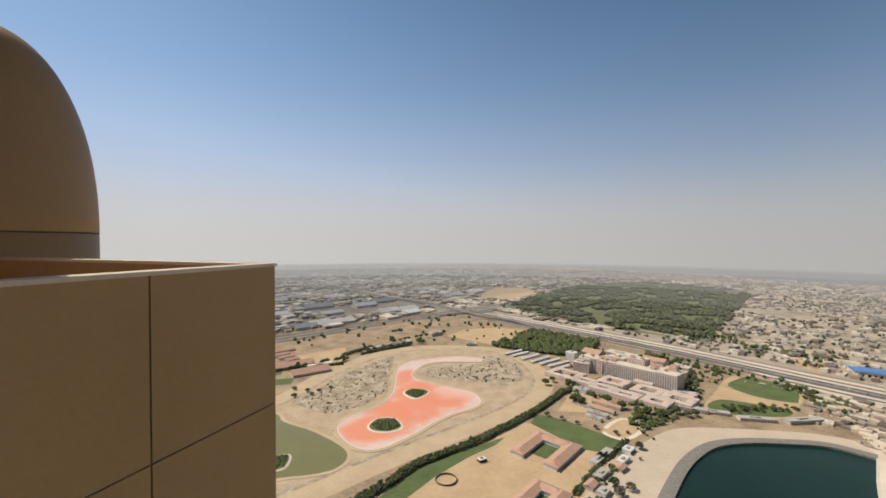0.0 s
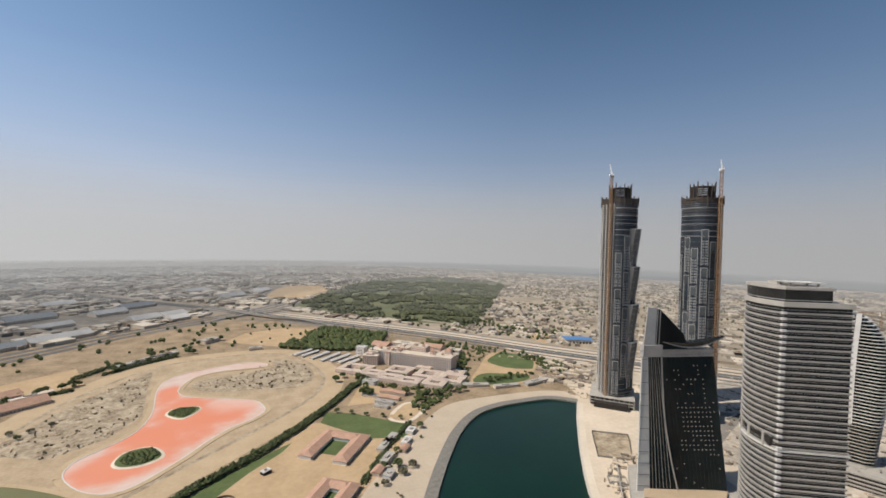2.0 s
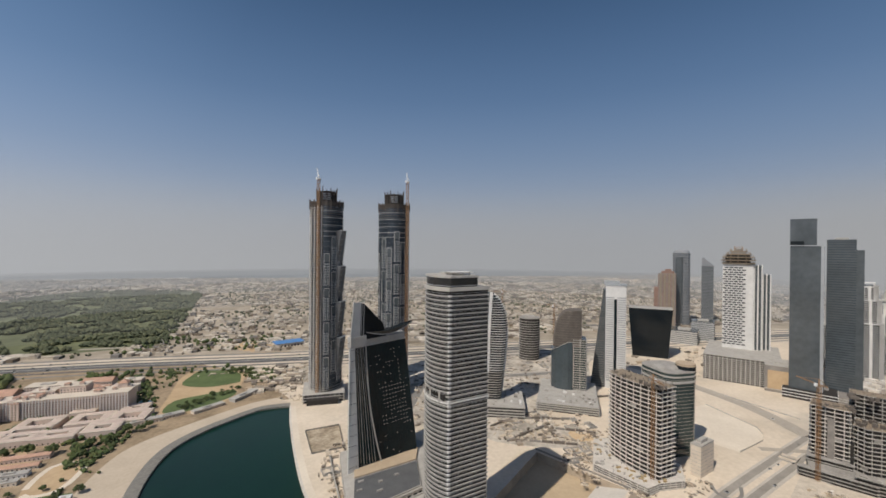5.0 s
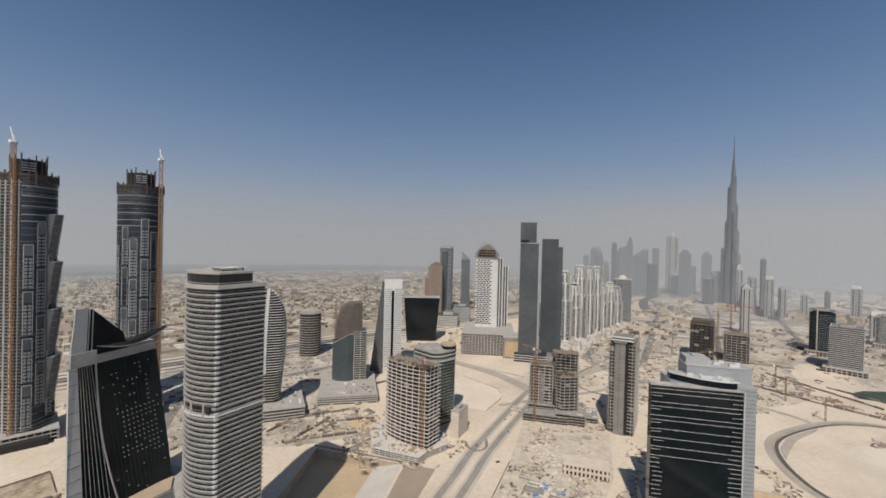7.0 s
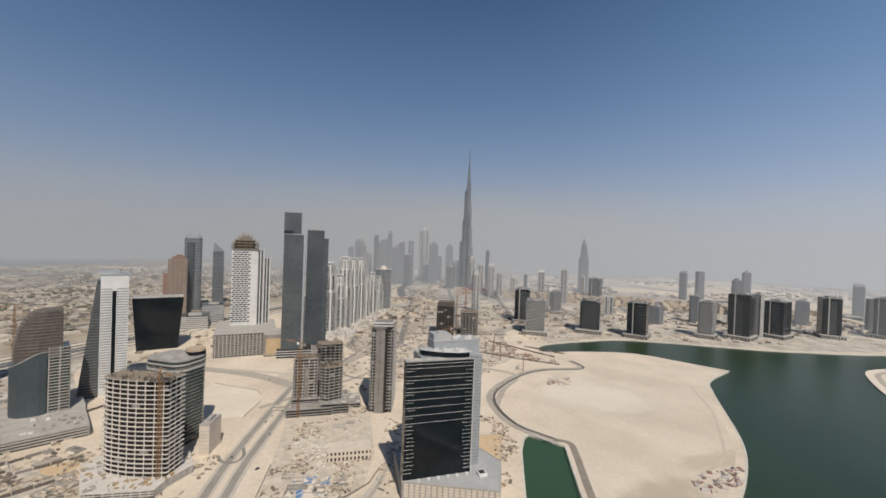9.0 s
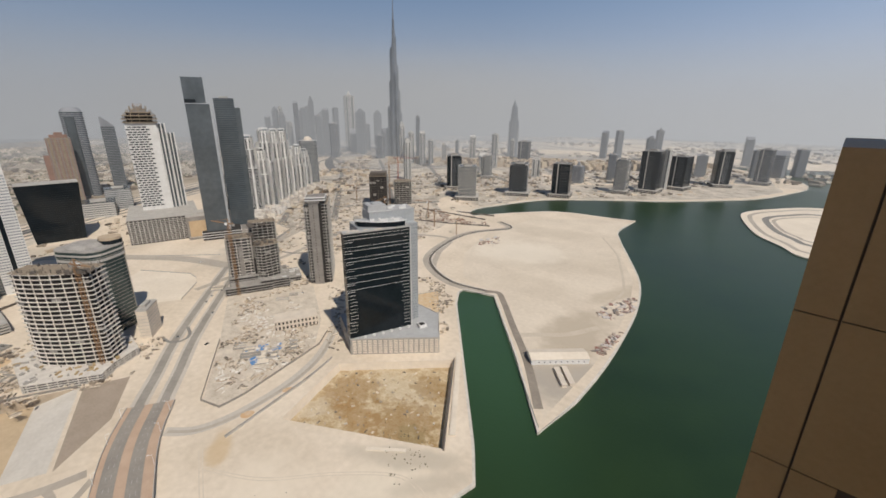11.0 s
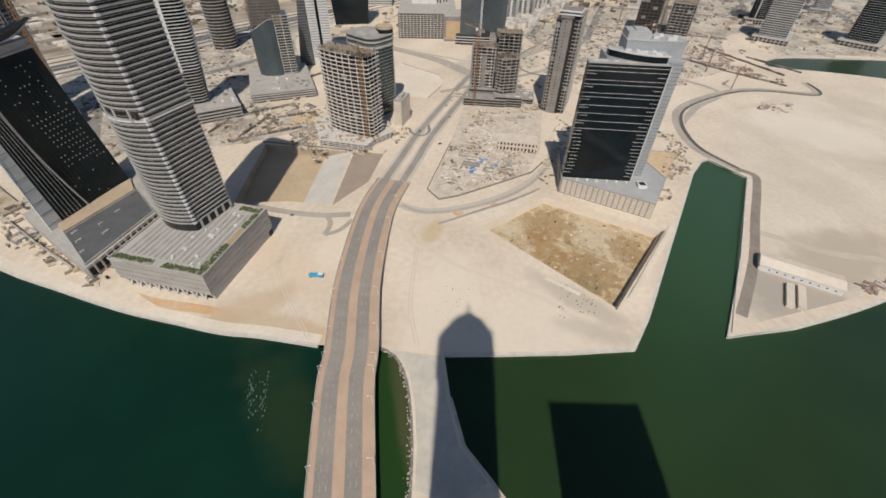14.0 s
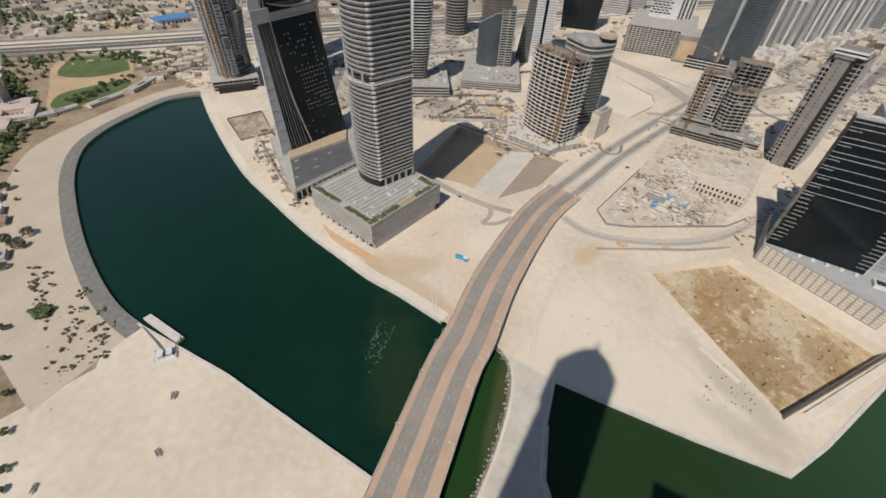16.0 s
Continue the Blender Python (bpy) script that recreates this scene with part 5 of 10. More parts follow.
# tall office tower with horizontal bands
def striped_tower():
    t = thing("office_tower", "tall pale grey tower with continuous horizontal bands and one bowed side", "tower", 311, 128.5, 0, 53.7)
    # local x runs along the bowed side, -y along the flat side away from the water
    long, deep = 42, -39.7
    bow = [(long * s, 6.5 * math.sin(math.pi * s) ** 0.85) for s in (i / 14 for i in range(15))]
    out = [(0, deep), (long, deep)] + bow[::-1]
    part("glazing", Mesh().prism(grown(out, -0.75), 24, 217), SMOKE, t, "dark recessed glazing")
    band = Mesh().prism(out, 0, 0.95).prism(grown(out, 0.15), 0.95, 1.1).data("floor_band", STRIPE)
    rail = Mesh().prism(grown(out, -0.55), 0, 0.16).data("glazing_bar", STEEL)
    open_floor = [(0, deep), (long, deep), (long, 0), (37, 2.4), (37, -4), (3, -4), (3, 1.2), (0, 0)]
    gap = Mesh().prism(open_floor, 0, 1.45).data("floor_band", STRIPE)
    block = Mesh().box(-0.7, -2.0, 0, 1.3, 0.75, 1.5).data("corner_block", WHITE)
    z = 34.72
    while z < 213:
        slab = put("floor_band", gap if 125 < z < 129.5 else band, t, (0, 0, z))
        if not 125 < z < 129.5:
            put("corner_block", block, slab, label="pale corner block")
        put("glazing_bar", rail, t, (0, 0, z + 2.6))
        z += 3.72
    # terrace shade painted as a solid near-black block
    recess = part("terrace_recess", Mesh().box(3.2, -3.6, 124.6, 36.8, 3.2, 129.8), VOID, t, "sky terrace block coloured near-black for its shade")
    for x, y in ((8, 5.0), (20, 7.0), (31, 5.6)):
        part("terrace_column", Mesh().cyl(x, y - 0.8, 0.8, 122.5, 131.5, 10), PALE_CONCRETE, recess)
    part("terrace_rim", Mesh().prism(grown(out, 0.5), 122.6, 123.6), WHITE, t, "pale terrace rim")
    # recessed dark top storey under a flat pale lid, and the shoulder beside it
    top = [(0.6, deep + 11)] + [(long - 0.6, deep + 11)] + [(x, y - 0.8) for x, y in bow[::-1]]
    crown_glass = part("upper_glass", Mesh().prism(grown(top, -0.6), 217, 225), SMOKE, t, "dark top-storey glazing")
    part("upper_rail", Mesh().prism(grown(top, -0.4), 218.2, 218.6), STEEL, crown_glass)
    part("roof", Mesh().prism(grown(top, 0.5), 225, 226.4).prism(grown(top, -0.8), 226.4, 226.7), PALE_CONCRETE, t, "pale flat roof lid")
    part("shoulder_roof", Mesh().prism(grown(out, 0.35), 214.2, 217.3), STONE, t, "pale stone shoulder band")
    pad = part("helipad", Mesh().prism(rect(13, 20, 14, -17), 228.6, 229.2, rect(15, 22, 14, -17)), WHITE, t, "white raised roof platform")
    for x, y in ((9, -25), (19, -25), (9, -9), (19, -9)):
        part("pad_leg", Mesh().beam((x, y, 226.4), (x, y, 228.5), 1.0), CONCRETE, pad)
    part("roof_plant", Mesh().box(24, -24, 226.4, 34, -10, 228.2), STONE, t)
    for x in (3, 12, 21, 30, 39):
        part("base_column", Mesh().box(x - 0.9, -1.6, 24, x + 0.9, 0.2, 34.7), STONE, t)
    for y in (-6, -14, -22, -30, -38):
        part("base_column", Mesh().box(-0.2, y - 0.9, 24, 1.0, y + 0.9, 34.7), STONE, t)
    # podium
    pod = thing("podium_building", "stone-clad car park podium with a planted roof terrace", "podium", 253, 116, 0, math.degrees(math.atan2(73, 37)))
    part("body", Mesh().box(0, -88, 7, 82, 0, 27).box(0.2, -86, 0, 79, -2.5, 7), STONE, pod, "ribbed grey stone wall")
    rib = Mesh().box(-0.35, -0.3, 7, 0, 0.3, 27.8).data("wall_rib", PALE_CONCRETE)
    for i in range(41):
        put("wall_rib", rib, pod, (0, -88 + i * 2.2, 0))
    side = Mesh().box(-0.3, 0, 7, 0.3, 0.35, 27.8).data("wall_rib", PALE_CONCRETE)
    for i in range(38):
        put("wall_rib", side, pod, (i * 2.2, 0, 0))
        put("wall_rib", side, pod, (i * 2.2, -88.35, 0))
    for k in range(3):
        part("wall_course", Mesh().box(-0.5, -88.5, 12 + 5.2 * k, 82.5, 0.5, 12.5 + 5.2 * k), CONCRETE, pod)
    # slanted struts under the overhanging wall
    strut = Mesh().beam((0, -0.4, 0), (-2.8, -0.4, 7.2), 1.0).beam((0, -0.4, 0), (2.8, -0.4, 7.2), 1.0).data("strut", WHITE)
    for i in range(9):
        put("strut", strut, pod, (8 + 8.4 * i, 0, 0))
    # shade under the overhang and at the corner drawn as near-black slabs
    part("undercroft", Mesh().box(3, -2.6, 0.3, 79, -2.3, 7), VOID, pod, "near-black sheet that stands in for shade behind the struts")
    part("corner_notch", Mesh().box(-0.4, -87.6, 0, 0.1, -82, 5.5), VOID, pod, "near-black slab that paints the shade of a corner opening")
    part("parapet", Mesh().box(-0.6, -88.6, 27, 82.6, -87.6, 28.4).box(-0.6, -0.4, 27, 82.6, 0.6, 28.4).box(-0.6, -88, 27, 0.4, 0, 28.4).box(81.6, -88, 27, 82.6, 0, 28.4), PALE_CONCRETE, pod)
    rng = random.Random(9)
    for x0, y0, x1, y1 in ((1, -36, 7, -1), (7, -6, 36, -1), (1, -86, 22, -80), (1, -78, 6, -58), (46, -7, 80, -2), (30, -86.5, 78, -81)):
        tub = part("planter", Mesh().box(x0, y0, 27, x1, y1, 27.9), CONCRETE, pod)
        m = Mesh()
        for i in range(int((x1 - x0) * (y1 - y0) / 1.6)):
            m.clump(rng.uniform(x0 + 0.4, x1 - 0.4), rng.uniform(y0 + 0.4, y1 - 0.4), 28.2, rng.uniform(0.6, 1.3), rng)
        part("planting", m, LEAF, tub, "low green planting")
    part("tan_bed", Mesh().box(1, -57, 27, 6, -37, 27.6), OCHRE_SOIL, pod, "bare ochre planting bed")
    strip = Mesh().box(0, 0, 27.02, 2.3, 66, 27.2).data("deck_strip", CONCRETE)
    for i in range(14):
        put("deck_strip", strip, pod, (8.5 + i * 5, -76, 0))
    for i in range(16):
        x, y = rng.uniform(8, 40), rng.uniform(-78, -8)
        part("roof_unit", Mesh().box(x, y, 27, x + rng.uniform(1, 3), y + rng.uniform(1, 3), 28.4), WHITE, pod)
    return t


striped_tower()

# crescent tower with curved white floors
def crescent_tower():
    t = thing("crescent_tower", "crescent-shaped tower with curved white floor bands and dark recesses", "tower", 629, 191, 0, 17)

    def bulge(z):
        """The curved edge at a height."""
        line = ((12, -19.5), (38, -21.5), (70, -25), (100, -27.6), (125, -28.6), (145, -26.2), (160, -21.5), (172, -14), (181, -4))
        for (a, p), (b, q) in zip(line, line[1:]):
            if z <= b:
                return p + (q - p) * (z - a) / (b - a)
        return -4

    def plan(z, d=0.0):
        r = bulge(z)
        return grown([(-14, 18), (-14, min(r + 9, 4)), (-10, r + 2.6), (-2, r), (9, r + 1.5), (14, r + 6), (14, 18)], d)
    n = 44
    for k in range(n):
        z = 17 + k * 3.72
        if z < 178:
            part("floor_band", Mesh().prism(plan(z, 0.5), 0, 0.62), WHITE if z > 60 else PALE_CONCRETE, t, at=(0, 0, z))
    core = Mesh()
    levels = [12 + 13 * k for k in range(13)] + [180]
    for a, b in zip(levels, levels[1:]):
        core.prism(plan(a, -0.9), a, b, plan(b, -0.9))
    part("glazing", core, BLACK_GLASS, t)
    ribbon_mesh = Mesh()
    for k in range(8):
        z = 60 + 122 * k / 7
        c = 2.5 - 4.5 * (k / 7) ** 2
        ribbon_mesh.v += [(-15.2, c - 2.2, z), (-13.2, c - 2.2, z), (-13.2, c + 2.2, z), (-15.2, c + 2.2, z)]
    ribbon_mesh.f = [(3, 2, 1, 0), (28, 29, 30, 31)] + [(4 * k + i, 4 * k + (i + 1) % 4, 4 * k + 4 + (i + 1) % 4, 4 * k + 4 + i) for k in range(7) for i in range(4)]
    part("ribbon", ribbon_mesh, WHITE, t, "smooth white vertical ribbon")
    # near-black body stands in for shade between the podium slabs
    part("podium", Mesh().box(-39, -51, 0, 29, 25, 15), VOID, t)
    slab = Mesh().box(-40.5, -52.5, 0, 30.5, 26.5, 1.5).data("podium_slab", PALE_CONCRETE)
    for z in (2.4, 6.4, 10.6, 15):
        put("podium_slab", slab, t, (0, 0, z))


def roof_clutter(t, x0, y0, x1, y1, z, count, seed):
    """Plant, stores and low walls on a flat roof."""
    rng = random.Random(seed)
    for i in range(count):
        x, y = rng.uniform(x0, x1 - 4), rng.uniform(y0, y1 - 4)
        part("roof_store", Mesh().box(x, y, z, x + rng.uniform(1.5, 9), y + rng.uniform(1.5, 6), z + rng.uniform(0.5, 2.6)), rng.choice((PALE_CONCRETE, DARK_CONCRETE, CONCRETE, WHITE)), t)


crescent_tower()
roof_clutter(bpy.data.objects["crescent_tower"], -39, -51, 29, 25, 16.3, 30, 3)


SCAFFOLD = mat("tan_scaffolding", (0.30, 0.235, 0.165), (0.21, 0.165, 0.115), 0.2, 0.9)
FRAME_BROWN = mat("brown_bare_frame", (0.15, 0.125, 0.105), (0.10, 0.085, 0.07), 0.2, 0.9)


# blue glass tower with a sail-shaped top
def sail_tower():
    t = thing("sail_tower", "blue glass tower with a brown domed frame and balconies", "tower", 745, 86, 0, 6.6)
    out = [(6, 28), (-8, 27), (-17, 20), (-21, 10), (-22, 0), (-20, -7), (18, -7), (18, 28)]
    high = Mesh()
    k = len(out)
    high.v = [(x, y, 12) for x, y in out] + [(x, y, 93 - 0.5 * max(0, y) - 0.005 * max(0, y) ** 2) for x, y in out]
    high.f = [tuple(range(k - 1, -1, -1)), tuple(range(k, 2 * k))] + [(i, (i + 1) % k, k + (i + 1) % k, k + i) for i in range(k)]
    glass = part("glazing", high, BLUE_GLASS, t, "blue-grey curved glass front")
    data = Mesh().prism(grown(out, 0.12), 0, 0.3).data("glazing_bar", GREY_GLASS)
    for i in range(17):
        put("glazing_bar", data, glass, (0, 0, 15 + 3.9 * i))
    part("finwork", piers_on(out, 4.4, 0.22, 0.25, 12, 78), GREY_GLASS, t)
    rim = Mesh()
    for i in range(5):
        a, b = out[i], out[i + 1]
        za, zb = (93 - 0.5 * max(0, p[1]) - 0.005 * max(0, p[1]) ** 2 for p in (a, b))
        rim.beam((*a, za), (*b, zb), 0.9)
    part("glass_rim", rim, STONE, t, "pale sloping edge of the glass front")

    def dome(z):
        """The left edge of the brown frame at a height."""
        s = min(1.0, max(0.0, (z - 84) / 62))
        return 26 - 28 * (1 - math.sqrt(1 - s ** 2)) ** 1.1
    steps = [84, 96, 108, 118, 127, 134, 140, 144, 146]
    frame_core = Mesh()

    def cut(z, d):
        e = dome(z)
        return grown([(-16, e - 2), (-19, (e - 22) / 2), (-17, -22), (14, -22), (14, e)], d)
    for a, b in zip(steps, steps[1:]):
        frame_core.prism(cut(a, -0.8), a, b, cut(b, -0.8))
    sail = part("sail", frame_core, FRAME_BROWN, t, "brown unfinished domed frame")
    z = 86.0
    while z < 146:
        part("sail_slab", Mesh().prism(cut(z, 0.2), 0, 0.8), BROWN_SLAB, sail, at=(0, 0, z))
        z += 4.1
    part("side_block", Mesh().box(-16, -29, 12, 16, -7.1, 97), GREEN_GLASS, t, "green glass behind balconies")
    balcony = Mesh().box(-17.4, -30.2, 0, 16.6, -8.6, 0.9).data("balcony", PALE_CONCRETE)
    for i in range(22):
        put("balcony", balcony, t, (0, 0, 14 + 3.9 * i))
    part("side_fin", Mesh().box(-17.9, -9.4, 12, -16, -8.2, 99).box(-17.9, -20, 12, -16, -19, 98), STONE, t, "pale upright fins")
    # podium body painted near-black as the shade behind its slabs
    podium = part("podium", Mesh().box(-91, -45, 0, 29, 45, 12), VOID, t)
    part("podium_roof", Mesh().box(-92, -46, 11.6, 30, 46, 13), PALE_CONCRETE, podium)
    slab = Mesh().box(-92.5, -46.5, 0, 30.5, 46.5, 1.5).data("podium_slab", PALE_CONCRETE)
    for z in (2.2, 5.6, 9):
        put("podium_slab", slab, podium, (0, 0, z))
    return t


sail_tower()
roof_clutter(bpy.data.objects["sail_tower"], -87, -42, -30, 38, 13, 26, 4)


# white tower with a dark leaning flank
def white_tower():
    t = thing("white_tower", "white panelled tower with a dark leaning glass flank", "tower", 822, 20, 0, 2)
    out = rect(34, 34, 0, -8)
    part("core", Mesh().prism(out, 0, 184), WHITE, t)
    for y0, y1 in ((-24.2, -10.8), (-4.2, 8.2)):
        strip = Mesh().box(-17.25, y0, 0, -16.8, y1, 1.5).data("window_strip", SILVER)
        for k in range(38):
            put("window_strip", strip, t, (0, 0, 14 + k * 4))
    mullion = Mesh().box(-17.5, -0.25, 12, -16.9, 0.25, 166).data("mullion", WHITE)
    for y in (-21.5, -18.8, -16.1, -13.4, -1.5, 1.2, 3.9, 6.6):
        put("mullion", mullion, t, (0, y, 0))
    part("slot", Mesh().box(-17.3, -10, 0, -16.6, -5, 160), BLACK_GLASS, t, "dark vertical slot")
    part("top_frame", Mesh().box(-18, -26, 184, 17, 10, 186).box(-10, -14, 186, 14, 12, 191), STEEL, t)
    lean = Mesh()
    lean.prism([(-15, 9), (14, 9), (14, 34), (-15, 34)], 0, 176, [(-15, 9), (14, 9), (14, 13), (-15, 13)])
    part("leaning_flank", lean, GREY_GLASS, t, "dark leaning glass flank")
    m = Mesh()
    for k in range(40):
        z = 4 + k * 4.2
        w = 34 - 21 * z / 176
        m.box(-15.5, 9, z, 14.5, w, z + 0.5)
    part("banding", m, DARK_CONCRETE, t)
    return t


white_tower()


# black flared slab
def black_slab():
    t = thing("black_tower", "black glass block flaring outwards to a white-edged roof", "tower", 1098, -60, 0, -3)
    part("glazing", Mesh().prism(rect(40, 74), 0, 112, rect(46, 92)), BLACK_GLASS, t)
    part("roof", Mesh().prism(rect(46.4, 92.4), 112, 112.8), PALE_CONCRETE, t, "pale roof edge")
    m = Mesh()
    for k in range(26):
        s = (4 + k * 4.2) / 112
        m.prism(rect(40.3 + 6 * s, 74.3 + 18 * s), 4 + k * 4.2, 4.25 + k * 4.2)
    part("joints", m, TYRE, t)


black_slab()


# bare concrete frame under construction
def frame_tower(name, label, x, y, yaw, outline, z0, h, step, gap, podium=None, core=None, label_group="concrete frames", edge=0.5, inset=2.2, seed=1, slabm=None, corem=None):
    rng = random.Random(seed)
    t = thing(name, label, "building", x, y, 0, yaw, label_group)
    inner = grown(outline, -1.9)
    # unlit depth behind the slabs painted on as a near-black solid
    part("core", Mesh().prism(inner, 0, h - 3), VOID, t, "solid core coloured near-black for the shade between floors")
    data = ribbon(Mesh().prism(outline, 0, 0.45), list(outline) + [outline[0]], -0.12, 0.3, 0.0, max(0.5, edge)).data("floor_slab", slabm or PALE_CONCRETE)
    z = z0
    levels = []
    while z < h:
        put("floor_slab", data, t, (0, 0, z))
        levels.append(z)
        z += step
    ring = grown(outline, -inset)
    pillar = Mesh().box(-0.38, -0.38, 0, 0.38, 0.38, h - 1).data("column", slabm or PALE_CONCRETE)
    for i, p in enumerate(ring):
        p, q = Vector(p), Vector(ring[(i + 1) % len(ring)])
        for k in range(max(1, round((q - p).length / gap))):
            c = p.lerp(q, (k + 0.5) / max(1, round((q - p).length / gap)))
            put("column", pillar, t, (c.x, c.y, 0))
    walls = Mesh()
    n = len(outline)
    for z in levels[:-2]:
        for i in range(n):
            a, b = Vector(outline[i]), Vector(outline[(i + 1) % n])
            cells = max(1, round((b - a).length / gap))
            for k in range(cells):
                if rng.random() < 0.045:
                    p = a.lerp(b, (k + 0.5) / cells)
                    d = b - a
                    nrm = Vector((d.y, -d.x)).normalized()
                    q = p - nrm * 1.1
                    walls.turned(q.x, q.y, gap * 0.92, 0.25, z + 0.9, z + step * rng.choice((0.5, 0.95, 0.95)), math.atan2(d.y, d.x))
    part("infill", walls, CONCRETE, t, "block infill walls")
    m = Mesh()
    for i in range(60):
        p = Vector(rng.choice(outline)).lerp(Vector(rng.choice(outline)), rng.random()) * 0.92
        m.box(p.x - 0.2, p.y - 0.2, h, p.x + 0.2, p.y + 0.2, h + rng.uniform(1, 4))
    for i in range(18):
        p = Vector(rng.choice(outline)) * rng.uniform(0, 0.8)
        m.turned(p.x, p.y, rng.uniform(2, 7), rng.uniform(1, 4), h - 2, h + rng.uniform(0.6, 2.2), rng.uniform(0, 3))
    part("formwork", m, FRAME_BROWN, t, "formwork and props on the top deck")
    part("top_deck", Mesh().prism(grown(outline, -0.5), levels[-1] + 0.5, levels[-1] + 1.0), SCAFFOLD, t, "brown boarded top deck")
    if podium:
        for px0, py0, px1, py1, ph in podium:
            # near-black filling paints the shade inside the podium storeys
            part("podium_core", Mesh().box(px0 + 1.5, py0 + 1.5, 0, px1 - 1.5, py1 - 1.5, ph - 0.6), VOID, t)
            k = 0
            while k * 3.8 < ph:
                part("podium_slab", Mesh().box(px0, py0, k * 3.8 + 2.6, px1, py1, k * 3.8 + 3.3), CONCRETE, t)
                k += 1
            part("podium_colonnade", piers_on([(px0 + 2, py0 + 2), (px1 - 2, py0 + 2), (px1 - 2, py1 - 2), (px0 + 2, py1 - 2)], 8, 0.7, 0.4, 0, ph), CONCRETE, t)
    if core:
        part("shear_wall", core, corem or CONCRETE, t, "plain concrete shear wall")
    return t


FRONT = [(0, -25), (71, -25), (71, -2)] + [(71 * (1 - q), 4.5 * math.sin(math.pi * q)) for q in (i / 8 for i in range(1, 8))] + [(0, 0)]
site = frame_tower("concrete_frame", "unfinished concrete frame building with open floors and a bowed front", 487, -37, 48.7, FRONT, 8, 106, 4.55, 8.4, edge=0.6, inset=1.3, seed=4, slabm=FRAME_CONC)
BASE = [(469, -26), (484, -38), (500, -62), (538, -62), (582, 0), (562, 32), (497, 29)]
turn_in = Matrix.Rotation(radians(-48.7), 2)
plot = [tuple(turn_in @ (Vector(p) - Vector((487, -37)))) for p in BASE]
# podium shade put into a near-black filling
part("podium_core", Mesh().prism(grown(plot, -1.6), 0, 7.6), VOID, site)
for k in range(4):
    part("podium_slab", ribbon(Mesh().prism(plot, 0, 0.4), plot + [plot[0]], -0.1, 0.3, 0, 1.0), FRAME_CONC, site, at=(0, 0, 0.6 + 2.35 * k))
part("podium_colonnade", piers_on(plot, 8, 0.7, 0.3, 0, 7.6), FRAME_CONC, site)
rng = random.Random(12)
for i in range(190):
    x, y = rng.uniform(469, 580), rng.uniform(-60, 30)
    if inside(x, y, around(BASE, 0.95)) and not inside(*(turn_in @ (Vector((x, y)) - Vector((487, -37)))), FRONT):
        q = turn_in @ (Vector((x, y)) - Vector((487, -37)))
        part("roof_store", Mesh().turned(q.x, q.y, rng.uniform(1.2, 6), rng.uniform(0.8, 3.5), 8, 8.4 + rng.uniform(0.3, 1.6), rng.uniform(0, 3)), rng.choice((OCHRE_SOIL, PALE_CONCRETE, CONCRETE, OCHRE_SOIL)), site)
tower_crane(489.5, -30, 112, 24, 200, 5, ORANGE, "orange tower crane climbing the concrete frame", 8, 2.6)
green = plain_tower("green_glass_tower", "green-grey glass building with a rounded corner and curved roof", 600, -53, 37, 56, 46, 100, GREEN_GLASS, CONCRETE, 4.2, 0.4, r=14, grow=0.15, plant=False)
part("roof_shell", Mesh().cyl(0, 5, 17, 101.5, 103, 28, 16.5).cyl(0, 5, 16.5, 103, 105.5, 28, 12), CONCRETE, green, "curved pale roof shell")
house = part("penthouse", Mesh().cyl(-14, -14, 11, 84, 109, 24), TAN_STONE, green, "pale round stair tower")
part("penthouse_glass", Mesh().cyl(-14, -14, 11.3, 90, 106, 24), BLACK_GLASS, house)
part("top_band", Mesh().prism(grown(rounded(56, 46, 14), 0.45), 88, 91).prism(grown(rounded(56, 46, 14), 0.45), 95, 97), STONE, green, "pale bands under the roof")
plain_tower("annex_block", "small pale concrete annex block", 544.5, -83.4, -32.6, 30, 11, 34, CREAM, PALE_CONCRETE, 4, 0.4, grow=0.1)

# three unfinished blocks of different height on one broken podium
frame_tower("concrete_frame", "unfinished concrete block with dark open floors on a broken podium", 596, -232, -111, rect(34, 26, -18, -2), 20, 78, 4.4, 7, [(-37, -22, 2, 22, 21), (2, -27, 44, 30, 13), (44, -10, 62, 32, 7), (-44, -30, 20, -22, 9)], edge=0.7, inset=1.6, seed=6, slabm=FRAME_CONC, corem=DARK_CONCRETE,
            core=Mesh().box(-20, -15.4, 20, -14, -14.2, 66).box(-35.6, -4, 20, -34.8, 1, 74))
frame_tower("concrete_frame", "unfinished concrete block with splayed dark open floors", 596, -232, -111, [(0, -9), (11, -16), (34, -7), (35, 16), (0, 16)], 14, 66, 4.4, 7, edge=0.7, inset=1.6, seed=16, slabm=PALE_CONCRETE)
frame_tower("concrete_frame", "taller unfinished concrete block behind, with open floors", 596, -232, -111, rect(38, 20, 16, 28), 6, 90, 4.4, 7, edge=0.65, inset=1.6, seed=26, slabm=PALE_CONCRETE)
broken = bpy.data.objects["concrete_frame.001"]
# shaded recess between the blocks painted as a near-black block
part("dark_gap", Mesh().box(-1.6, -15.2, 20, 1.2, -9, 44), VOID, broken, "near-black block that stands in for a shaded recess")
roof_clutter(broken, -35, -20, 0, -16, 21.5, 5, 6)
roof_clutter(broken, 3, -26, 44, -17, 13.6, 16, 7)
roof_clutter(broken, 36, -16, 44, 29, 13.6, 12, 8)
roof_clutter(broken, 45, -9, 60, 30, 7.6, 14, 9)
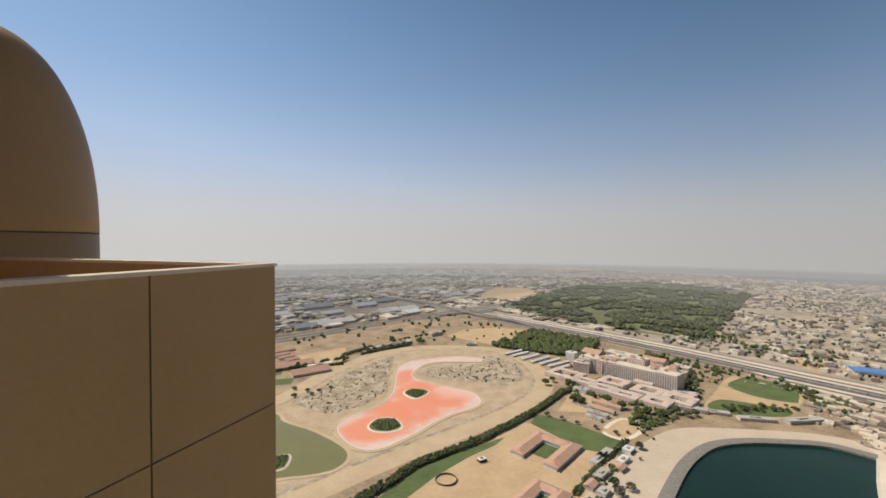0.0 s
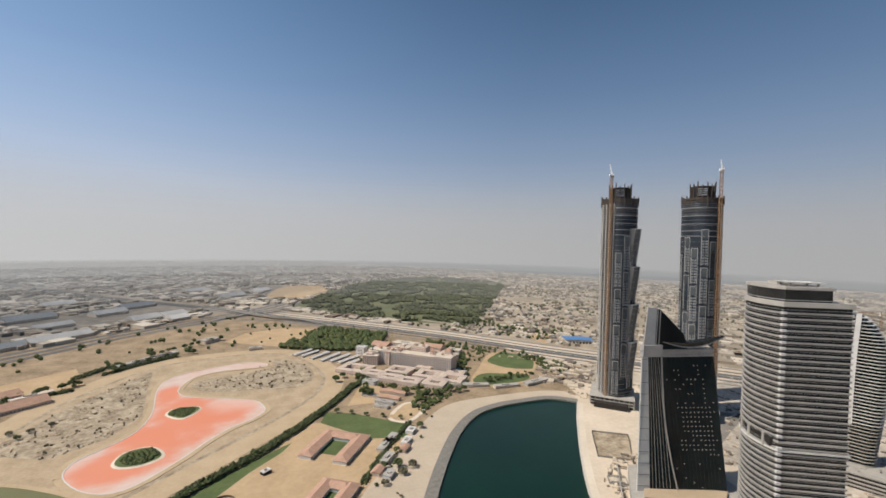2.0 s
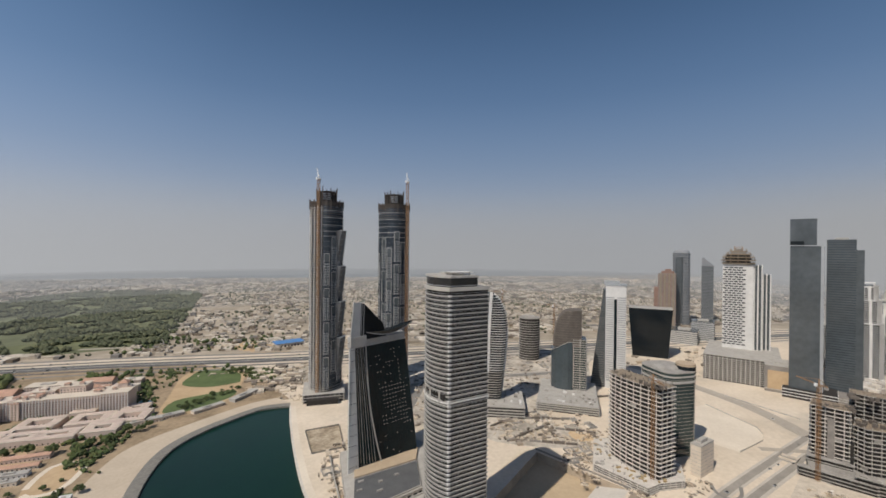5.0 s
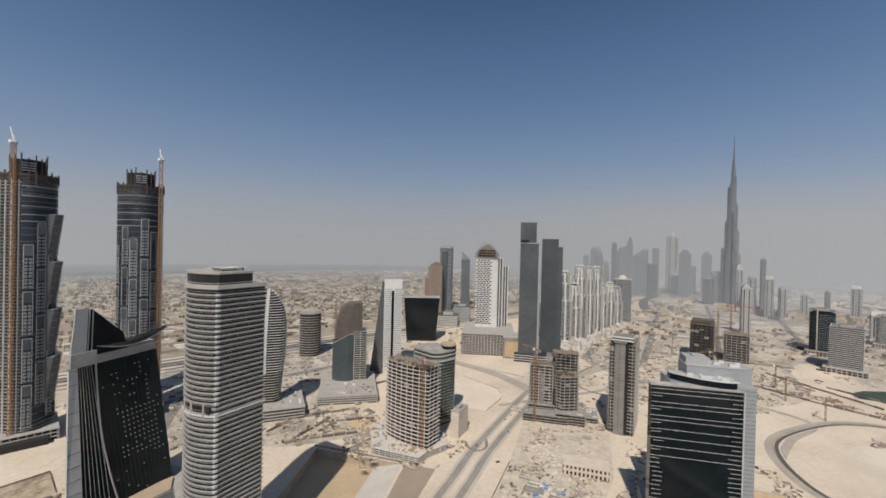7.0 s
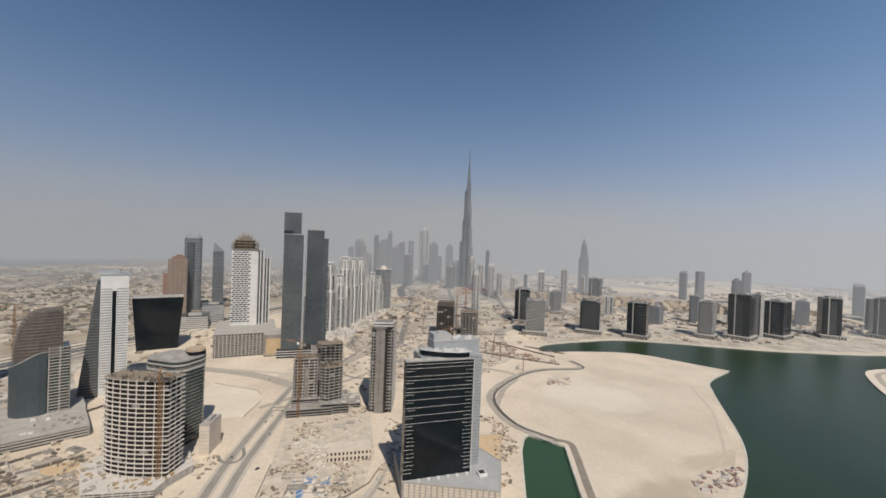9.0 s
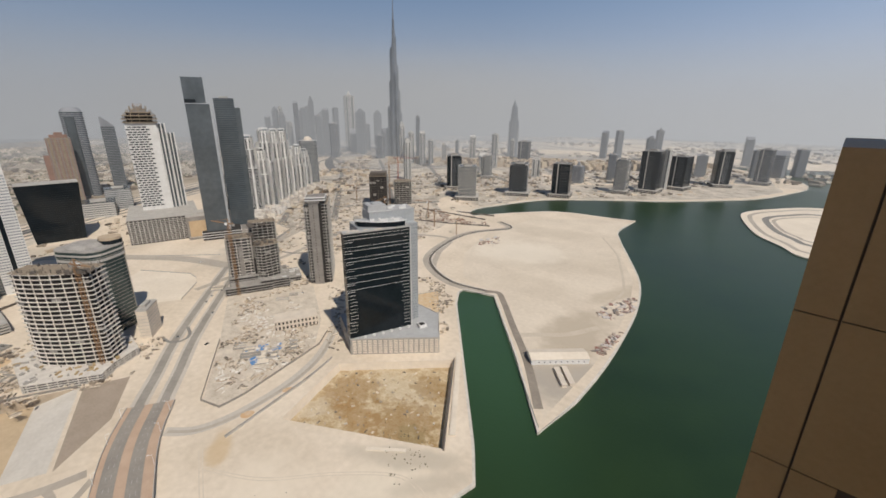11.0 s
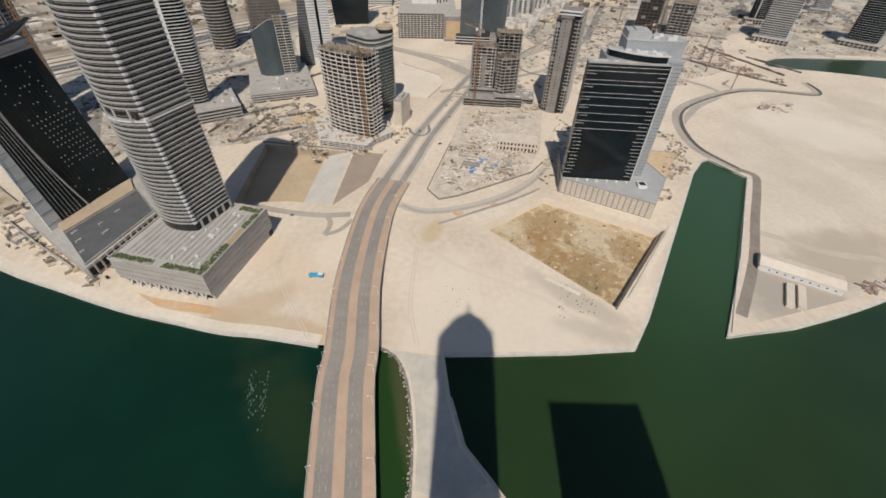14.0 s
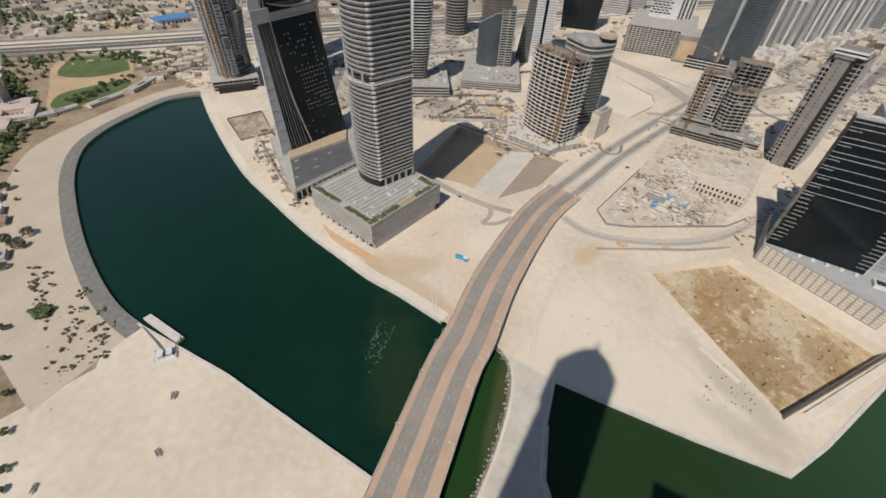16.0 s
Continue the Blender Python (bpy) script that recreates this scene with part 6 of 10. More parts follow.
part("blank_wall", Mesh().box(-35.5, -22.6, 6, 3, -22.1, 17), CONCRETE, broken, "plain concrete wall")
tower_crane(576, -196, 104, 26, 30, 4, ORANGE, "rusty orange tower crane on the building site", 9, 2.6)
frame_tower("slender_frame", "tall unfinished concrete slab building with a central shear wall", 556, -318, -36, rect(58, 34), 6, 124, 4.6, 6.4, edge=0.95, inset=1.0, seed=7, slabm=PALE_CONCRETE, corem=DARK_CONCRETE,
            core=Mesh().box(-31.5, -4, 0, -26, 9, 124).box(-33, -6, 124, -8, 11, 127.5).box(-10, 16.2, 0, 24, 18, 118))
slender = bpy.data.objects["slender_frame"]
for z, mt in ((127.5, WHITE), (129.3, VOID), (131.1, WHITE)):
    part("cap_band", Mesh().prism([(-34, -15), (-6, -15), (-6, 4), (-12, 4), (-12, 13), (-34, 13)], z, z + 1.8), mt, slender, "white and black cap band")
part("cap_roof", Mesh().prism([(-33, -14), (-7, -14), (-7, 3), (-13, 3), (-13, 12), (-33, 12)], 132.92, 133.2), DARK_CONCRETE, slender, "stained cap roof")
# recess shade put into the colour of this near-black block
part("dark_gap", Mesh().box(-29.3, -8, 0, -26, -4.1, 122), VOID, slender, "near-black block for the shade of an upright recess")
for k in range(28):
    part("slit_window", Mesh().box(-31.6, 2.4, 5 + 4.2 * k, -31.4, 3.4, 6.6 + 4.2 * k), VOID, slender)


# black office building with white sunshade lines
def black_office():
    yaw = math.degrees(math.atan2(66, 23))
    t = thing("black_office", "black glass office building with thin white sunshades and a stone podium", "office building", 315, -285, 0, yaw)
    part("glazing", Mesh().box(0, -11, 18, 70, 0, 134), BLACK_GLASS, t)
    rng = random.Random(2)
    full = Mesh().box(0, 0, 0, 70.2, 0.25, 0.2).data("sunshade", WHITE)
    short = [Mesh().box(0, 0, 0, w, 0.25, 0.2).data("sunshade", WHITE) for w in (8, 10, 14)]
    for k in range(29):
        z = 23.5 + k * 3.85
        if k in (13, 15, 17, 19, 21, 22, 24, 25, 27, 28):
            put("sunshade", full, t, (0, 0.02, z))
        else:
            put("sunshade", rng.choice(short[:2]), t, (0, 0.02, z))
            put("sunshade", short[0], t, (62 - rng.choice((0, 0, 2)), 0.02, z + 1.4))
    m = Mesh()
    for k in range(33):
        m.box(-0.06, -26, 20 + k * 3.45, 0, 0.02, 20.16 + k * 3.45).box(0, 0.01, 20 + k * 3.45, 70, 0.06, 20.14 + k * 3.45)
    part("joints", m, BLACK_GLASS, t, "fine dark glazing joints")
    for k in range(28):
        part("side_louvre", Mesh().box(-0.7, -10 if k > 13 else -5, 22 + k * 4.0, 0, 0.5, 22.3 + k * 4.0), WHITE, t)
    part("corner_trim", Mesh().box(-0.9, 0.1, 18, -0.3, 0.7, 134), WHITE, t)
    part("roof", Mesh().box(-0.6, -11, 134, 70.6, 0.4, 134.5), ROOF_GREY, t, "grey roof deck")
    for x0, y0, x1, y1 in ((-0.6, -0.2, 70.6, 0.5), (-0.6, -11, 0.1, -0.2), (70, -11, 70.7, -0.2)):
        part("parapet", Mesh().box(x0, y0, 134.7, x1, y1, 135.3), PALE_CONCRETE, t)
    part("rear_block", Mesh().box(-14, -44, 0, 52, -11.1, 134.4).box(-14, -44, 134.4, 37, -20, 148), STEEL, t, "grey panelled rear block")
    m = Mesh()
    for k in range(33):
        m.box(-14.15, -44.1, 20 + k * 3.5, 52.1, -11.05, 20.25 + k * 3.5)
    part("rear_joints", m, GREY_GLASS, t)
    lounge = [(2, -19.9), (3, -5), (14, -4), (28, -7.5), (40, -14), (50, -22), (50, -30), (37.2, -30), (37.2, -19.9)]
    part("roof_lounge", Mesh().prism(lounge, 134.6, 140), BLACK_GLASS, t, "dark glazed rooftop storey with a curved front")
    part("lounge_roof", Mesh().prism(grown(lounge, -0.3), 140, 140.5), ROOF_GREY, t)
    part("rear_roof", Mesh().box(-14.4, -44.4, 148, 37.4, -19.6, 148.7).box(37.5, -44.2, 134.4, 52.2, -30.2, 135), ROOF_GREY, t, "flat blue-grey roof")
    m = Mesh()
    rim_pts = smooth([(1.5, -5, 140.6), (8, -4, 140.6), (14, -3.6, 140.6), (28, -7, 140.6), (40, -13.6, 140.6), (51, -22.5, 140.6)], 5)
    for p, q in zip(rim_pts, rim_pts[1:]):
        m.beam(p, q, 1.1)
    part("rim_canopy", m, WHITE, t, "curved white roof rim")
    part("plant_room", Mesh().box(17, -43, 148.7, 36.5, -24, 154.5).box(22, -38, 154.5, 30, -28, 156), ROOF_GREY, t, "grey rooftop plant room")
    for x, y, w, h in ((8, -30, 5, 2.2), (-6, -26, 8, 2.6), (2, -38, 4, 2), (-10, -36, 3, 1.5)):
        part("roof_unit", Mesh().box(x, y, 148.7, x + w, y + 2.4, 148.7 + h), WHITE, t)
    for x, y, w in ((8, -9, 6), (20, -12, 9), (33, -17, 5), (12, -15, 3), (26, -17, 2.5)):
        part("roof_unit", Mesh().box(x, y, 140.5, x + w, y + 1.8, 142.3), WHITE, t)
    for x, y, w in ((56, -8, 6), (63, -5, 3), (54, -4, 2.5), (30, -3, 8), (44, -6, 4)):
        part("roof_store", Mesh().box(x, y, 134.5, x + w, y + 1.6, 135.4), CREAM, t)
    base = [(71, 1), (-15.5, 40), (-40, -10), (-24, -60), (66, -60)]
    part("podium", Mesh().prism(base, 0, 18), CONCRETE, t, "stone podium standing askew under the office")
    panel = Mesh().box(0, 0, 0, 4.1, 0.35, 2.0).data("panel", CREAM)
    for p, q in ((base[0], base[1]), (base[1], base[2])):
        p, q = Vector(p), Vector(q)
        d = (q - p).normalized()
        n = int((q - p).length // 5.5)
        for k in range(6):
            for i in range(n):
                c = q - d * (0.6 + 5.5 * i)
                ob = put("panel", panel, t, (c.x, c.y, 1.3 + k * 2.75))
                ob.rotation_euler.z = math.atan2(-d.y, -d.x)
    part("podium_roof", Mesh().prism(grown(base, -0.6), 18, 18.4), ROOF_GREY, t, "pale grey podium deck")
    part("podium_parapet", ribbon(Mesh(), base + base[:1], -0.5, 0.6, 18, 19.1), PALE_CONCRETE, t)
    for i in range(6):
        part("roof_light", Mesh().box(4 + i * 10, 3, 18.4, 6.5 + i * 10, 5.5, 20.4), WHITE, t)
    part("ventilation_house", Mesh().box(-14, 4, 18, -5, 13, 21.5), WHITE, t)
    part("ventilation_dark", Mesh().box(-12.5, 5.5, 20.8, -6.5, 11.5, 21.8), VOID, t)
    part("terrace", Mesh().box(-17, -58, 18.4, -3, -24, 18.6), OCHRE, t, "ochre paved terrace")
    for i in range(7):
        part("terrace_store", Mesh().box(-16 + rng.uniform(0, 9), -56 + 4.5 * i, 18.6, -14 + rng.uniform(0, 9), -54 + 4.5 * i, 19.2 + rng.random()), PALE_CONCRETE, t)
    return t


OCHRE = mat("ochre_screed", (0.60, 0.47, 0.31), (0.54, 0.36, 0.19), 0.15, 0.9)
black_office()
plain_tower("site_office", "low cream two-storey site building with arched windows", 444, -212, -24, 22, 48, 10, VOID, CREAM, 5.2, 2.6, 4.2, 2.2, CREAM, grow=0.3, plant=False)

# unfinished dark pair behind the black office
frame_tower("unfinished_building", "dark unfinished concrete frame with a ragged top deck", 915, -715, -40, rect(64, 48), 4, 84, 6.4, 9, edge=0.7, inset=1.2, seed=11, slabm=FRAME_BROWN)
frame_tower("unfinished_building", "lower unfinished frame with pale open slabs", 884, -776, -40, rect(46, 50), 4, 62, 5.8, 9, edge=1.0, inset=1.2, seed=12, slabm=PALE_CONCRETE)
part("roof_shed", Mesh().prism([(-26, -20), (14, -20), (14, 20), (-26, 20)], 84, 92, [(-28, -24), (8, -24), (8, 20), (-28, 20)]), FRAME_BROWN, bpy.data.objects["unfinished_building"], "brown formwork shed on the top deck")
tower_crane(895, -738, 110, 40, 250, 4, ORANGE, "orange tower crane above the unfinished frames", 12, 2.6)
tower_crane(930, -800, 118, 60, 205, 3, RED, "red tower crane above the unfinished frames", 14, 2.6)
tower_crane(916, 250, 150, 26, 120, 4, ORANGE, "thin orange tower crane between the towers", 9, 2.4)
tower_crane(940, 139, 122, 22, 60, 4, ORANGE, "thin orange tower crane between the towers", 8, 2.4)

# towers along the highway
BROWN_BRICK = mat("brown_brick", (0.27, 0.16, 0.12), (0.2, 0.12, 0.09), 0.05)


def brown_crown(t):
    for y in (-18, -6.5, 6.5, 18):
        part("scaffold_strip", Mesh().box(-22, y - 2.4, 6, -20.6, y + 2.4, 174), SCAFFOLD, t, "upright tan scaffold strip")
    part("crown_block", Mesh().box(-16, -20, 173.5, 12, 16, 181).box(-12, -12, 181, 8, 6, 187), BROWN_BRICK, t, "stepped brown top storeys")
    part("side_wing", Mesh().box(-14, 25.6, 0, 16, 37, 128), BROWN_BRICK, t, "lower brown side wing")


def dark_crown(t):
    part("rounded_top", Mesh().prism(rounded(40, 50, 14), 237.5, 244, rounded(36, 44, 14)).prism(rounded(36, 44, 14), 244, 250, rounded(24, 30, 10)), TOWER_GREY, t, "rounded dark roof")
    part("front_bay", Mesh().prism(rounded(16, 22, 6), 0, 226), GREY_GLASS, t, "paler glazed front bay", at=(-17, 6, 0))


plain_tower("drum_tower", "short stepped round concrete tower", 950, 195, 12, 46, 44, 92, VOID, CONCRETE, 5.4, 1.3, r=20, grow=1.6)
plain_tower("brown_tower", "brown brick-coloured tower under scaffolding", 1520, -130, -5, 40, 50, 172, BROWN_BRICK, DARK_CONCRETE, 5, 1.4, 7, 1.6, crown=brown_crown)
plain_tower("dark_tower", "dark grey rounded tower", 1590, -178, -7, 40, 50, 236, TOWER_GREY, GREY_GLASS, 5, 2.2, r=14, crown=dark_crown)
plain_tower("slim_tower", "slim dark grey tower with a pointed top", 1650, -262, -9, 30, 34, 196, GREY_GLASS, TOWER_GREY, 5, 1.4,
            crown=lambda t: part("sloped_top", Mesh().prism(rect(29, 33), 197.5, 224, rect(29, 4, 0, 14)), TOWER_GREY, t, "steep slanting roof"))
plain_tower("low_block", "pale stone low building beside the highway", 1290, -152, -12, 60, 66, 34, TOWER_PALE, GREY_GLASS, 5, 1.4)
plain_tower("low_block", "pale low building behind the stone one", 1350, -205, -12, 40, 54, 52, ROOF_GREY, GREY_GLASS, 5, 1.4)


def white_crown(t):
    for k, w in enumerate((62, 64, 60, 48, 34)):
        slab = part("crown_slab", Mesh().prism(rounded(w, w - 4, 8), 222 + 6.2 * k, 223.8 + 6.2 * k), SCAFFOLD, t, "brown scaffolded crown slab")
        part("crown_core", Mesh().prism(rounded(w - 16, w - 20, 5), 223.8 + 6.2 * k, 228.2 + 6.2 * k), VOID if k < 3 else DARK_CONCRETE, slab)
        for i in range(12):
            a = 2 * math.pi * i / 12
            part("crown_post", Mesh().beam((w * 0.44 * math.cos(a), w * 0.42 * math.sin(a), 223.8 + 6.2 * k), (w * 0.44 * math.cos(a), w * 0.42 * math.sin(a), 228.2 + 6.2 * k), 1.0), SCAFFOLD, slab)
    part("crown_frame", lattice(Mesh(), 0, 0, 14, 250, 258, 4, 0.8), ORANGE, t, "orange crown scaffolding")
    slot = Mesh().box(-27.6, -3.1, 0, -26.8, 3.1, 2.3).data("window", BLACK_GLASS)
    for k in range(34):
        for j in range(5):
            y = 22.2 - j * 8.0 - 3.0 * (k % 2)
            if j < 4 or k % 2 == 0:
                put("window", slot, t, (0, y, 56 + k * 4.75))
    for y0, y1, x0, z1 in ((-40, -26.2, -20, 219), (-54, -40.2, -8, 200)):
        bay = part("side_bay", Mesh().box(x0, y0, 40, 24, y1, z1), GREY_GLASS, t, "grey glazed side bay")
        for y in (y0 + 0.6, (y0 + y1) / 2, y1 - 1):
            part("pilaster", Mesh().box(x0 - 0.8, y - 1.1, 40, x0 + 0.4, y + 1.1, z1 + 2), WHITE, bay, "white pilaster")


plain_tower("white_residential_tower", "tall white tower with staggered windows and an unfinished crown", 1050, -222, -13, 54, 52, 221, WHITE, None, podium=(150, 120, 47, -40, -8), crown=white_crown)
grey_low = plain_tower("low_block", "grey low block with a blank tan panel", 935, -262, -13, 60, 44, 46, DARK_CONCRETE, PALE_CONCRETE, 44, 3)
part("blank_panel", Mesh().box(-30.6, -17, 6, -30, 18, 38), BROWN_SAND, grey_low, "blank tan panel")
plain_tower("grey_glass_tower", "very tall grey glass tower with a taller dark top block", 905, -290, -19, 40, 44, 258, GREY_GLASS, None, finm=STEEL,
            crown=lambda t: (part("top_block", Mesh().box(-19, -12, 259.6, 18, 22.5, 303).box(-19.4, -12.4, 303, 18.4, 22.9, 304), GREY_GLASS, t), part("top_windows", Mesh().box(-20.4, 4, 257, -19.1, 22, 266), BLACK_GLASS, t), part("centre_strip", Mesh().box(-20.5, -21.8, 14, -20, -17.5, 258), STEEL, t, "light metal strip"), part("podium", Mesh().box(-30, -40, 0, 24, 30, 16), VOID, t), [part("podium_band", Mesh().box(-30.6, -40.6, 4 + 5 * k, 24.6, 30.6, 5.2 + 5 * k), WHITE, t) for k in range(3)]))
plain_tower("grey_glass_tower", "tall grey glass tower with a stepped shoulder", 925, -342, -19, 38, 36, 268, GREY_GLASS, GLASS, 4.2, 1.2, grow=0.1,
            crown=lambda t: part("shoulder", Mesh().box(-10, -28, 0, 19, -18.2, 252), GREY_GLASS, t), podium=(90, 80, 14, -10, 6))

# cluster of white-banded residential towers
STONE_WHITE = mat("off_white_render", (0.70, 0.68, 0.65), (0.58, 0.56, 0.53), 0.05, 0.85)


def residential(x, y, w, h, yaw, seed):
    t = thing("residential_tower", "stepped grey tower with white corner pilasters and white parapets", "tower", x, y, 0, yaw, "residential towers")
    steps = [(1.0, 0, h * 0.62), (0.82, h * 0.62, h * 0.86), (0.6, h * 0.86, h)]
    for s, z0, z1 in steps:
        o = rect(w * s, w * s)
        part("block", Mesh().prism(o, z0, z1), BLACK_GLASS, t)
        m = Mesh()
        z = z0 + 3
        while z < z1 - 2:
            m.prism(grown(o, 0.3), z, z + 1.0)
            z += 3.6
        part("banding", m, STONE_WHITE, t)
        m = Mesh()
        for i in (-1, 1):
            for j in (-1, -0.34, 0.34, 1):
                e = 3.1 if abs(j) == 1 else 2.0
                m.box(i * w * s / 2 - e, j * w * s / 2 - e, z0, i * w * s / 2 + e, j * w * s / 2 + e, z1 + 2)
                m.box(j * w * s / 2 - e, i * w * s / 2 - e, z0, j * w * s / 2 + e, i * w * s / 2 + e, z1 + 2)
        part("pilaster_set", m, WHITE, t, "white pilasters")
        part("cornice", Mesh().prism(grown(o, 1.2), z1 - 1.2, z1 + 1), WHITE, t, "white cornice")
    lantern = part("lantern", Mesh().box(-w * 0.22, -w * 0.2, h, w * 0.2, w * 0.22, h + 3.5), GREY_GLASS, t)
    for i in (-1, 1):
        for j in (-1, 1):
            part("lantern_post", Mesh().box(i * w * 0.25 - 0.9, j * w * 0.25 - 0.9, h, i * w * 0.25 + 0.9, j * w * 0.25 + 0.9, h + 7), WHITE, lantern)
    part("lantern_ring", Mesh().box(-w * 0.28, -w * 0.28, h + 7, w * 0.28, w * 0.28, h + 8.4), WHITE, lantern, "white roof frame")
    return t


for i, (x, y, w, h) in enumerate(((1064, -432, 36, 182), (1085, -472, 30, 148), (1100, -494, 32, 196), (1135, -536, 28, 192), (1178, -580, 27, 190), (1215, -618, 24, 136), (1250, -660, 28, 138), (1295, -706, 30, 120),
                                  (1150, -420, 34, 150), (1210, -480, 34, 165), (1270, -560, 32, 150))):
    residential(x, y, w * 1.2, h, -24 - i, i)
m = Mesh()
rng = random.Random(21)
for i in range(420):
    s = rng.random()
    x, y = 965 + 330 * s + rng.uniform(-26, 26), -395 - 330 * s + rng.uniform(-16, 16)
    h = rng.uniform(3, 15)
    m.turned(x, y, rng.uniform(4, 16), rng.uniform(4, 12), 0, h, radians(-45) + rng.choice((0, 1.57)))
tagged(structure("low_buildings", m, mat("pale_blocks", (0.66, 0.62, 0.57), (0.56, 0.52, 0.47), 0.06, 0.9, island=((1, 1, 1), (0.85, 0.82, 0.78), (1.08, 1.05, 1), (0.7, 0.67, 0.64))), "row of low pale buildings at the towers' feet"), kind="stuff")
plain_tower("curved_office", "wide grey office slab with a tan domed top", 1400, -785, -30, 40, 60, 145, GREY_GLASS, BAND, 4.5, 1.4, r=10,
            crown=lambda t: part("dome", Mesh().cyl(0, 0, 16, 146, 156, 20, 10).cyl(0, 0, 10, 156, 160, 20, 2), CREAM, t))


# the very tall stepped tower in the distance
def needle():
    t = thing("supertall_tower", "extremely tall stepped silver tower tapering to a spire", "tower", 1862, -1592, 0, -41)
    def lobe(a, r0, r1, h, shift):
        o = [(math.cos(g) * r1 + math.cos(a) * r0, math.sin(g) * r1 + math.sin(a) * r0) for g in (2 * math.pi * i / 10 for i in range(10))]
        m = Mesh().prism(o, 0, h).prism(around(o, 0.8), h, h + 6)
        part("lobe", m, SILVER, t)
        b = Mesh()
        z = 8
        while z < h:
            b.prism(grown(o, 0.35), z, z + 2.0)
            z += 9
        part("lobe_bands", b, GREY_GLASS, t)
    for i, a in enumerate((radians(80), radians(200), radians(320))):
        for k, r in enumerate((44, 33, 21)):
            lobe(a, r, 11 - k, (150, 265, 395)[k] + (i * 42), 0)
    lobe(radians(90), 8, 14, 560, 0)
    lobe(radians(-60), 4, 11, 612, 0)
    part("stepped_shaft", Mesh().cyl(0, 0, 30, 0, 255, 18, 28).cyl(0, 0, 22, 255, 400, 16, 20).cyl(0, 0, 16, 400, 520, 14, 15).cyl(0, 0, 13, 520, 585, 14, 12).cyl(0, 0, 9.5, 585, 650, 12, 8.5).cyl(0, 0, 6.5, 650, 700, 12, 5.5), SILVER, t)
    part("spire", Mesh().cyl(0, 0, 4, 700, 760, 10, 2.6).cyl(0, 0, 2.2, 760, 812, 8, 0.6), SILVER, t, "thin metal spire")
    return t


needle()


def address():
    t = thing("curved_hotel_tower", "tall curved grey hotel tower with a stepped crown", "tower", 1390, -2065, 0, -56)
    o = rounded(40, 58, 16)
    part("body", Mesh().prism(o, 0, 200, around(o, 0.92)).prism(around(rounded(34, 44, 14), 0.95), 200, 275, rounded(28, 30, 10)).cyl(0, 2, 11, 275, 300, 14, 6).cyl(0, 2, 2, 300, 316, 8, 1), SILVER, t)
    m = Mesh()
    for k in range(24):
        m.prism(grown(o, 0.5), 6 + k * 8, 8.5 + k * 8)
    part("banding", m, TOWER_GREY, t)


address()

# the rest of the skyline: x, y, width, height, kind
FAR = [(2462, -1187, 35, 242, 0), (2480, -1230, 28, 262, 1), (2465, -1353, 32, 238, 0), (2480, -1405, 34, 268, 0), (2480, -1510, 70, 222, 0), (2390, -1655, 78, 335, 1), (2250, -1595, 88, 108, 0), (2250, -1690, 36, 163, 0),
       (2260, -1780, 62, 230, 0), (2150, -1770, 42, 134, 0), (2700, -1250, 40, 200, 0), (2640, -1460, 46, 190, 0), (2560, -1290, 40, 180, 1), (2700, -1600, 50, 210, 0), (2550, -1760, 46, 180, 0), (2420, -1420, 34, 150, 1),
       (1163, -1047, 30, 143, 1), (1606, -1522, 24, 222, 0), (1469, -1420, 34, 150, 1), (1452, -1460, 32, 117, 1), (1446, -1547, 28, 94, 1), (1512, -1720, 22, 100, 0), (1343, -1645, 36, 128, 1), (1171, -1595, 36, 150, 1),
       (1262, -1872, 24, 108, 1), (1152, -1815, 60, 110, 2), (996, -2395, 40, 140, 0), (955, -2500, 50, 150, 0), (621, -1985, 36, 142, 0), (738, -2490, 44, 160, 0), (344, -2575, 44, 129, 0), (236, -2040, 46, 115, 0), (416, -2005, 50, 84, 0),
       (945, -1062, 56, 109, 2), (802, -962, 62, 95, 3), (733, -1134, 66, 95, 4), (618, -1198, 58, 100, 2), (508, -1394, 46, 105, 3), (446, -1480, 62, 132, 2), (424, -1550, 30, 134, 1), (392, -1612, 58, 110, 2), (302, -1780, 56, 124, 2),
       (2470, -1091, 44, 126, 1), (2624, -1235, 40, 149, 0), (2237, -1117, 34, 219, 0), (2309, -1194, 36, 178, 1), (2159, -1157, 30, 280, 0), (2447, -1361, 44, 258, 0), (2164, -1251, 34, 293, 0), (2232, -1334, 48, 215, 0), (2296, -1420, 40, 245, 0), (2063, -1321, 56, 178, 0),
       (2102, -1530, 60, 236, 0), (1840, -1461, 50, 120, 0), (1933, -1586, 70, 130, 0), (2434, -1577, 44, 260, 0), (1652, -1453, 30, 180, 1), (1547, -1420, 34, 150, 1), (1100, -1420, 40, 70, 1), (1010, -1330, 44, 84, 3), (880, -1480, 40, 72, 1), (640, -1640, 40, 96, 0), (540, -1720, 44, 110, 4), (200, -1950, 52, 126, 2),
       (560, -1560, 40, 70, 0), (700, -1480, 50, 60, 0), (180, -2200, 60, 90, 0), (120, -2300, 50, 110, 0)]
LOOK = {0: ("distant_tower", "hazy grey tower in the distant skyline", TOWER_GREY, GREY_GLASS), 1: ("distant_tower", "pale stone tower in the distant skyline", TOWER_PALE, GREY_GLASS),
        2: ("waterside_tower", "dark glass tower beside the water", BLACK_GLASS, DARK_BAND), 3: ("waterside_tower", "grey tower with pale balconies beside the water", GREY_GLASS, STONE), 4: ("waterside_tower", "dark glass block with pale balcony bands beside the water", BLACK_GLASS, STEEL)}
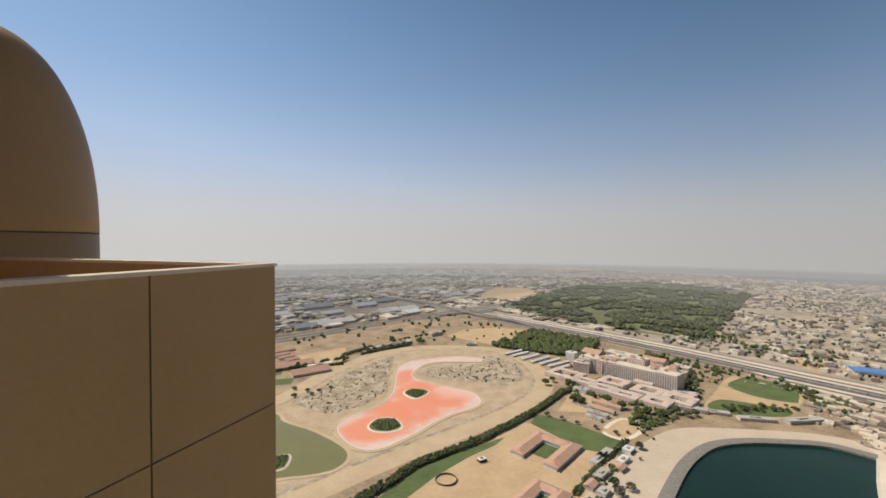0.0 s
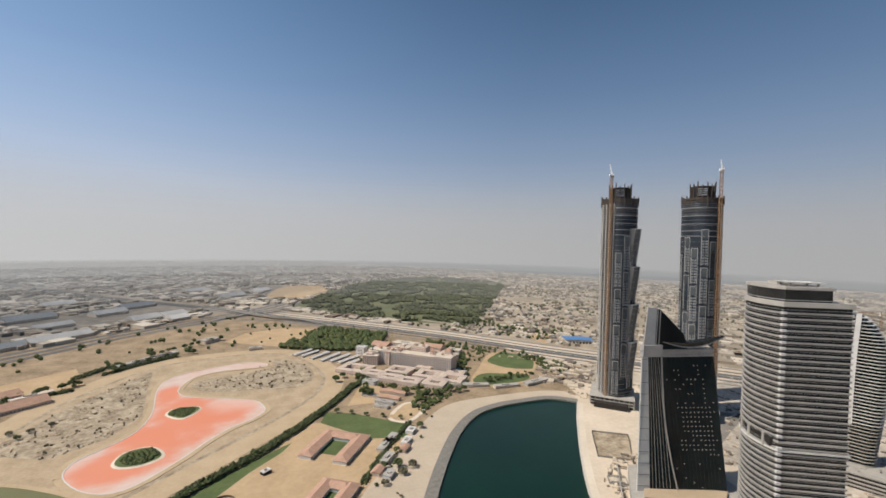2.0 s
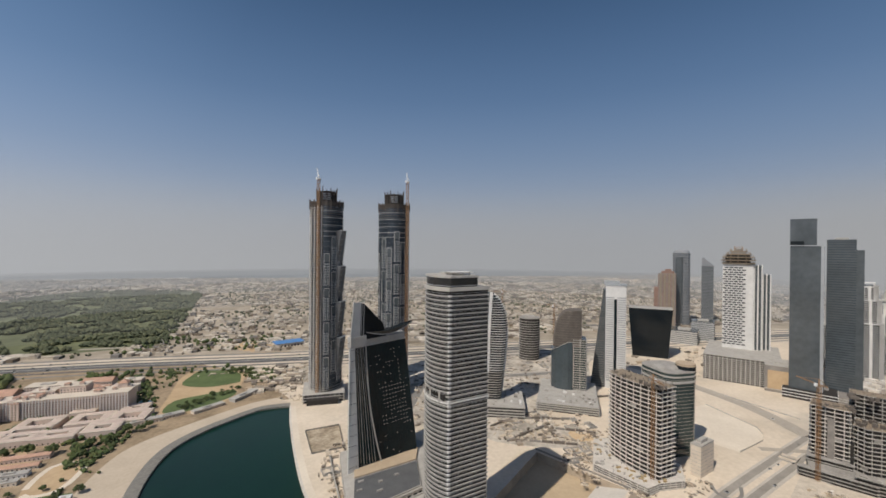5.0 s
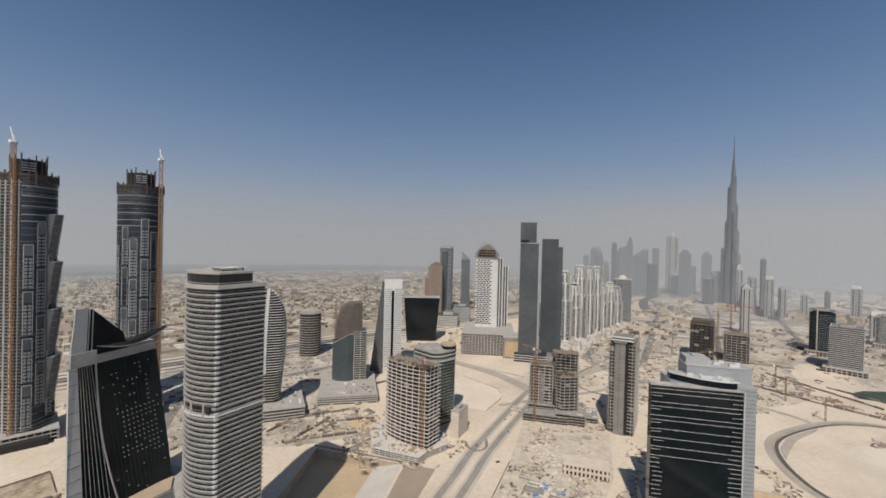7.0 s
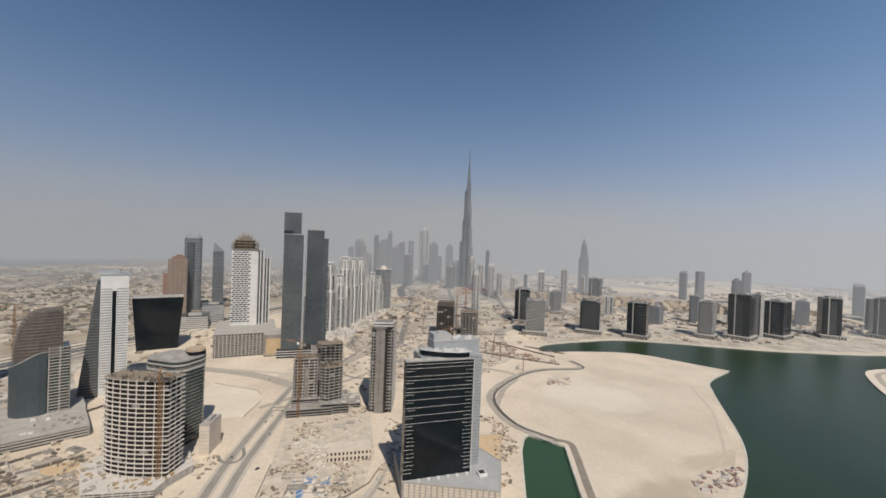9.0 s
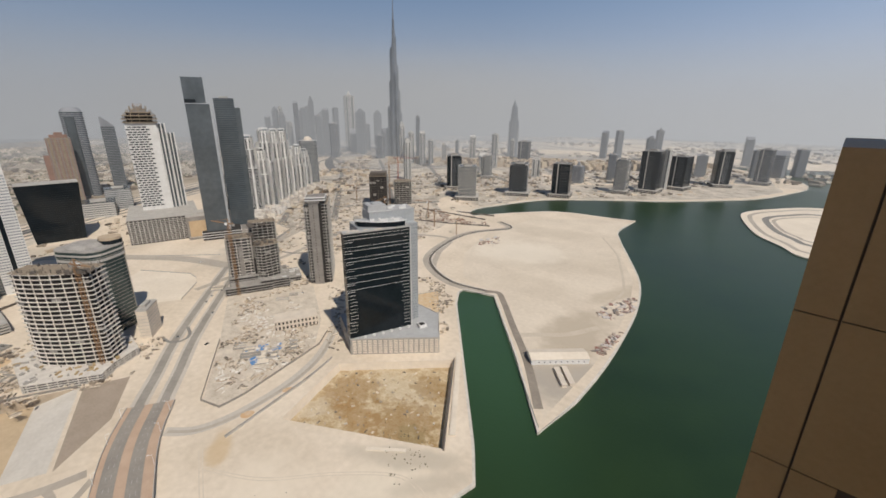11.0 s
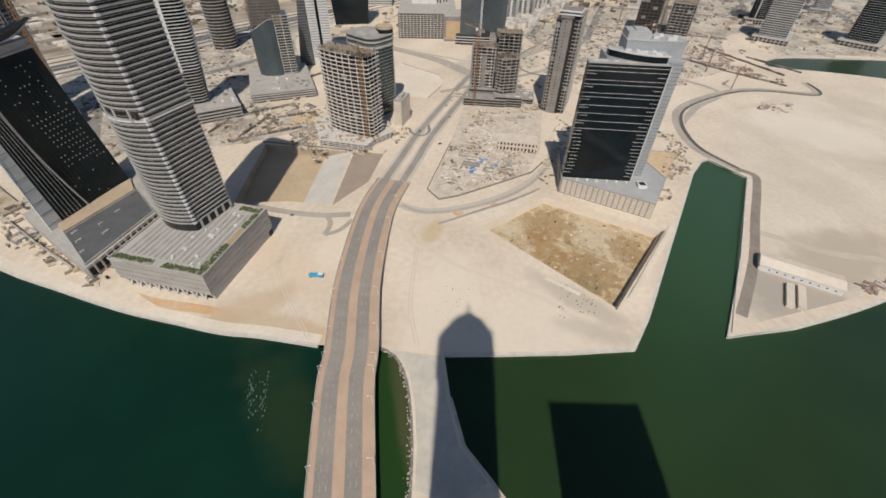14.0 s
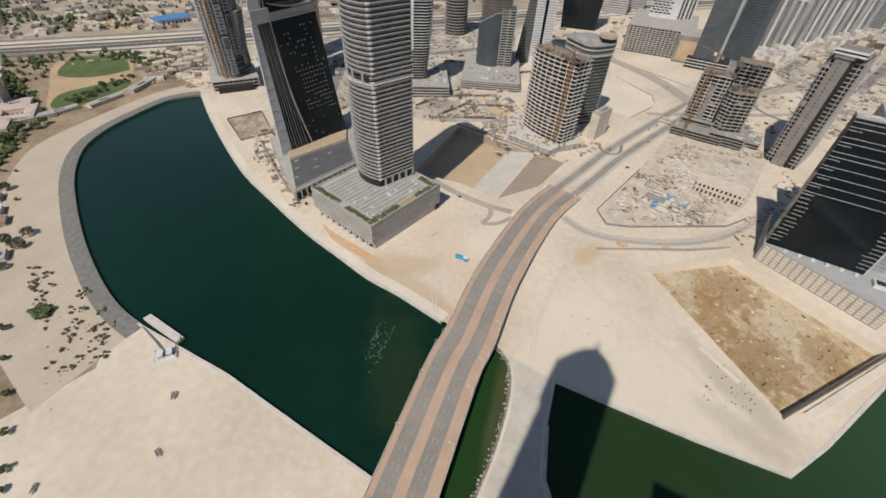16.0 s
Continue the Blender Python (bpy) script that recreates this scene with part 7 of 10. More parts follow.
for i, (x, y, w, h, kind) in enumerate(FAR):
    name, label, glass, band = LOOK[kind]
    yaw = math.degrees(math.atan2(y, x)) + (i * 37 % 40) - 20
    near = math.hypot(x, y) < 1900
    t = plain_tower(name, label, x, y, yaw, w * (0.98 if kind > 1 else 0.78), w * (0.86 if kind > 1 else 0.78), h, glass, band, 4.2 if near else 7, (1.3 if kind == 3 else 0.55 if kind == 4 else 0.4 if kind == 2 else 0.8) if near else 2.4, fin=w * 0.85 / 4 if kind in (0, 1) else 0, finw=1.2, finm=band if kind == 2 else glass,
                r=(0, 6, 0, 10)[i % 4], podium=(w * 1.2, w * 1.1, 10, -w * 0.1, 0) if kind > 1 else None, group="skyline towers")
    if kind < 2:
        e = w * 0.39
        if i % 4 == 0:
            part("setback", Mesh().prism(rect(e * 1.4, e * 1.4), h, h * 1.05).prism(rect(e * 0.8, e * 0.8), h * 1.05, h * 1.09), glass, t, "stepped roof block")
        elif i % 4 == 1:
            part("spire", Mesh().cyl(0, 0, e * 0.5, h, h + e * 0.9, 8, e * 0.1).cyl(0, 0, 0.8, h + e * 0.9, h * 1.12, 6, 0.3), glass, t, "pointed roof and mast")
        elif i % 4 == 2:
            part("sloped_top", Mesh().prism(rect(e * 1.9, e * 1.9), h, h + e * 0.8, rect(e * 0.5, e * 1.9, e * 0.6, 0)), glass, t, "sloping roof")
        for y in (-e * 0.55, e * 0.55):
            part("recess", Mesh().box(-e - 0.9, y - e * 0.12, 8, -e + 0.2, y + e * 0.12, h * 0.97), GREY_GLASS if kind else SILVER, t, "upright recess")
    if kind > 1:
        part("roof_plant", Mesh().box(-w * 0.22, -w * 0.16, h, w * 0.12, w * 0.2, h + 6.5), DARK_CONCRETE, t)
        e = w * 0.485
        part("roof_edge", Mesh().box(-e, -e * 0.88, h - 1.5, e, -e * 0.88 + 1.4, h + 1.8).box(-e, e * 0.88 - 1.4, h - 1.5, e, e * 0.88, h + 1.8).box(-e - 0.2, -e * 0.88, h - 1.5, -e + 1.2, e * 0.88, h + 1.8), STONE, t, "pale roof edge")
        part("podium_rim", Mesh().box(-w * 0.72, -w * 0.57, 8.9, w * 0.52, w * 0.57, 10.8).box(-w * 0.72, -w * 0.57, 4.2, w * 0.52, w * 0.57, 5.2), STONE if i % 3 else CONCRETE, t, "pale podium rims")
        part("podium_glazing", Mesh().box(-w * 0.708, -w * 0.557, 0.3, w * 0.508, w * 0.557, 8.9), VOID, t)
        for k in range(9):
            part("podium_pier", Mesh().box(-w * 0.72, -w * 0.57 + w * 1.14 * k / 9, 0, -w * 0.7, -w * 0.57 + w * 1.14 * k / 9 + 1.6, 8.9), STONE, t)
        if kind == 2:
            bays = Mesh()
            z = 16.0
            while z < h - 8:
                bays.box(-w * 0.50, -w * 0.4 + w * 0.12 * (i % 3), z, -w * 0.46, w * (0.02 + 0.09 * (i % 4)), z + 0.5)
                z += 4.2 if i % 2 else 8.4
            part("banding", bays, STEEL, t, "thin grey balcony edges")
            part("light_strip", Mesh().box(-w * 0.505, w * 0.14, 12, -w * 0.47, w * 0.19, h + 5), STONE, t, "pale upright strip")

# ---- the tower that carries the viewpoint ----
def home_tower():
    t = thing("viewing_tower", "beige stone-clad tower with a domed top and a rooftop terrace", "tower", 0, 0, 0, 0)
    f = Vector((0.345, 0.938))
    r = Vector((-0.938, 0.345))
    a = Vector((-2.7, 6.72))
    top = 249.65

    def pt(u, v):
        q = a - f * u + r * v
        return (q.x, q.y)
    # faces of the shaft, kept behind the terrace
    part("shaft", Mesh().prism([pt(0.3, 0.3), pt(0.3, 36), pt(37, 36), pt(37, 0.3)], 0, 246.2), CLAD, t, "beige clad tower shaft")
    part("terrace_floor", Mesh().prism([pt(0.4, 0.4), pt(0.4, 35), pt(36.6, 35), pt(36.6, 0.4)], 246.2, 248.3), PALE_CONCRETE, t)

    def wall(u0, v0, u1, v1, z0, z1, thick, name="parapet"):
        p, q = Vector(pt(u0, v0)), Vector(pt(u1, v1))
        d = (q - p).normalized()
        n = Vector((-d.y, d.x)) * thick
        return Mesh().prism([tuple(p), tuple(q), tuple(q + n), tuple(p + n)], z0, z1)
    # front parapet in panels with open joints, and its coping
    edge = 0.0
    for width in (2.02, 3.1, 3.1, 3.1):
        for z0, z1 in ((top - 2.25, top - 0.05), (top - 4.5, top - 2.27), (top - 6.8, top - 4.52)):
            part("cladding_panel", wall(edge + width - 0.012, 0.0, edge + 0.012, 0.0, z0, z1, 0.28), CLAD, t)
        edge += width
    part("joint_backing", wall(11.3, 0.03, 0.02, 0.03, top - 6.8, top - 0.06, 0.2), JOINT, t)
    part("coping", wall(11.3, -0.02, -0.02, -0.02, top - 0.05, top, 0.31), COPING, t, "pale stone coping")
    for k in range(4):
        part("cladding_panel", wall(0.0, 0.3 + 2.6 * k, 0.0, 2.88 + 2.6 * k, top - 4.5, top - 0.05, 0.28), CLAD, t)
    part("coping", wall(-0.02, 0.34, -0.02, 11, top - 0.05, top, 0.31), COPING, t, "pale stone coping")
    part("inner_floor", Mesh().prism([pt(0.3, 0.3), pt(0.3, 11), pt(11, 11), pt(11, 0.3)], 248.3, 248.36), CLAD, t)
    # projecting bay on the other side of the viewpoint
    bay = t
    for z0, z1 in ((top - 2.05, top), (top - 4.36, top - 2.07), (top - 9.0, top - 4.38)):
        part("bay_panel", Mesh().box(-0.42, -9.5, z0, 0.02, -6.7, z1), CLAD, bay)
        part("bay_panel", Mesh().box(-0.94 if z1 < top - 4.3 else -7.0, -9.5, z0, -0.45, -6.7, z1), CLAD, bay)
    part("bay_backing", Mesh().box(-6.9, -9.4, top - 9, -0.02, -6.75, top - 0.1), JOINT, bay)
    part("bay_shaft", Mesh().box(-12, -14, 0, 0, -6.78, top - 9.02), CLAD, bay)
    # niche filled in near-black to paint its shade
    part("bay_niche", Mesh().box(-7.0, -9.5, top - 9, -1.2, -7.4, top - 4.4), VOID, bay, "near-black filling for the shade of a niche")
    # small corner turret with a tall dome
    cx, cy = -11.9, 10.7
    prof = [(2.40, -40.0), (2.40, 0.18), (2.38, 0.2), (2.38, 0.24), (2.40, 0.26)] + [(2.40 * math.cos(g) ** 0.88, 0.26 + 5.35 * math.sin(g) ** 0.95) for g in (math.pi / 2 * i / 20 for i in range(1, 20))] + [(0.02, 5.62)]
    m = bmesh.new()
    rings = []
    for rr, h in prof:
        rings.append([m.verts.new((cx + rr * math.cos(2 * math.pi * i / 48), cy + rr * math.sin(2 * math.pi * i / 48), 250 + h)) for i in range(48)])
    for p, q in zip(rings, rings[1:]):
        for i in range(48):
            m.faces.new((p[i], p[(i + 1) % 48], q[(i + 1) % 48], q[i]))
    for face in m.faces:
        face.smooth = True
    me = bpy.data.meshes.new("turret")
    m.to_mesh(me)
    m.free()
    me.materials.append(CLAD)
    put("turret", me, t, label="rounded corner turret with a tall dome")
    g = Mesh()
    for h, rr in ((0.22, 2.385), (4.86, 1.10)):
        for i in range(48):
            p, q = 2 * math.pi * i / 48, 2 * math.pi * (i + 1) / 48
            g.beam((cx + rr * math.cos(p), cy + rr * math.sin(p), 250 + h), (cx + rr * math.cos(q), cy + rr * math.sin(q), 250 + h), 0.035)
    part("turret_joint", g, JOINT, t, "dark panel joint")
    # main dome
    dx, dy = -17, -8
    drum = Mesh().cyl(dx, dy, 14.5, 248.3, 258, 32)
    part("drum", drum, CLAD, t)
    dome = Mesh()
    pr = [(15.8, 258), (14.4, 261), (12.2, 264.5), (9.6, 268), (7.0, 271.5), (4.6, 275), (2.6, 278.5), (1.4, 281.5), (0.8, 284)]
    for (r0, h0), (r1, h1) in zip(pr, pr[1:]):
        dome.cyl(dx, dy, r0, h0, h1, 32, max(r1, 0.3))
    part("dome", dome, CLAD, t)
    part("finial", Mesh().cyl(dx, dy, 0.8, 283, 289, 10, 0.5).cyl(dx, dy, 1.3, 289, 291, 10, 0.3), COPING, t)
    for u, v in ((34.5, 2.5), (34.5, 33), (2.5, 33)):
        x, y = pt(u, v)
        part("corner_pier", Mesh().cyl(x, y, 2.4, 246, 252.5, 20).cyl(x, y, 2.4, 252.5, 256, 20, 0.4), CLAD, t)
    m = Mesh()
    for k in range(58):
        z = 6 + k * 4.1
        m.prism(grown([pt(0.3, 0.3), pt(0.3, 36), pt(37, 36), pt(37, 0.3)][::-1], -0.1)[::-1], z, z + 0.1)
    return t


home_tower()
plain_tower("neighbour_tower", "flat-roofed beige tower block next door", -45, -86, 75, 58, 46, 168, CLAD, PALE_CONCRETE, 4, 1.0, grow=0.2)

# ---- trees ----
def make_tree(seed, h, spread, n, leaf, label):
    rng = random.Random(seed)
    t = thing("tree", label, "tree", group="trees")
    m = Mesh().cyl(0, 0, h * 0.035, 0, h * 0.5, 7, h * 0.02)
    for i in range(5):
        a = rng.uniform(0, 6.28)
        m.beam((0, 0, h * rng.uniform(0.25, 0.45)), (spread * 0.6 * math.cos(a), spread * 0.6 * math.sin(a), h * rng.uniform(0.55, 0.8)), h * 0.018)
    part("trunk", m, BARK, t)
    m = Mesh()
    for i in range(n):
        a, q = rng.uniform(0, 6.28), spread * math.sqrt(rng.random())
        z = h * (0.42 + 0.5 * rng.random() * (1 - 0.5 * (q / spread) ** 2))
        m.clump(q * math.cos(a), q * math.sin(a), z, spread * rng.uniform(0.16, 0.3), rng)
    part("crown", m, leaf, t)
    return t


TREES = [make_tree(1, 9, 4.4, 70, LEAF, "leafy green tree on sandy ground"), make_tree(2, 7, 3.6, 60, LEAF, "leafy green tree on sandy ground"),
         make_tree(3, 11, 5.2, 80, LEAF, "tall leafy green tree"), make_tree(4, 5, 3.4, 50, DRY_LEAF, "dusty low desert tree")]
placed = set()
rng = random.Random(77)


def tree(x, y, kind, s=1.0):
    ob = TREES[kind]
    if kind in placed:
        ob = copy_thing(ob, pose(x, y, 0, 0, 0, rng.uniform(0, 360)))
    else:
        placed.add(kind)
        ob.matrix_world = pose(x, y, 0, 0, 0, rng.uniform(0, 360))
    ob.scale = (s, s, s * rng.uniform(0.85, 1.15))


BELT = smooth([(-92, 383), (-74, 404), (-50, 432), (-28, 462), (11, 492), (40, 512), (70, 541), (99, 568), (150, 624), (199, 684), (225, 706), (240, 732)], 6)
for p in BELT[::3]:
    tree(p[0] + rng.uniform(-4, 4), p[1] + rng.uniform(-4, 4), rng.choice((0, 1, 0)), rng.uniform(0.6, 0.95))
for x, y, k, s in ((205, 640, 2, 1.6), (212, 632, 2, 1.3), (275, 575, 2, 1.2), (285, 592, 2, 1.3), (298, 600, 0, 1.3), (310, 588, 2, 1.2), (268, 618, 0, 1.4), (255, 640, 2, 1.2), (240, 660, 0, 1.2), (340, 600, 2, 1.2), (350, 590, 0, 1.2), (362, 592, 0, 1.1),
                   (225, 535, 1, 0.9), (205, 552, 1, 0.9), (185, 566, 1, 0.9), (168, 580, 1, 0.9), (150, 592, 1, 1.0), (238, 498, 0, 1.0), (175, 420, 0, 1.2), (190, 415, 3, 1.4), (186, 452, 1, 1.0), (160, 425, 1, 1.1),
                   (180, 722, 2, 1.2), (196, 738, 0, 1.1), (220, 720, 2, 1.2), (232, 700, 0, 1.1), (400, 720, 0, 1.2), (420, 745, 2, 1.2), (436, 770, 0, 1.2), (450, 790, 2, 1.2), (415, 700, 1, 1.0), (385, 690, 1, 1.2),
                   (580, 700, 0, 1.2), (592, 690, 2, 1.1), (600, 672, 0, 1.2), (588, 662, 1, 1.1), (575, 640, 1, 1.0), (-250, 700, 3, 1.2), (-225, 690, 3, 1.1), (-212, 672, 1, 1.0), (-205, 690, 3, 1.2), (-238, 665, 3, 1.3), (-190, 705, 3, 1.0),
                   (175, 406, 3, 1.5), (151, 395, 3, 1.2), (104, 336, 1, 0.8), (66, 286, 1, 0.7), (47, 263, 1, 0.7), (31, 244, 1, 0.7), (22, 236, 1, 0.6), (85, 312, 1, 0.6)):
    tree(x, y, k, s)
for i in range(34):
    a = rng.uniform(0, 6.28)
    tree(470 + rng.uniform(-55, 60), 618 + rng.uniform(-14, 10), rng.choice((0, 1, 1)), rng.uniform(0.6, 0.9))
for line in ([(-300, 810), (-250, 850), (-200, 868)], [(-170, 930), (-110, 990), (-40, 1020)], [(-120, 1020), (-60, 1080), (10, 1120)]):
    for p in smooth(line, 6):
        tree(p[0] + rng.uniform(-8, 8), p[1] + rng.uniform(-8, 8), rng.choice((0, 2, 0)), rng.uniform(0.8, 1.2))


def leafage(name, label, count, where, material, r0, r1, seed, flat=0.75):
    """Many lumps of leaves at the places that where() gives."""
    rng = random.Random(seed)
    m = Mesh()
    for i in range(count):
        p = where(rng)
        if p:
            r = rng.uniform(r0, r1)
            m.clump(p[0], p[1], r * flat, r, rng)
    return tagged(new(name, m.data(name, material)), label, "trees", kind="stuff")


def within(poly, spread=None):
    x0, x1, y0, y1 = min(p[0] for p in poly), max(p[0] for p in poly), min(p[1] for p in poly), max(p[1] for p in poly)

    def pick(rng):
        x, y = rng.uniform(x0, x1), rng.uniform(y0, y1)
        if not inside(x, y, poly):
            return None
        if spread and noise.noise(Vector((x / spread, y / spread, 3.1))) < (-0.06 if spread == 70 else 0.05):
            return None
        return x, y
    return pick


def hedge(label, line, wide, high, dense, seed, material):
    """A thick clipped belt of leaves along a line."""
    rng = random.Random(seed)
    m = Mesh()
    for p, q in zip(line, line[1:]):
        p, q = Vector(p[:2]), Vector(q[:2])
        side = Vector((p.y - q.y, q.x - p.x)).normalized()
        for k in range(max(1, int((q - p).length * dense))):
            c = p.lerp(q, rng.random()) + side * rng.uniform(-wide, wide)
            r = rng.uniform(1.1, 2.4)
            m.clump(c.x, c.y, rng.uniform(0.6, high), r, rng)
    return tagged(new("hedge", m.data("hedge", material)), label, "hedge", kind="stuff")


HEDGE_LEAF = mat("dark_hedge_leaves", (0.075, 0.092, 0.034), (0.038, 0.05, 0.018), 0.3, 0.9, island=((1, 1, 1), (0.7, 0.75, 0.7), (1.3, 1.25, 1.0)))
hedge("long dense dark green hedge beside the riding track", BELT, 5.5, 4.2, 5.0, 131, HEDGE_LEAF)
hedge("dark green hedge on dry ground", smooth([(-330, 790), (-290, 812), (-245, 828), (-201, 845)], 5), 4, 3.5, 3.0, 132, HEDGE_LEAF)
hedge("row of dark bushes beside a pale wall", smooth([(-180, 915), (-140, 952), (-78, 1000)], 5), 3.5, 3.5, 2.6, 133, HEDGE_LEAF)
hedge("dark bushes between paddocks", smooth([(-215, 905), (-190, 950), (-165, 985)], 5), 7, 4, 3.0, 134, HEDGE_LEAF)
hedge("dark bushes along the yards by the lake", smooth([(130, 405), (150, 430), (175, 460), (205, 492), (232, 520)], 5), 3, 3, 1.6, 135, HEDGE_LEAF)
leafage("park_trees", "dense dusty green trees of a large park", 26000, within(PARK, 70), PARK_LEAF, 3.5, 7.5, 31)
leafage("woodland", "dense dark green trees beside the highway", 1500, within([(108, 1000), (190, 1080), (249, 1165), (391, 1035), (300, 880), (178, 950)]), LEAF, 4, 8, 32)
leafage("park_edge_trees", "row of dusty green trees along the park", 700, within([(675, 1040), (640, 1090), (1330, 1950), (1417, 1909), (982, 1398)]), PARK_LEAF, 4, 8, 33)
leafage("verge_trees", "scattered dusty trees beside the highways", 420, within([(-420, 1000), (-260, 1180), (20, 1420), (120, 1330), (300, 1120), (180, 1000), (0, 1040), (-200, 960)], 60), LEAF, 3, 6, 34)
leafage("verge_trees", "scattered trees beside the highway", 260, within([(300, 860), (470, 930), (620, 720), (560, 790), (430, 800)]), LEAF, 3, 6, 35)
leafage("verge_trees", "dusty trees beyond the highway", 420, within([(560, 1060), (760, 790), (900, 860), (720, 1100)], 50), LEAF, 3, 6.5, 36)
leafage("islet_shrubs", "dark shrubs on the islets", 320, within([(-95, 562), (-88, 578), (-68, 580), (-58, 558), (-70, 545), (-88, 548)]), LEAF, 1.2, 2.6, 37)
leafage("islet_shrubs", "dark shrubs on the islets", 260, within([(-60, 680), (-54, 697), (-32, 694), (-28, 683), (-43, 662)]), LEAF, 1.2, 2.4, 38)
leafage("islet_shrubs", "dark shrubs on the islets", 160, within([(-200, 475), (-180, 480), (-176, 458), (-190, 451), (-208, 461)]), LEAF, 1.2, 2.4, 39)
leafage("desert_shrubs", "small dry shrubs on sand", 260, within([(-235, 640), (-180, 790), (-105, 915), (-100, 800), (-92, 690), (-120, 630), (-165, 600)], 14), DRY_LEAF, 0.8, 2.2, 40)
leafage("desert_shrubs", "small dry shrubs on sand", 300, within([(-40, 790), (60, 735), (110, 720), (150, 760), (150, 850), (100, 905), (30, 830)], 14), DRY_LEAF, 0.8, 2.4, 41)
leafage("verge_trees", "trees between low buildings by the lake", 380, within([(130, 380), (200, 440), (250, 500), (300, 560), (260, 560), (180, 470), (120, 400)], 16), LEAF, 1.5, 3.6, 48)
leafage("verge_trees", "trees round the sports ground", 420, within([(380, 600), (400, 720), (470, 800), (570, 800), (610, 680), (560, 590), (585, 700), (545, 780), (450, 705), (390, 630)]), LEAF, 2, 4.2, 49)
leafage("verge_trees", "scattered trees along the highway verge", 500, within([(150, 1120), (320, 960), (520, 800), (600, 700), (640, 740), (500, 930), (300, 1150)], 24), LEAF, 2, 4.5, 50)
leafage("desert_shrubs", "small dry shrubs on the sandy bank", 900, within([(132, 310), (156, 324), (132, 271), (115, 248), (93, 252), (83, 280), (96, 283)], 9), DRY_LEAF, 0.5, 1.5, 42)
leafage("desert_shrubs", "small dry shrubs round a large bush", 620, within([(157, 379), (164, 362), (141, 331), (103, 302), (108, 320)], 8), DRY_LEAF, 0.5, 1.6, 53)
leafage("large_bush", "large dusty green bush on the sandy bank", 110, within([(117, 322), (121, 332), (128, 330), (127, 320), (121, 317)]), LEAF, 1.2, 2.6, 54, 1.0)
leafage("dry_weeds", "small tufts of dry weeds on the sand plot", 240, within([(178, -138), (222, -168), (206, -192), (160, -172)], 7), DRY_LEAF, 0.25, 0.7, 51)
leafage("dry_weeds", "small tufts of dry weeds on the sand plot", 120, within([(190, -60), (230, -90), (250, -70), (210, -40)], 7), DRY_LEAF, 0.2, 0.5, 52)
leafage("hotel_garden_trees", "garden trees round the hotel", 900, within([(190, 700), (270, 860), (450, 790), (420, 690), (330, 590), (250, 640)], 30), LEAF, 2, 4.5, 43)
leafage("hotel_garden_trees", "dark trees between the hotel and the highway", 500, within([(430, 700), (470, 760), (440, 840), (360, 900), (330, 880), (420, 790)]), LEAF, 2.5, 5, 44)
leafage("verge_trees", "dusty trees along the lake side yards", 260, within([(590, 650), (560, 600), (600, 590), (640, 660), (600, 740)], 20), LEAF, 2, 4.5, 45)
leafage("verge_trees", "trees along the riding ground", 240, within([(250, 560), (275, 545), (345, 590), (330, 620), (290, 620)]), LEAF, 2, 4, 46)

def heaps(label, poly, count, seed, spread, material, r0=0.6, r1=2.4):
    """Low spoil heaps and broken stone lying in patches."""
    rng = random.Random(seed)
    pick, m = within(poly, spread), Mesh()
    for i in range(count):
        p = pick(rng)
        if p:
            r = rng.uniform(r0, r1)
            m.clump(p[0], p[1], r * 0.1, r, rng)
    return tagged(new("spoil_heaps", m.data("spoil_heaps", material)), label, "earth", kind="stuff")


SPOIL = mat("pale_spoil", (0.62, 0.53, 0.41), (0.48, 0.40, 0.30), 0.2, 0.95, spec=0.2, island=((1, 1, 1), (0.6, 0.55, 0.5), (1.15, 1.15, 1.12), (0.8, 0.7, 0.6)))
heaps("pale and brown spoil heaps inside the riding track", [(-235, 640), (-180, 790), (-105, 915), (-100, 800), (-92, 690), (-120, 630), (-165, 600)], 1100, 141, 22, SPOIL)
heaps("pale and brown spoil heaps inside the riding track", [(-40, 790), (60, 735), (110, 720), (150, 760), (150, 850), (100, 905), (30, 830)], 800, 142, 18, SPOIL)
heaps("small stones on the sandy bank", [(155, 360), (140, 330), (125, 290), (118, 262), (95, 262), (62, 250), (100, 300), (130, 350)], 400, 143, 12, SPOIL, 0.3, 0.9)

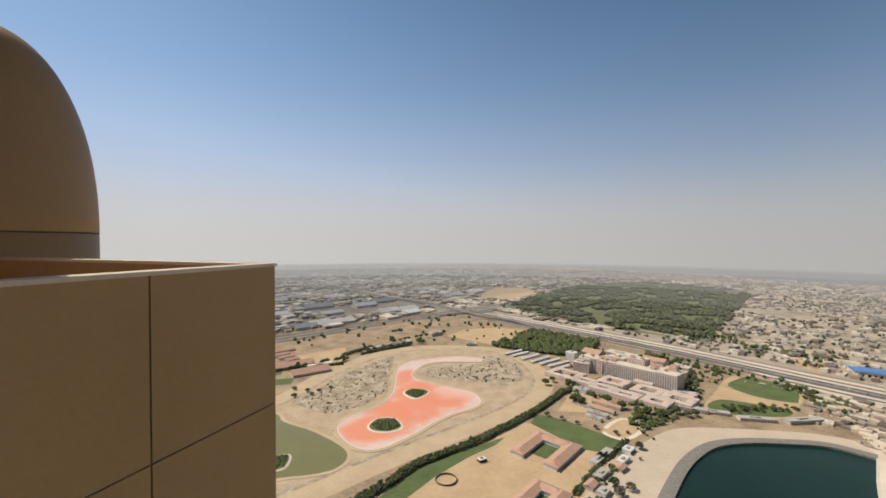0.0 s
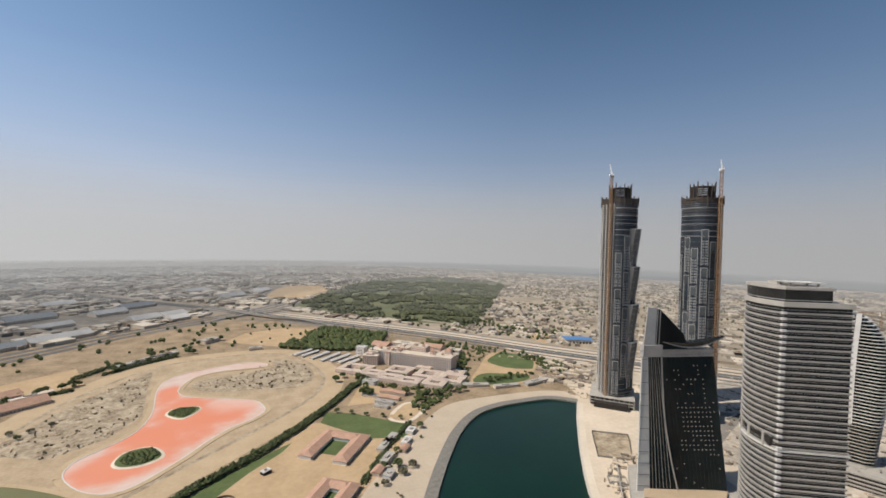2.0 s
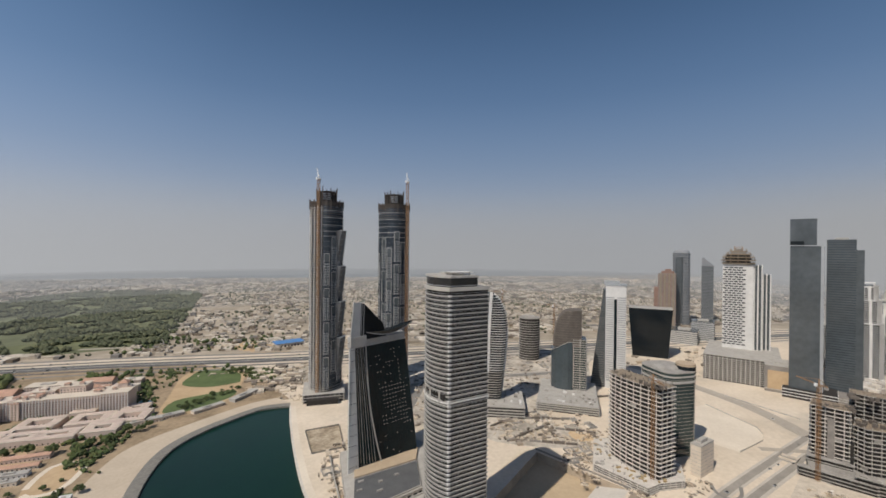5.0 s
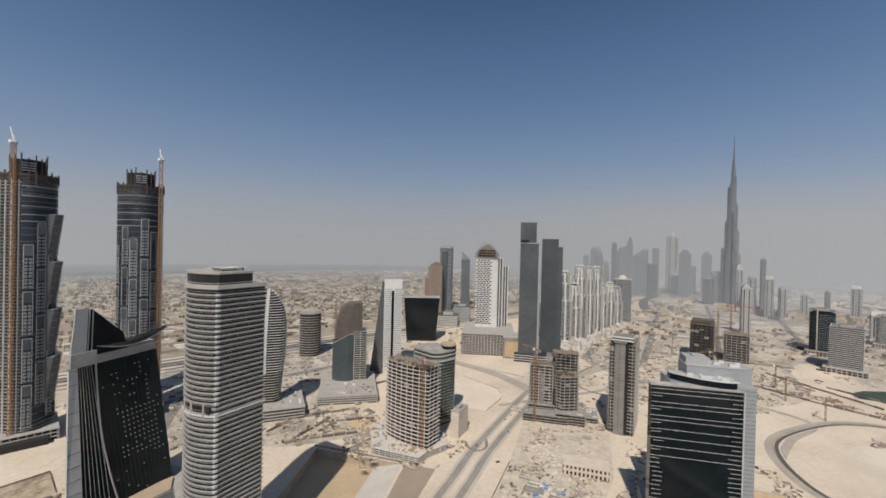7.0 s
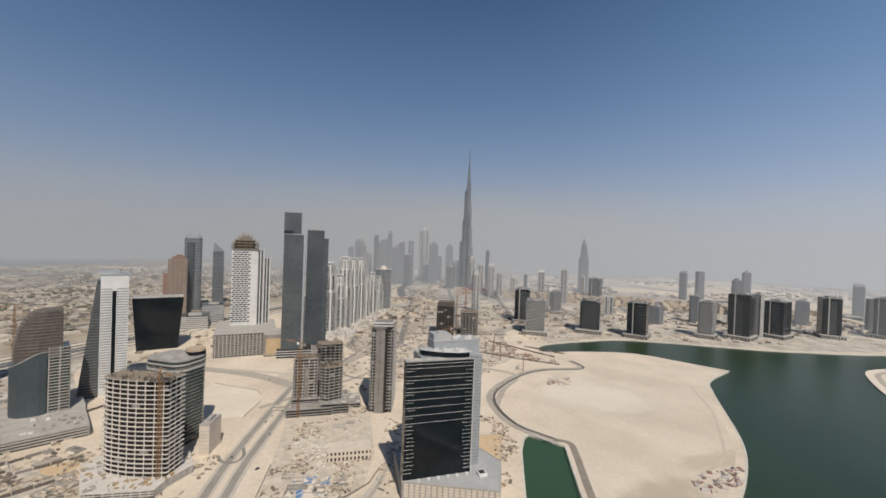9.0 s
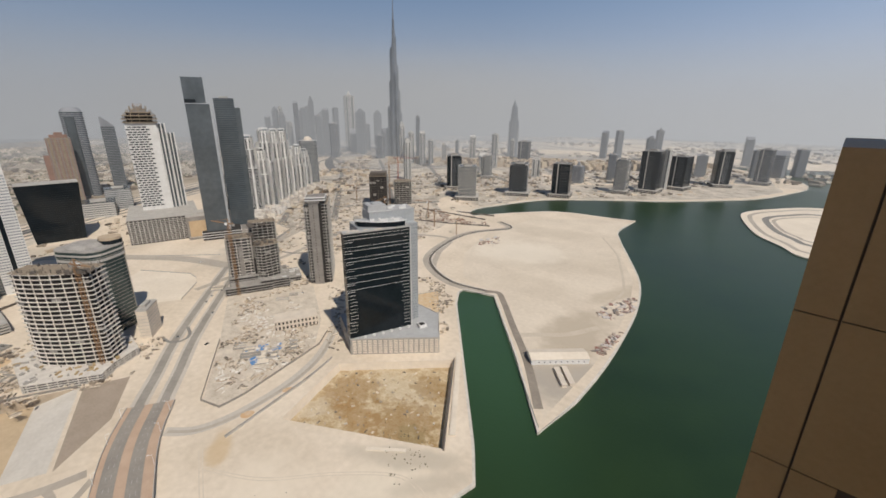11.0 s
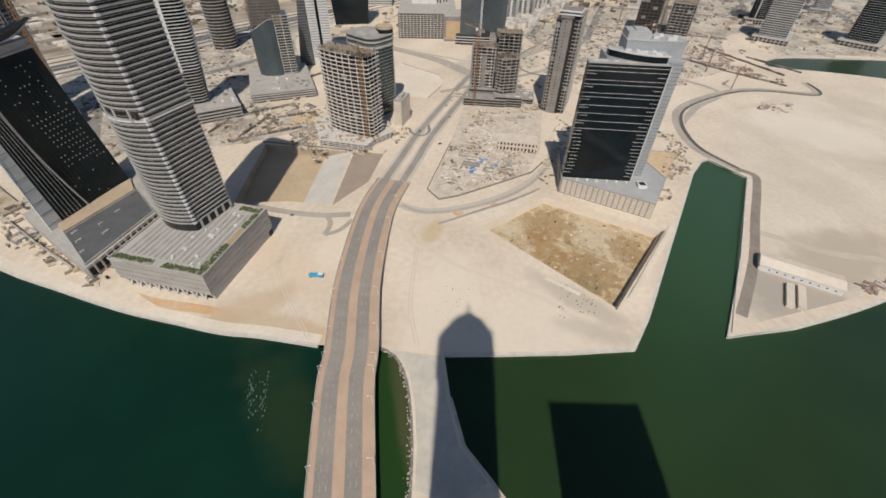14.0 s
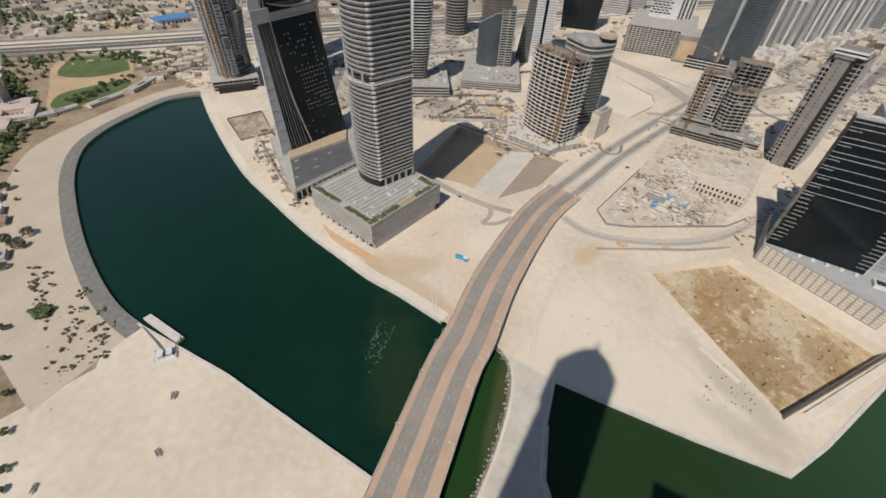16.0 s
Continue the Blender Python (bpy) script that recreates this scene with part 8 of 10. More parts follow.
# ---- low buildings west of the lake ----
def court(name, label, x, y, yaw, w, d, deep, h, wall, roofm, pitched=False, group="courtyard buildings", leave=None):
    """A ring of four wings round a court."""
    t = thing(name, label, "building", x, y, 0, yaw, group)
    for k, (x0, y0, x1, y1) in enumerate(((-w / 2, -d / 2, w / 2, -d / 2 + deep), (-w / 2, d / 2 - deep, w / 2, d / 2), (-w / 2, -d / 2 + deep, -w / 2 + deep, d / 2 - deep), (w / 2 - deep, -d / 2 + deep, w / 2, d / 2 - deep))):
        if k == leave:
            continue
        part("wing", Mesh().box(x0, y0, 0, x1, y1, h), wall, t)
        if pitched:
            along = k < 2
            e = 0.8
            m = Mesh()
            X0, Y0, X1, Y1 = x0 - e, y0 - e, x1 + e, y1 + e
            if along:
                m.v = [(X0, Y0, h), (X1, Y0, h), (X1, Y1, h), (X0, Y1, h), (X0 + deep / 2, (Y0 + Y1) / 2, h + 3.2), (X1 - deep / 2, (Y0 + Y1) / 2, h + 3.2)]
                m.f = [(0, 1, 5, 4), (1, 2, 5), (2, 3, 4, 5), (3, 0, 4), (3, 2, 1, 0)]
            else:
                Y0, Y1 = Y0 - deep / 2, Y1 + deep / 2
                m.v = [(X0, Y0, h), (X1, Y0, h), (X1, Y1, h), (X0, Y1, h), ((X0 + X1) / 2, Y0 + deep / 2, h + 3.1), ((X0 + X1) / 2, Y1 - deep / 2, h + 3.1)]
                m.f = [(0, 1, 4), (1, 2, 5, 4), (2, 3, 5), (3, 0, 4, 5), (3, 2, 1, 0)]
            part("roof", m, roofm, t, "terracotta tiled roof")
        else:
            part("roof", Mesh().box(x0 - 0.3, y0 - 0.3, h, x1 + 0.3, y1 + 0.3, h + 0.5), roofm, t)
            part("roof_parapet", Mesh().box(x0 + 1.5, y0 + 1.5, h + 0.5, x1 - 1.5, y1 - 1.5, h + 0.9), wall, t)
        m = Mesh()
        n = max(2, int((x1 - x0) // 5))
        for i in range(n):
            px = x0 + (i + 0.5) * (x1 - x0) / n
            m.box(px - 0.8, y0 - 0.1, 1, px + 0.8, y1 + 0.1, 2.6)
        part("opening_row", m, VOID, t, "dark arched openings")
    part("court_ground", Mesh().box(-w / 2 + deep, -d / 2 + deep, 0.1, w / 2 - deep, d / 2 - deep, 0.4), LAWN if pitched else PALE_SAND, t)
    return t


court("stable_block", "white stables with terracotta roofs round a green court", 124, 492, 49, 66, 60, 17, 4.5, WHITE, ROOF_TILE, True, leave=2)
court("stable_block", "white stables with terracotta roofs round a court", 92, 392, 49, 60, 40, 14, 4.5, WHITE, ROOF_TILE, True)
for i, (x, y, w, d) in enumerate(((352, 720, 30, 26), (250, 725, 40, 30), (388, 664, 34, 30), (300, 722, 46, 40), (338, 678, 46, 42), (366, 640, 46, 42), (328, 632, 40, 34), (268, 690, 40, 30), (228, 765, 60, 46), (292, 660, 44, 30))):
    court("hotel_wing", "low pale pink hotel wing with flat roofs round a court", x, y, -48, w, d, 11, 7.5, PINK, CREAM)


def slab_hotel():
    t = thing("hotel", "long stepped pink hotel with white ribs and terracotta roof rooms", "hotel", 340, 752, 0, -48.5)
    rng = random.Random(4)
    # x0, y0, x1, y1, height, storeys faced with windows
    blocks = ((-82, -11, 52, 11, 26), (52, -20, 86, 14, 30), (-94, -16, -70, 24, 24), (-46, 11.1, -16, 30, 31), (-10, 11.1, 22, 34, 36), (28, 11.1, 62, 26, 27), (-30, 34.2, 30, 52, 22), (34, 30, 74, 48, 18))
    for x0, y0, x1, y1, h in blocks:
        body = part("block", Mesh().box(x0, y0, 0, x1, y1, h), PINK, t, "pink rendered block")
        part("roof", Mesh().box(x0 - 0.6, y0 - 0.6, h, x1 + 0.6, y1 + 0.6, h + 0.9).box(x0 + 1, y0 + 1, h + 0.9, x1 - 1, y1 - 1, h + 1.0), CREAM, body)
        n, grid, rib = int((x1 - x0) // 3.6), Mesh(), Mesh().box(-0.4, -0.9, 0, 0.4, 0, h).data("rib", WHITE)
        for k in range(int(h // 3.4) - 1):
            for i in range(n):
                c = x0 + (i + 0.5) * (x1 - x0) / n
                grid.box(c - 0.75, y0 - 0.08, 3.4 * k + 3.4, c + 0.75, y0 + 0.1, 3.4 * k + 5.0)
            for i in range(int((y1 - y0) // 4)):
                c = y0 + 2 + 4 * i
                grid.box(x0 - 0.08, c - 0.7, 3.4 * k + 3.4, x0 + 0.1, c + 0.7, 3.4 * k + 5.0)
        part("window_grid", grid, GREY_GLASS, body, "small dark windows")
        if y0 < 0:
            for i in range(n + 1):
                put("rib", rib, body, (x0 + i * (x1 - x0) / n, y0, 0))
        for i in range(max(2, int((x1 - x0) // 16))):
            w, d = rng.uniform(4, 9), rng.uniform(4, 7)
            x, y = rng.uniform(x0 + 2, x1 - w - 1), rng.uniform(y0 + 1, max(y0 + 1.5, y1 - d - 1))
            room = part("roof_room", Mesh().box(x, y, h + 0.9, x + w, y + d, h + 4.2), PINK, body)
            part("room_roof", Mesh().prism(rect(w + 1, d + 1, x + w / 2, y + d / 2), h + 4.2, h + 5.6, rect(w * 0.3, d * 0.3, x + w / 2, y + d / 2)), rng.choice((ROOF_TILE, ROOF_TILE, CREAM)), room)
    tower = part("corner_tower", Mesh().box(66, 2, 30, 78, 13, 38), PINK, t, "pink corner tower")
    part("tower_roof", Mesh().prism(rect(14, 13, 72, 7.5), 38, 43, rect(1, 1, 72, 7.5)), ROOF_TILE, tower, "terracotta pyramid roof")


slab_hotel()
for i, (x, y, w, d, h) in enumerate(((395, 800, 60, 16, 16), (430, 770, 44, 14, 12), (372, 835, 50, 18, 14), (330, 820, 34, 16, 20), (410, 735, 30, 14, 22), (270, 800, 30, 18, 18), (300, 790, 22, 14, 24))):
    t = thing("hotel_wing", "pale pink hotel wing with a stepped roof", "building", x, y, 0, -48 + 12 * (i % 3 - 1), "hotel wings")
    part("body", Mesh().box(-w / 2, -d / 2, 0, w / 2, d / 2, h), PINK, t)
    part("roof", Mesh().box(-w / 2 - 0.5, -d / 2 - 0.5, h, w / 2 + 0.5, d / 2 + 0.5, h + 0.8), ROOF_TILE if i % 3 == 0 else CREAM, t)
    part("roof_room", Mesh().box(-w * 0.3, -d * 0.3, h + 0.8, w * 0.1, d * 0.3, h + 4), PINK, t)
    m = Mesh()
    for k in range(int(h // 3.4)):
        for j in range(int(w // 4)):
            m.box(-w / 2 + 1.2 + 4 * j, -d / 2 - 0.1, 1 + 3.4 * k, -w / 2 + 3 + 4 * j, -d / 2 + 0.1, 2.8 + 3.4 * k)
    part("window_grid", m, VOID, t)


def pool():
    t = thing("swimming_pool", "small turquoise swimming pool beside the hotel", "swimming pool", 420, 693, 0, -48)
    part("basin", Mesh().box(-11, -7, 0.1, 11, 7, 0.6), PALE_CONCRETE, t)
    part("water", Mesh().box(-10, -6, 0.61, 10, 6, 0.64), mat("pool_water", (0.10, 0.42, 0.48), (0.08, 0.36, 0.42), 0.2, 0.1), t)


pool()


def block(name, label, x, y, yaw, w, d, h, wall, roofm, category="building", gable=False, group=""):
    t = thing(name, label, category, x, y, 0, yaw, group)
    part("body", Mesh().box(-w / 2, -d / 2, 0, w / 2, d / 2, h), wall, t)
    if gable:
        m = Mesh()
        a, b = w / 2 + 0.6, d / 2 + 0.6
        m.v = [(-a, -b, h), (a, -b, h), (a, b, h), (-a, b, h), (-a, 0, h + d * 0.22), (a, 0, h + d * 0.22)]
        m.f = [(0, 1, 5, 4), (1, 2, 5), (2, 3, 4, 5), (3, 0, 4), (3, 2, 1, 0)]
        part("roof", m, roofm, t)
    else:
        part("roof", Mesh().box(-w / 2 - 0.3, -d / 2 - 0.3, h, w / 2 + 0.3, d / 2 + 0.3, h + 0.6), roofm, t)
        part("roof_plant", Mesh().box(-w * 0.2, -d * 0.2, h + 0.6, w * 0.1, d * 0.15, h + 2.2), PALE_CONCRETE, t)
    m = Mesh()
    n = max(2, int(w // 4))
    for k in range(max(1, int(h // 3.5))):
        for i in range(n):
            p = -w / 2 + (i + 0.5) * w / n
            m.box(p - 0.7, -d / 2 - 0.06, 1 + 3.5 * k, p + 0.7, d / 2 + 0.06, 2.5 + 3.5 * k)
    part("window_grid", m, VOID, t)
    return t


for (x0, y0), (x1, y1) in (((138, 914), (180, 948)), ((151, 899), (191, 931)), ((166, 874), (210, 912)), ((181, 852), (228, 893)), ((197, 840), (246, 877)), ((210, 824), (260, 859)), ((222, 807), (272, 843))):
    block("stable_row", "long low stable row with a white metal roof", (x0 + x1) / 2, (y0 + y1) / 2, math.degrees(math.atan2(y1 - y0, x1 - x0)), math.dist((x0, y0), (x1, y1)), 9, 3.4, CREAM, WHITE, gable=True, group="stable rows")
for x, y, yaw, w, d, h, wl, rf in ((178, 470, 45, 30, 9, 4, CREAM, PALE_CONCRETE), (190, 482, 45, 26, 9, 4, CREAM, PALE_CONCRETE), (205, 468, 45, 18, 8, 4, WHITE, WHITE), (196, 452, 45, 14, 8, 4, PINK, ROOF_TILE), (170, 440, 45, 22, 9, 4, CREAM, PALE_CONCRETE),
                                   (222, 492, 45, 14, 10, 4, WHITE, WHITE), (152, 420, 45, 16, 10, 4, PINK, ROOF_TILE), (160, 408, 45, 14, 9, 4, WHITE, PALE_CONCRETE), (214, 630, -45, 30, 10, 4, CREAM, PALE_CONCRETE), (236, 610, -45, 36, 9, 4, CREAM, ROOF_TILE),
                                   (250, 628, -45, 44, 10, 5, PINK, ROOF_TILE), (224, 596, -45, 30, 9, 4, WHITE, PALE_CONCRETE), (214, 582, -45, 22, 8, 4, CREAM, PALE_CONCRETE), (232, 690, -48, 24, 16, 6, WHITE, PALE_CONCRETE),
                                   (380, 880, -50, 60, 26, 14, PINK, CREAM), (330, 905, -50, 40, 30, 10, PINK, ROOF_TILE), (430, 838, -50, 44, 24, 12, PINK, ROOF_TILE), (462, 800, -50, 30, 20, 10, PINK, CREAM), (300, 850, -50, 34, 20, 12, CREAM, CREAM), (275, 880, -50, 20, 16, 16, WHITE, WHITE),
                                   (45, 470, 30, 9, 6, 3, VOID, WHITE), (365, 615, -30, 50, 12, 5, CREAM, PALE_CONCRETE), (395, 602, -20, 40, 10, 4, CREAM, PALE_CONCRETE), (440, 578, -10, 46, 10, 4, CREAM, PALE_CONCRETE), (500, 572, 5, 50, 12, 5, PALE_CONCRETE, PALE_CONCRETE),
                                   (-252, 790, 35, 70, 30, 5, PINK, ROOF_TILE), (-300, 830, 35, 80, 30, 5, PINK, ROOF_TILE), (-245, 830, 35, 50, 10, 5, CREAM, CREAM), (-130, 985, 42, 110, 10, 5, CREAM, PALE_CONCRETE), (-100, 1010, 42, 60, 10, 5, CREAM, WHITE),
                                   (70, 1000, 0, 26, 12, 6, CREAM, PALE_CONCRETE), (-20, 1110, 42, 40, 20, 8, CREAM, PALE_CONCRETE)):
    block("low_building", "low pale building with a flat roof" if rf is not ROOF_TILE else "low building with a terracotta roof", x, y, yaw, w, d, h, wl, rf, gable=rf is ROOF_TILE, group="low buildings")
SHED_ROOF = mat("pale_shed_roof", (0.56, 0.55, 0.52), (0.42, 0.41, 0.39), 0.03, 0.7)
BLUE_SHED = mat("blue_grey_shed_roof", (0.30, 0.32, 0.325), (0.22, 0.24, 0.25), 0.03, 0.7)
for x, y, yaw, w, d, rf in ((-194, 1462, 41, 78, 46, SHED_ROOF), (-128, 1500, 41, 70, 50, SHED_ROOF), (-110, 1440, 41, 54, 40, WHITE), (-326, 1258, 41, 120, 40, SHED_ROOF), (-396, 1190, 41, 60, 36, BLUE_SHED), (-470, 1560, 41, 110, 50, BLUE_SHED), (-300, 1600, 41, 90, 44, SHED_ROOF),
                            (-380, 1420, 41, 80, 34, SHED_ROOF), (-560, 1380, 41, 90, 40, WHITE), (-250, 1720, 41, 100, 44, BLUE_SHED), (-700, 1700, 41, 120, 50, SHED_ROOF), (-480, 1840, 41, 90, 40, WHITE), (40, 1900, 41, 110, 50, SHED_ROOF), (160, 2050, 41, 90, 46, WHITE), (-90, 2120, 41, 100, 50, SHED_ROOF)):
    block("warehouse", "large low warehouse with a pale metal roof" if rf is not BLUE_SHED else "large low warehouse with a blue-grey roof", x, y, yaw, w, d, 8, CREAM, rf, "warehouse", True, "warehouses")
for x, y, w in ((-372, 925, 34), (-352, 905, 36), (-334, 886, 36), (-316, 868, 30), (-352, 945, 30)):
    block("low_building", "low building with a terracotta roof", x, y, 48, w, 14, 4.5, PINK, ROOF_TILE, gable=True, group="low buildings")
pen = thing("round_pen", "dark fenced circular horse pen on sand", "pen", 4, 432, 0, 0)
ring = [(11 * math.cos(2 * math.pi * i / 40), 11 * math.sin(2 * math.pi * i / 40)) for i in range(41)]
part("fence", ribbon(Mesh(), ring, -0.25, 0.25, 0.1, 2.0), BARK, pen)

# ---- suburbs to the horizon ----
rng = random.Random(101)
homes, sheds, canopy = Mesh(), Mesh(), Mesh()
turn = math.atan2(-0.804, 0.595)
count = 0
for i in range(74000):
    d = 4850 * math.sqrt(rng.random())
    a = radians(rng.uniform(-30, 128))
    x, y = d * math.cos(a), d * math.sin(a)
    past, off = 0.804 * x + 0.595 * y - 960, -0.659 * x + 0.752 * y - 1072
    if not (95 < past < 2440 or (off > 60 and past < 2440)):
        continue
    if inside(x, y, PARK) or abs((x + 1138) * 0.77 + (y - 2951) * 0.64) < 45 or (160 < x < 460 and 1800 < y < 2250):
        continue
    along = (0.595 * x - 0.804 * y) % 130
    deep = past % 85
    if past > 95 and (along < 14 or deep < 11):
        continue
    if abs(off) < 60 and past < 200:
        continue
    v = noise.noise(Vector((x / 420, y / 420, 7.7)))
    if v < -0.5:
        continue
    near = d < 2000
    if off > 60 and past < 95 or (past > 95 and x < 500):
        if rng.random() < 0.5:
            s = rng.choice((1, 1, 1.6, 2.6))
            sheds.turned(x, y, s * rng.uniform(10, 26), s * rng.uniform(8, 16), 0, rng.uniform(4, 9), radians(41) + rng.choice((0, 1.57)))
            continue
    grove = noise.noise(Vector((x / 130, y / 130, 2.2)))
    if rng.random() < (0.75 if grove > 0.12 else 0.10):
        canopy.clump(x, y, 3, rng.uniform(3, 6), rng)
    else:
        k = 1.2 if v < 0.05 else 2.3
        homes.turned(x, y, k * rng.uniform(9, 20), k * rng.uniform(8, 15), 0, rng.choice((3.5, 4, 6, 6.5, 7)), turn + rng.choice((0, 1.57)))
        if rng.random() < 0.6:
            homes.turned(x + rng.uniform(-4, 4), y + rng.uniform(-4, 4), rng.uniform(3, 6), rng.uniform(3, 6), 3, rng.uniform(6, 9), turn)
tagged(new("suburb_houses", homes.data("suburb_houses", HOUSE)), "thousands of low cream and white suburban houses", "houses", kind="stuff")
tagged(new("warehouses", sheds.data("warehouses", HOUSE)), "low grey and cream warehouses and workshops", "warehouses", kind="stuff")
tagged(new("suburb_trees", canopy.data("suburb_trees", HAZY_LEAF)), "green trees between the houses, greyed for haze", "trees", kind="stuff")

TAN = mat("old_town_render", (0.55, 0.455, 0.335), (0.46, 0.375, 0.275), 0.05, 0.9, island=((1, 1, 1), (0.85, 0.82, 0.8), (1.12, 1.1, 1.05), (0.95, 0.88, 0.8)))
old = Mesh()
for i in range(900):
    s, u = rng.random(), rng.uniform(-1, 1)
    x, y = 1500 - 950 * s + u * 170, -1560 - 560 * s + u * 210
    if math.hypot(x - 1160, y + 1590) < 40:
        continue
    old.turned(x, y, rng.uniform(12, 30), rng.uniform(10, 22), 0, rng.choice((8, 12, 16, 22, 30)), rng.uniform(0, 3))
tagged(new("old_town_blocks", old.data("old_town_blocks", TAN)), "cluster of tan low-rise apartment blocks", "houses", kind="stuff")
plain = Mesh()
for i in range(2600):
    d, a = rng.uniform(2000, 4800), radians(rng.uniform(-92, -24))
    x, y = d * math.cos(a), d * math.sin(a)
    if noise.noise(Vector((x / 500, y / 500, 1.2))) < 0.02:
        continue
    plain.turned(x, y, rng.uniform(10, 40), rng.uniform(8, 24), 0, rng.uniform(4, 12), rng.uniform(0, 3))
tagged(new("outlying_buildings", plain.data("outlying_buildings", HOUSE)), "scattered low buildings on the desert plain", "houses", kind="stuff")
for line in ([(700, -2600), (1500, -2900), (2600, -3300)], [(300, -2900), (1200, -3400), (2400, -4000)], [(1500, -960), (2000, -1250), (2600, -1900), (3000, -2600)]):
    road(smooth(line, 6), 40, HIGHWAY, "distant desert highway", 0.3)
road(smooth([(2018, -1247), (1760, -985), (1500, -990), (1340, -1080), (1380, -1180), (1700, -1150), (1980, -1260)], 6), 22, ASPHALT, "looping highway ramps", 0.32)

FORMWORK = mat("dark_formwork", (0.17, 0.14, 0.115), (0.11, 0.09, 0.075), 0.3, 0.9)
# ---- building sites, fences, vehicles and other small things ----
def clutter(name, label, poly, count, seed, material=None, size=(0.8, 6), tall=(0.4, 2.6), skip=()):
    """Loose building materials, cabins and heaps over a plot."""
    rng = random.Random(seed)
    m = Mesh()
    x0, x1, y0, y1 = min(p[0] for p in poly), max(p[0] for p in poly), min(p[1] for p in poly), max(p[1] for p in poly)
    k = 0
    while k < count:
        x, y = rng.uniform(x0, x1), rng.uniform(y0, y1)
        k += 0.4
        if not inside(x, y, poly) or (count > 280 and noise.noise(Vector((x / 34, y / 34, seed))) < 0.0) or any(math.hypot(x - a, y - b) < c for a, b, c in skip):
            continue
        k += 0.6
        if rng.random() < 0.08:
            r = rng.uniform(0.8, 2.6)
            m.cyl(x, y, r, 0, r * 0.6, 7, r * 0.2)
        elif rng.random() < 0.45:
            a = rng.uniform(0, 3.14)
            for j in range(rng.randint(2, 5)):
                m.turned(x + j * 1.3 * math.cos(a + 1.57), y + j * 1.3 * math.sin(a + 1.57), rng.uniform(2.5, 9), rng.choice((0.4, 0.6, 0.9)), 0, rng.uniform(0.3, 0.9), a)
        else:
            m.turned(x, y, rng.uniform(*size), rng.uniform(size[0], size[1] * 0.6), 0, rng.uniform(*tall), rng.choice((0.6, 2.2)) + rng.uniform(-0.2, 0.2))
    return tagged(new(name, m.data(name, material or CLUTTER)), label, "building materials", kind="stuff")


WHITE_STACK = mat("boards_and_sheets", (0.72, 0.68, 0.62), (0.60, 0.56, 0.50), 0.4, 0.8, island=((1, 1, 1), (0.85, 0.8, 0.72), (1.1, 1.1, 1.1), (0.6, 0.5, 0.4)))
SITE_1 = [(468, -134), (374, -86), (354, -92), (386, -198), (431, -236), (520, -240), (560, -200)]
clutter("site_materials", "stacked building materials and rubble on a site", SITE_1, 800, 51, None, (0.5, 4), (0.3, 2))
clutter("site_materials", "white boards and timber stacks on a site", SITE_1, 520, 151, WHITE_STACK, (0.6, 4), (0.3, 1.4))
clutter("site_materials", "building materials round the concrete frame", [(600, 40), (520, 75), (470, 30), (462, -50), (500, -80), (640, 0)], 420, 52, skip=((515, -15, 44),))
clutter("site_materials", "rubble and stores beside the dark pit", [(660, 150), (560, 215), (520, 170), (540, 110), (600, 30), (660, 40)], 200, 53, skip=((620, 165, 34),))
clutter("site_materials", "rubble and stores between unfinished buildings", [(700, -430), (560, -380), (620, -640), (830, -800), (980, -780), (900, -500)], 1900, 54, size=(0.8, 8), tall=(0.3, 2.4))
clutter("site_materials", "building materials along the waterfront", [(690, -880), (740, -830), (900, -1000), (700, -1250), (500, -1420), (330, -1640), (290, -1570), (480, -1280), (640, -1120)], 900, 55, size=(1, 16), tall=(0.5, 5))
clutter("site_materials", "building materials at the foot of the twin towers", [(520, 520), (600, 590), (690, 480), (720, 380), (660, 330), (590, 420), (520, 440)], 420, 56, skip=((563, 457, 38), (640, 372, 38)))
clutter("site_cabins", "white and grey site cabins and parked plant", [(560, 600), (600, 680), (690, 640), (720, 560), (640, 520), (540, 540)], 420, 57, size=(2, 14), tall=(1.5, 4))
clutter("site_materials", "stores between the towers", [(430, 300), (480, 250), (560, 260), (640, 230), (700, 120), (900, 100), (960, 260), (720, 380), (560, 380)], 700, 58, size=(1, 10), tall=(0.4, 3))
clutter("site_materials", "stores along the road", [(640, -250), (760, -330), (820, -460), (760, -520), (660, -420), (600, -380)], 300, 59, size=(1, 9))
clutter("site_materials", "low stores and fences beyond the road", [(900, -100), (1060, 60), (1250, -200), (1180, -380), (960, -160)], 500, 60, size=(2, 14), tall=(0.5, 5))
clutter("site_materials", "plant and stores beside the podium", [(300, -330), (352, -396), (388, -425), (440, -430), (470, -380), (420, -330), (395, -300), (400, -360), (372, -380), (320, -335)], 420, 61, size=(0.8, 6), tall=(0.4, 2.6))
clutter("site_materials", "stores along the lake quay", [(312, 205), (350, 268), (420, 325), (440, 315), (375, 302), (330, 225)], 140, 62, size=(0.8, 5), tall=(0.4, 2), skip=())
clutter("roadside_materials", "pipes and blocks beside the highway", [(480, 880), (590, 720), (720, 560), (790, 460), (740, 420), (640, 600), (500, 800)], 360, 63, size=(2, 10))
STEEL_HEAP = mat("red_white_steel", (0.55, 0.50, 0.46), (0.42, 0.38, 0.35), 0.3, 0.8, island=((0.9, 0.8, 0.7), (0.55, 0.3, 0.25), (1.1, 1.1, 1.1), (0.4, 0.37, 0.35), (0.6, 0.5, 0.42)))
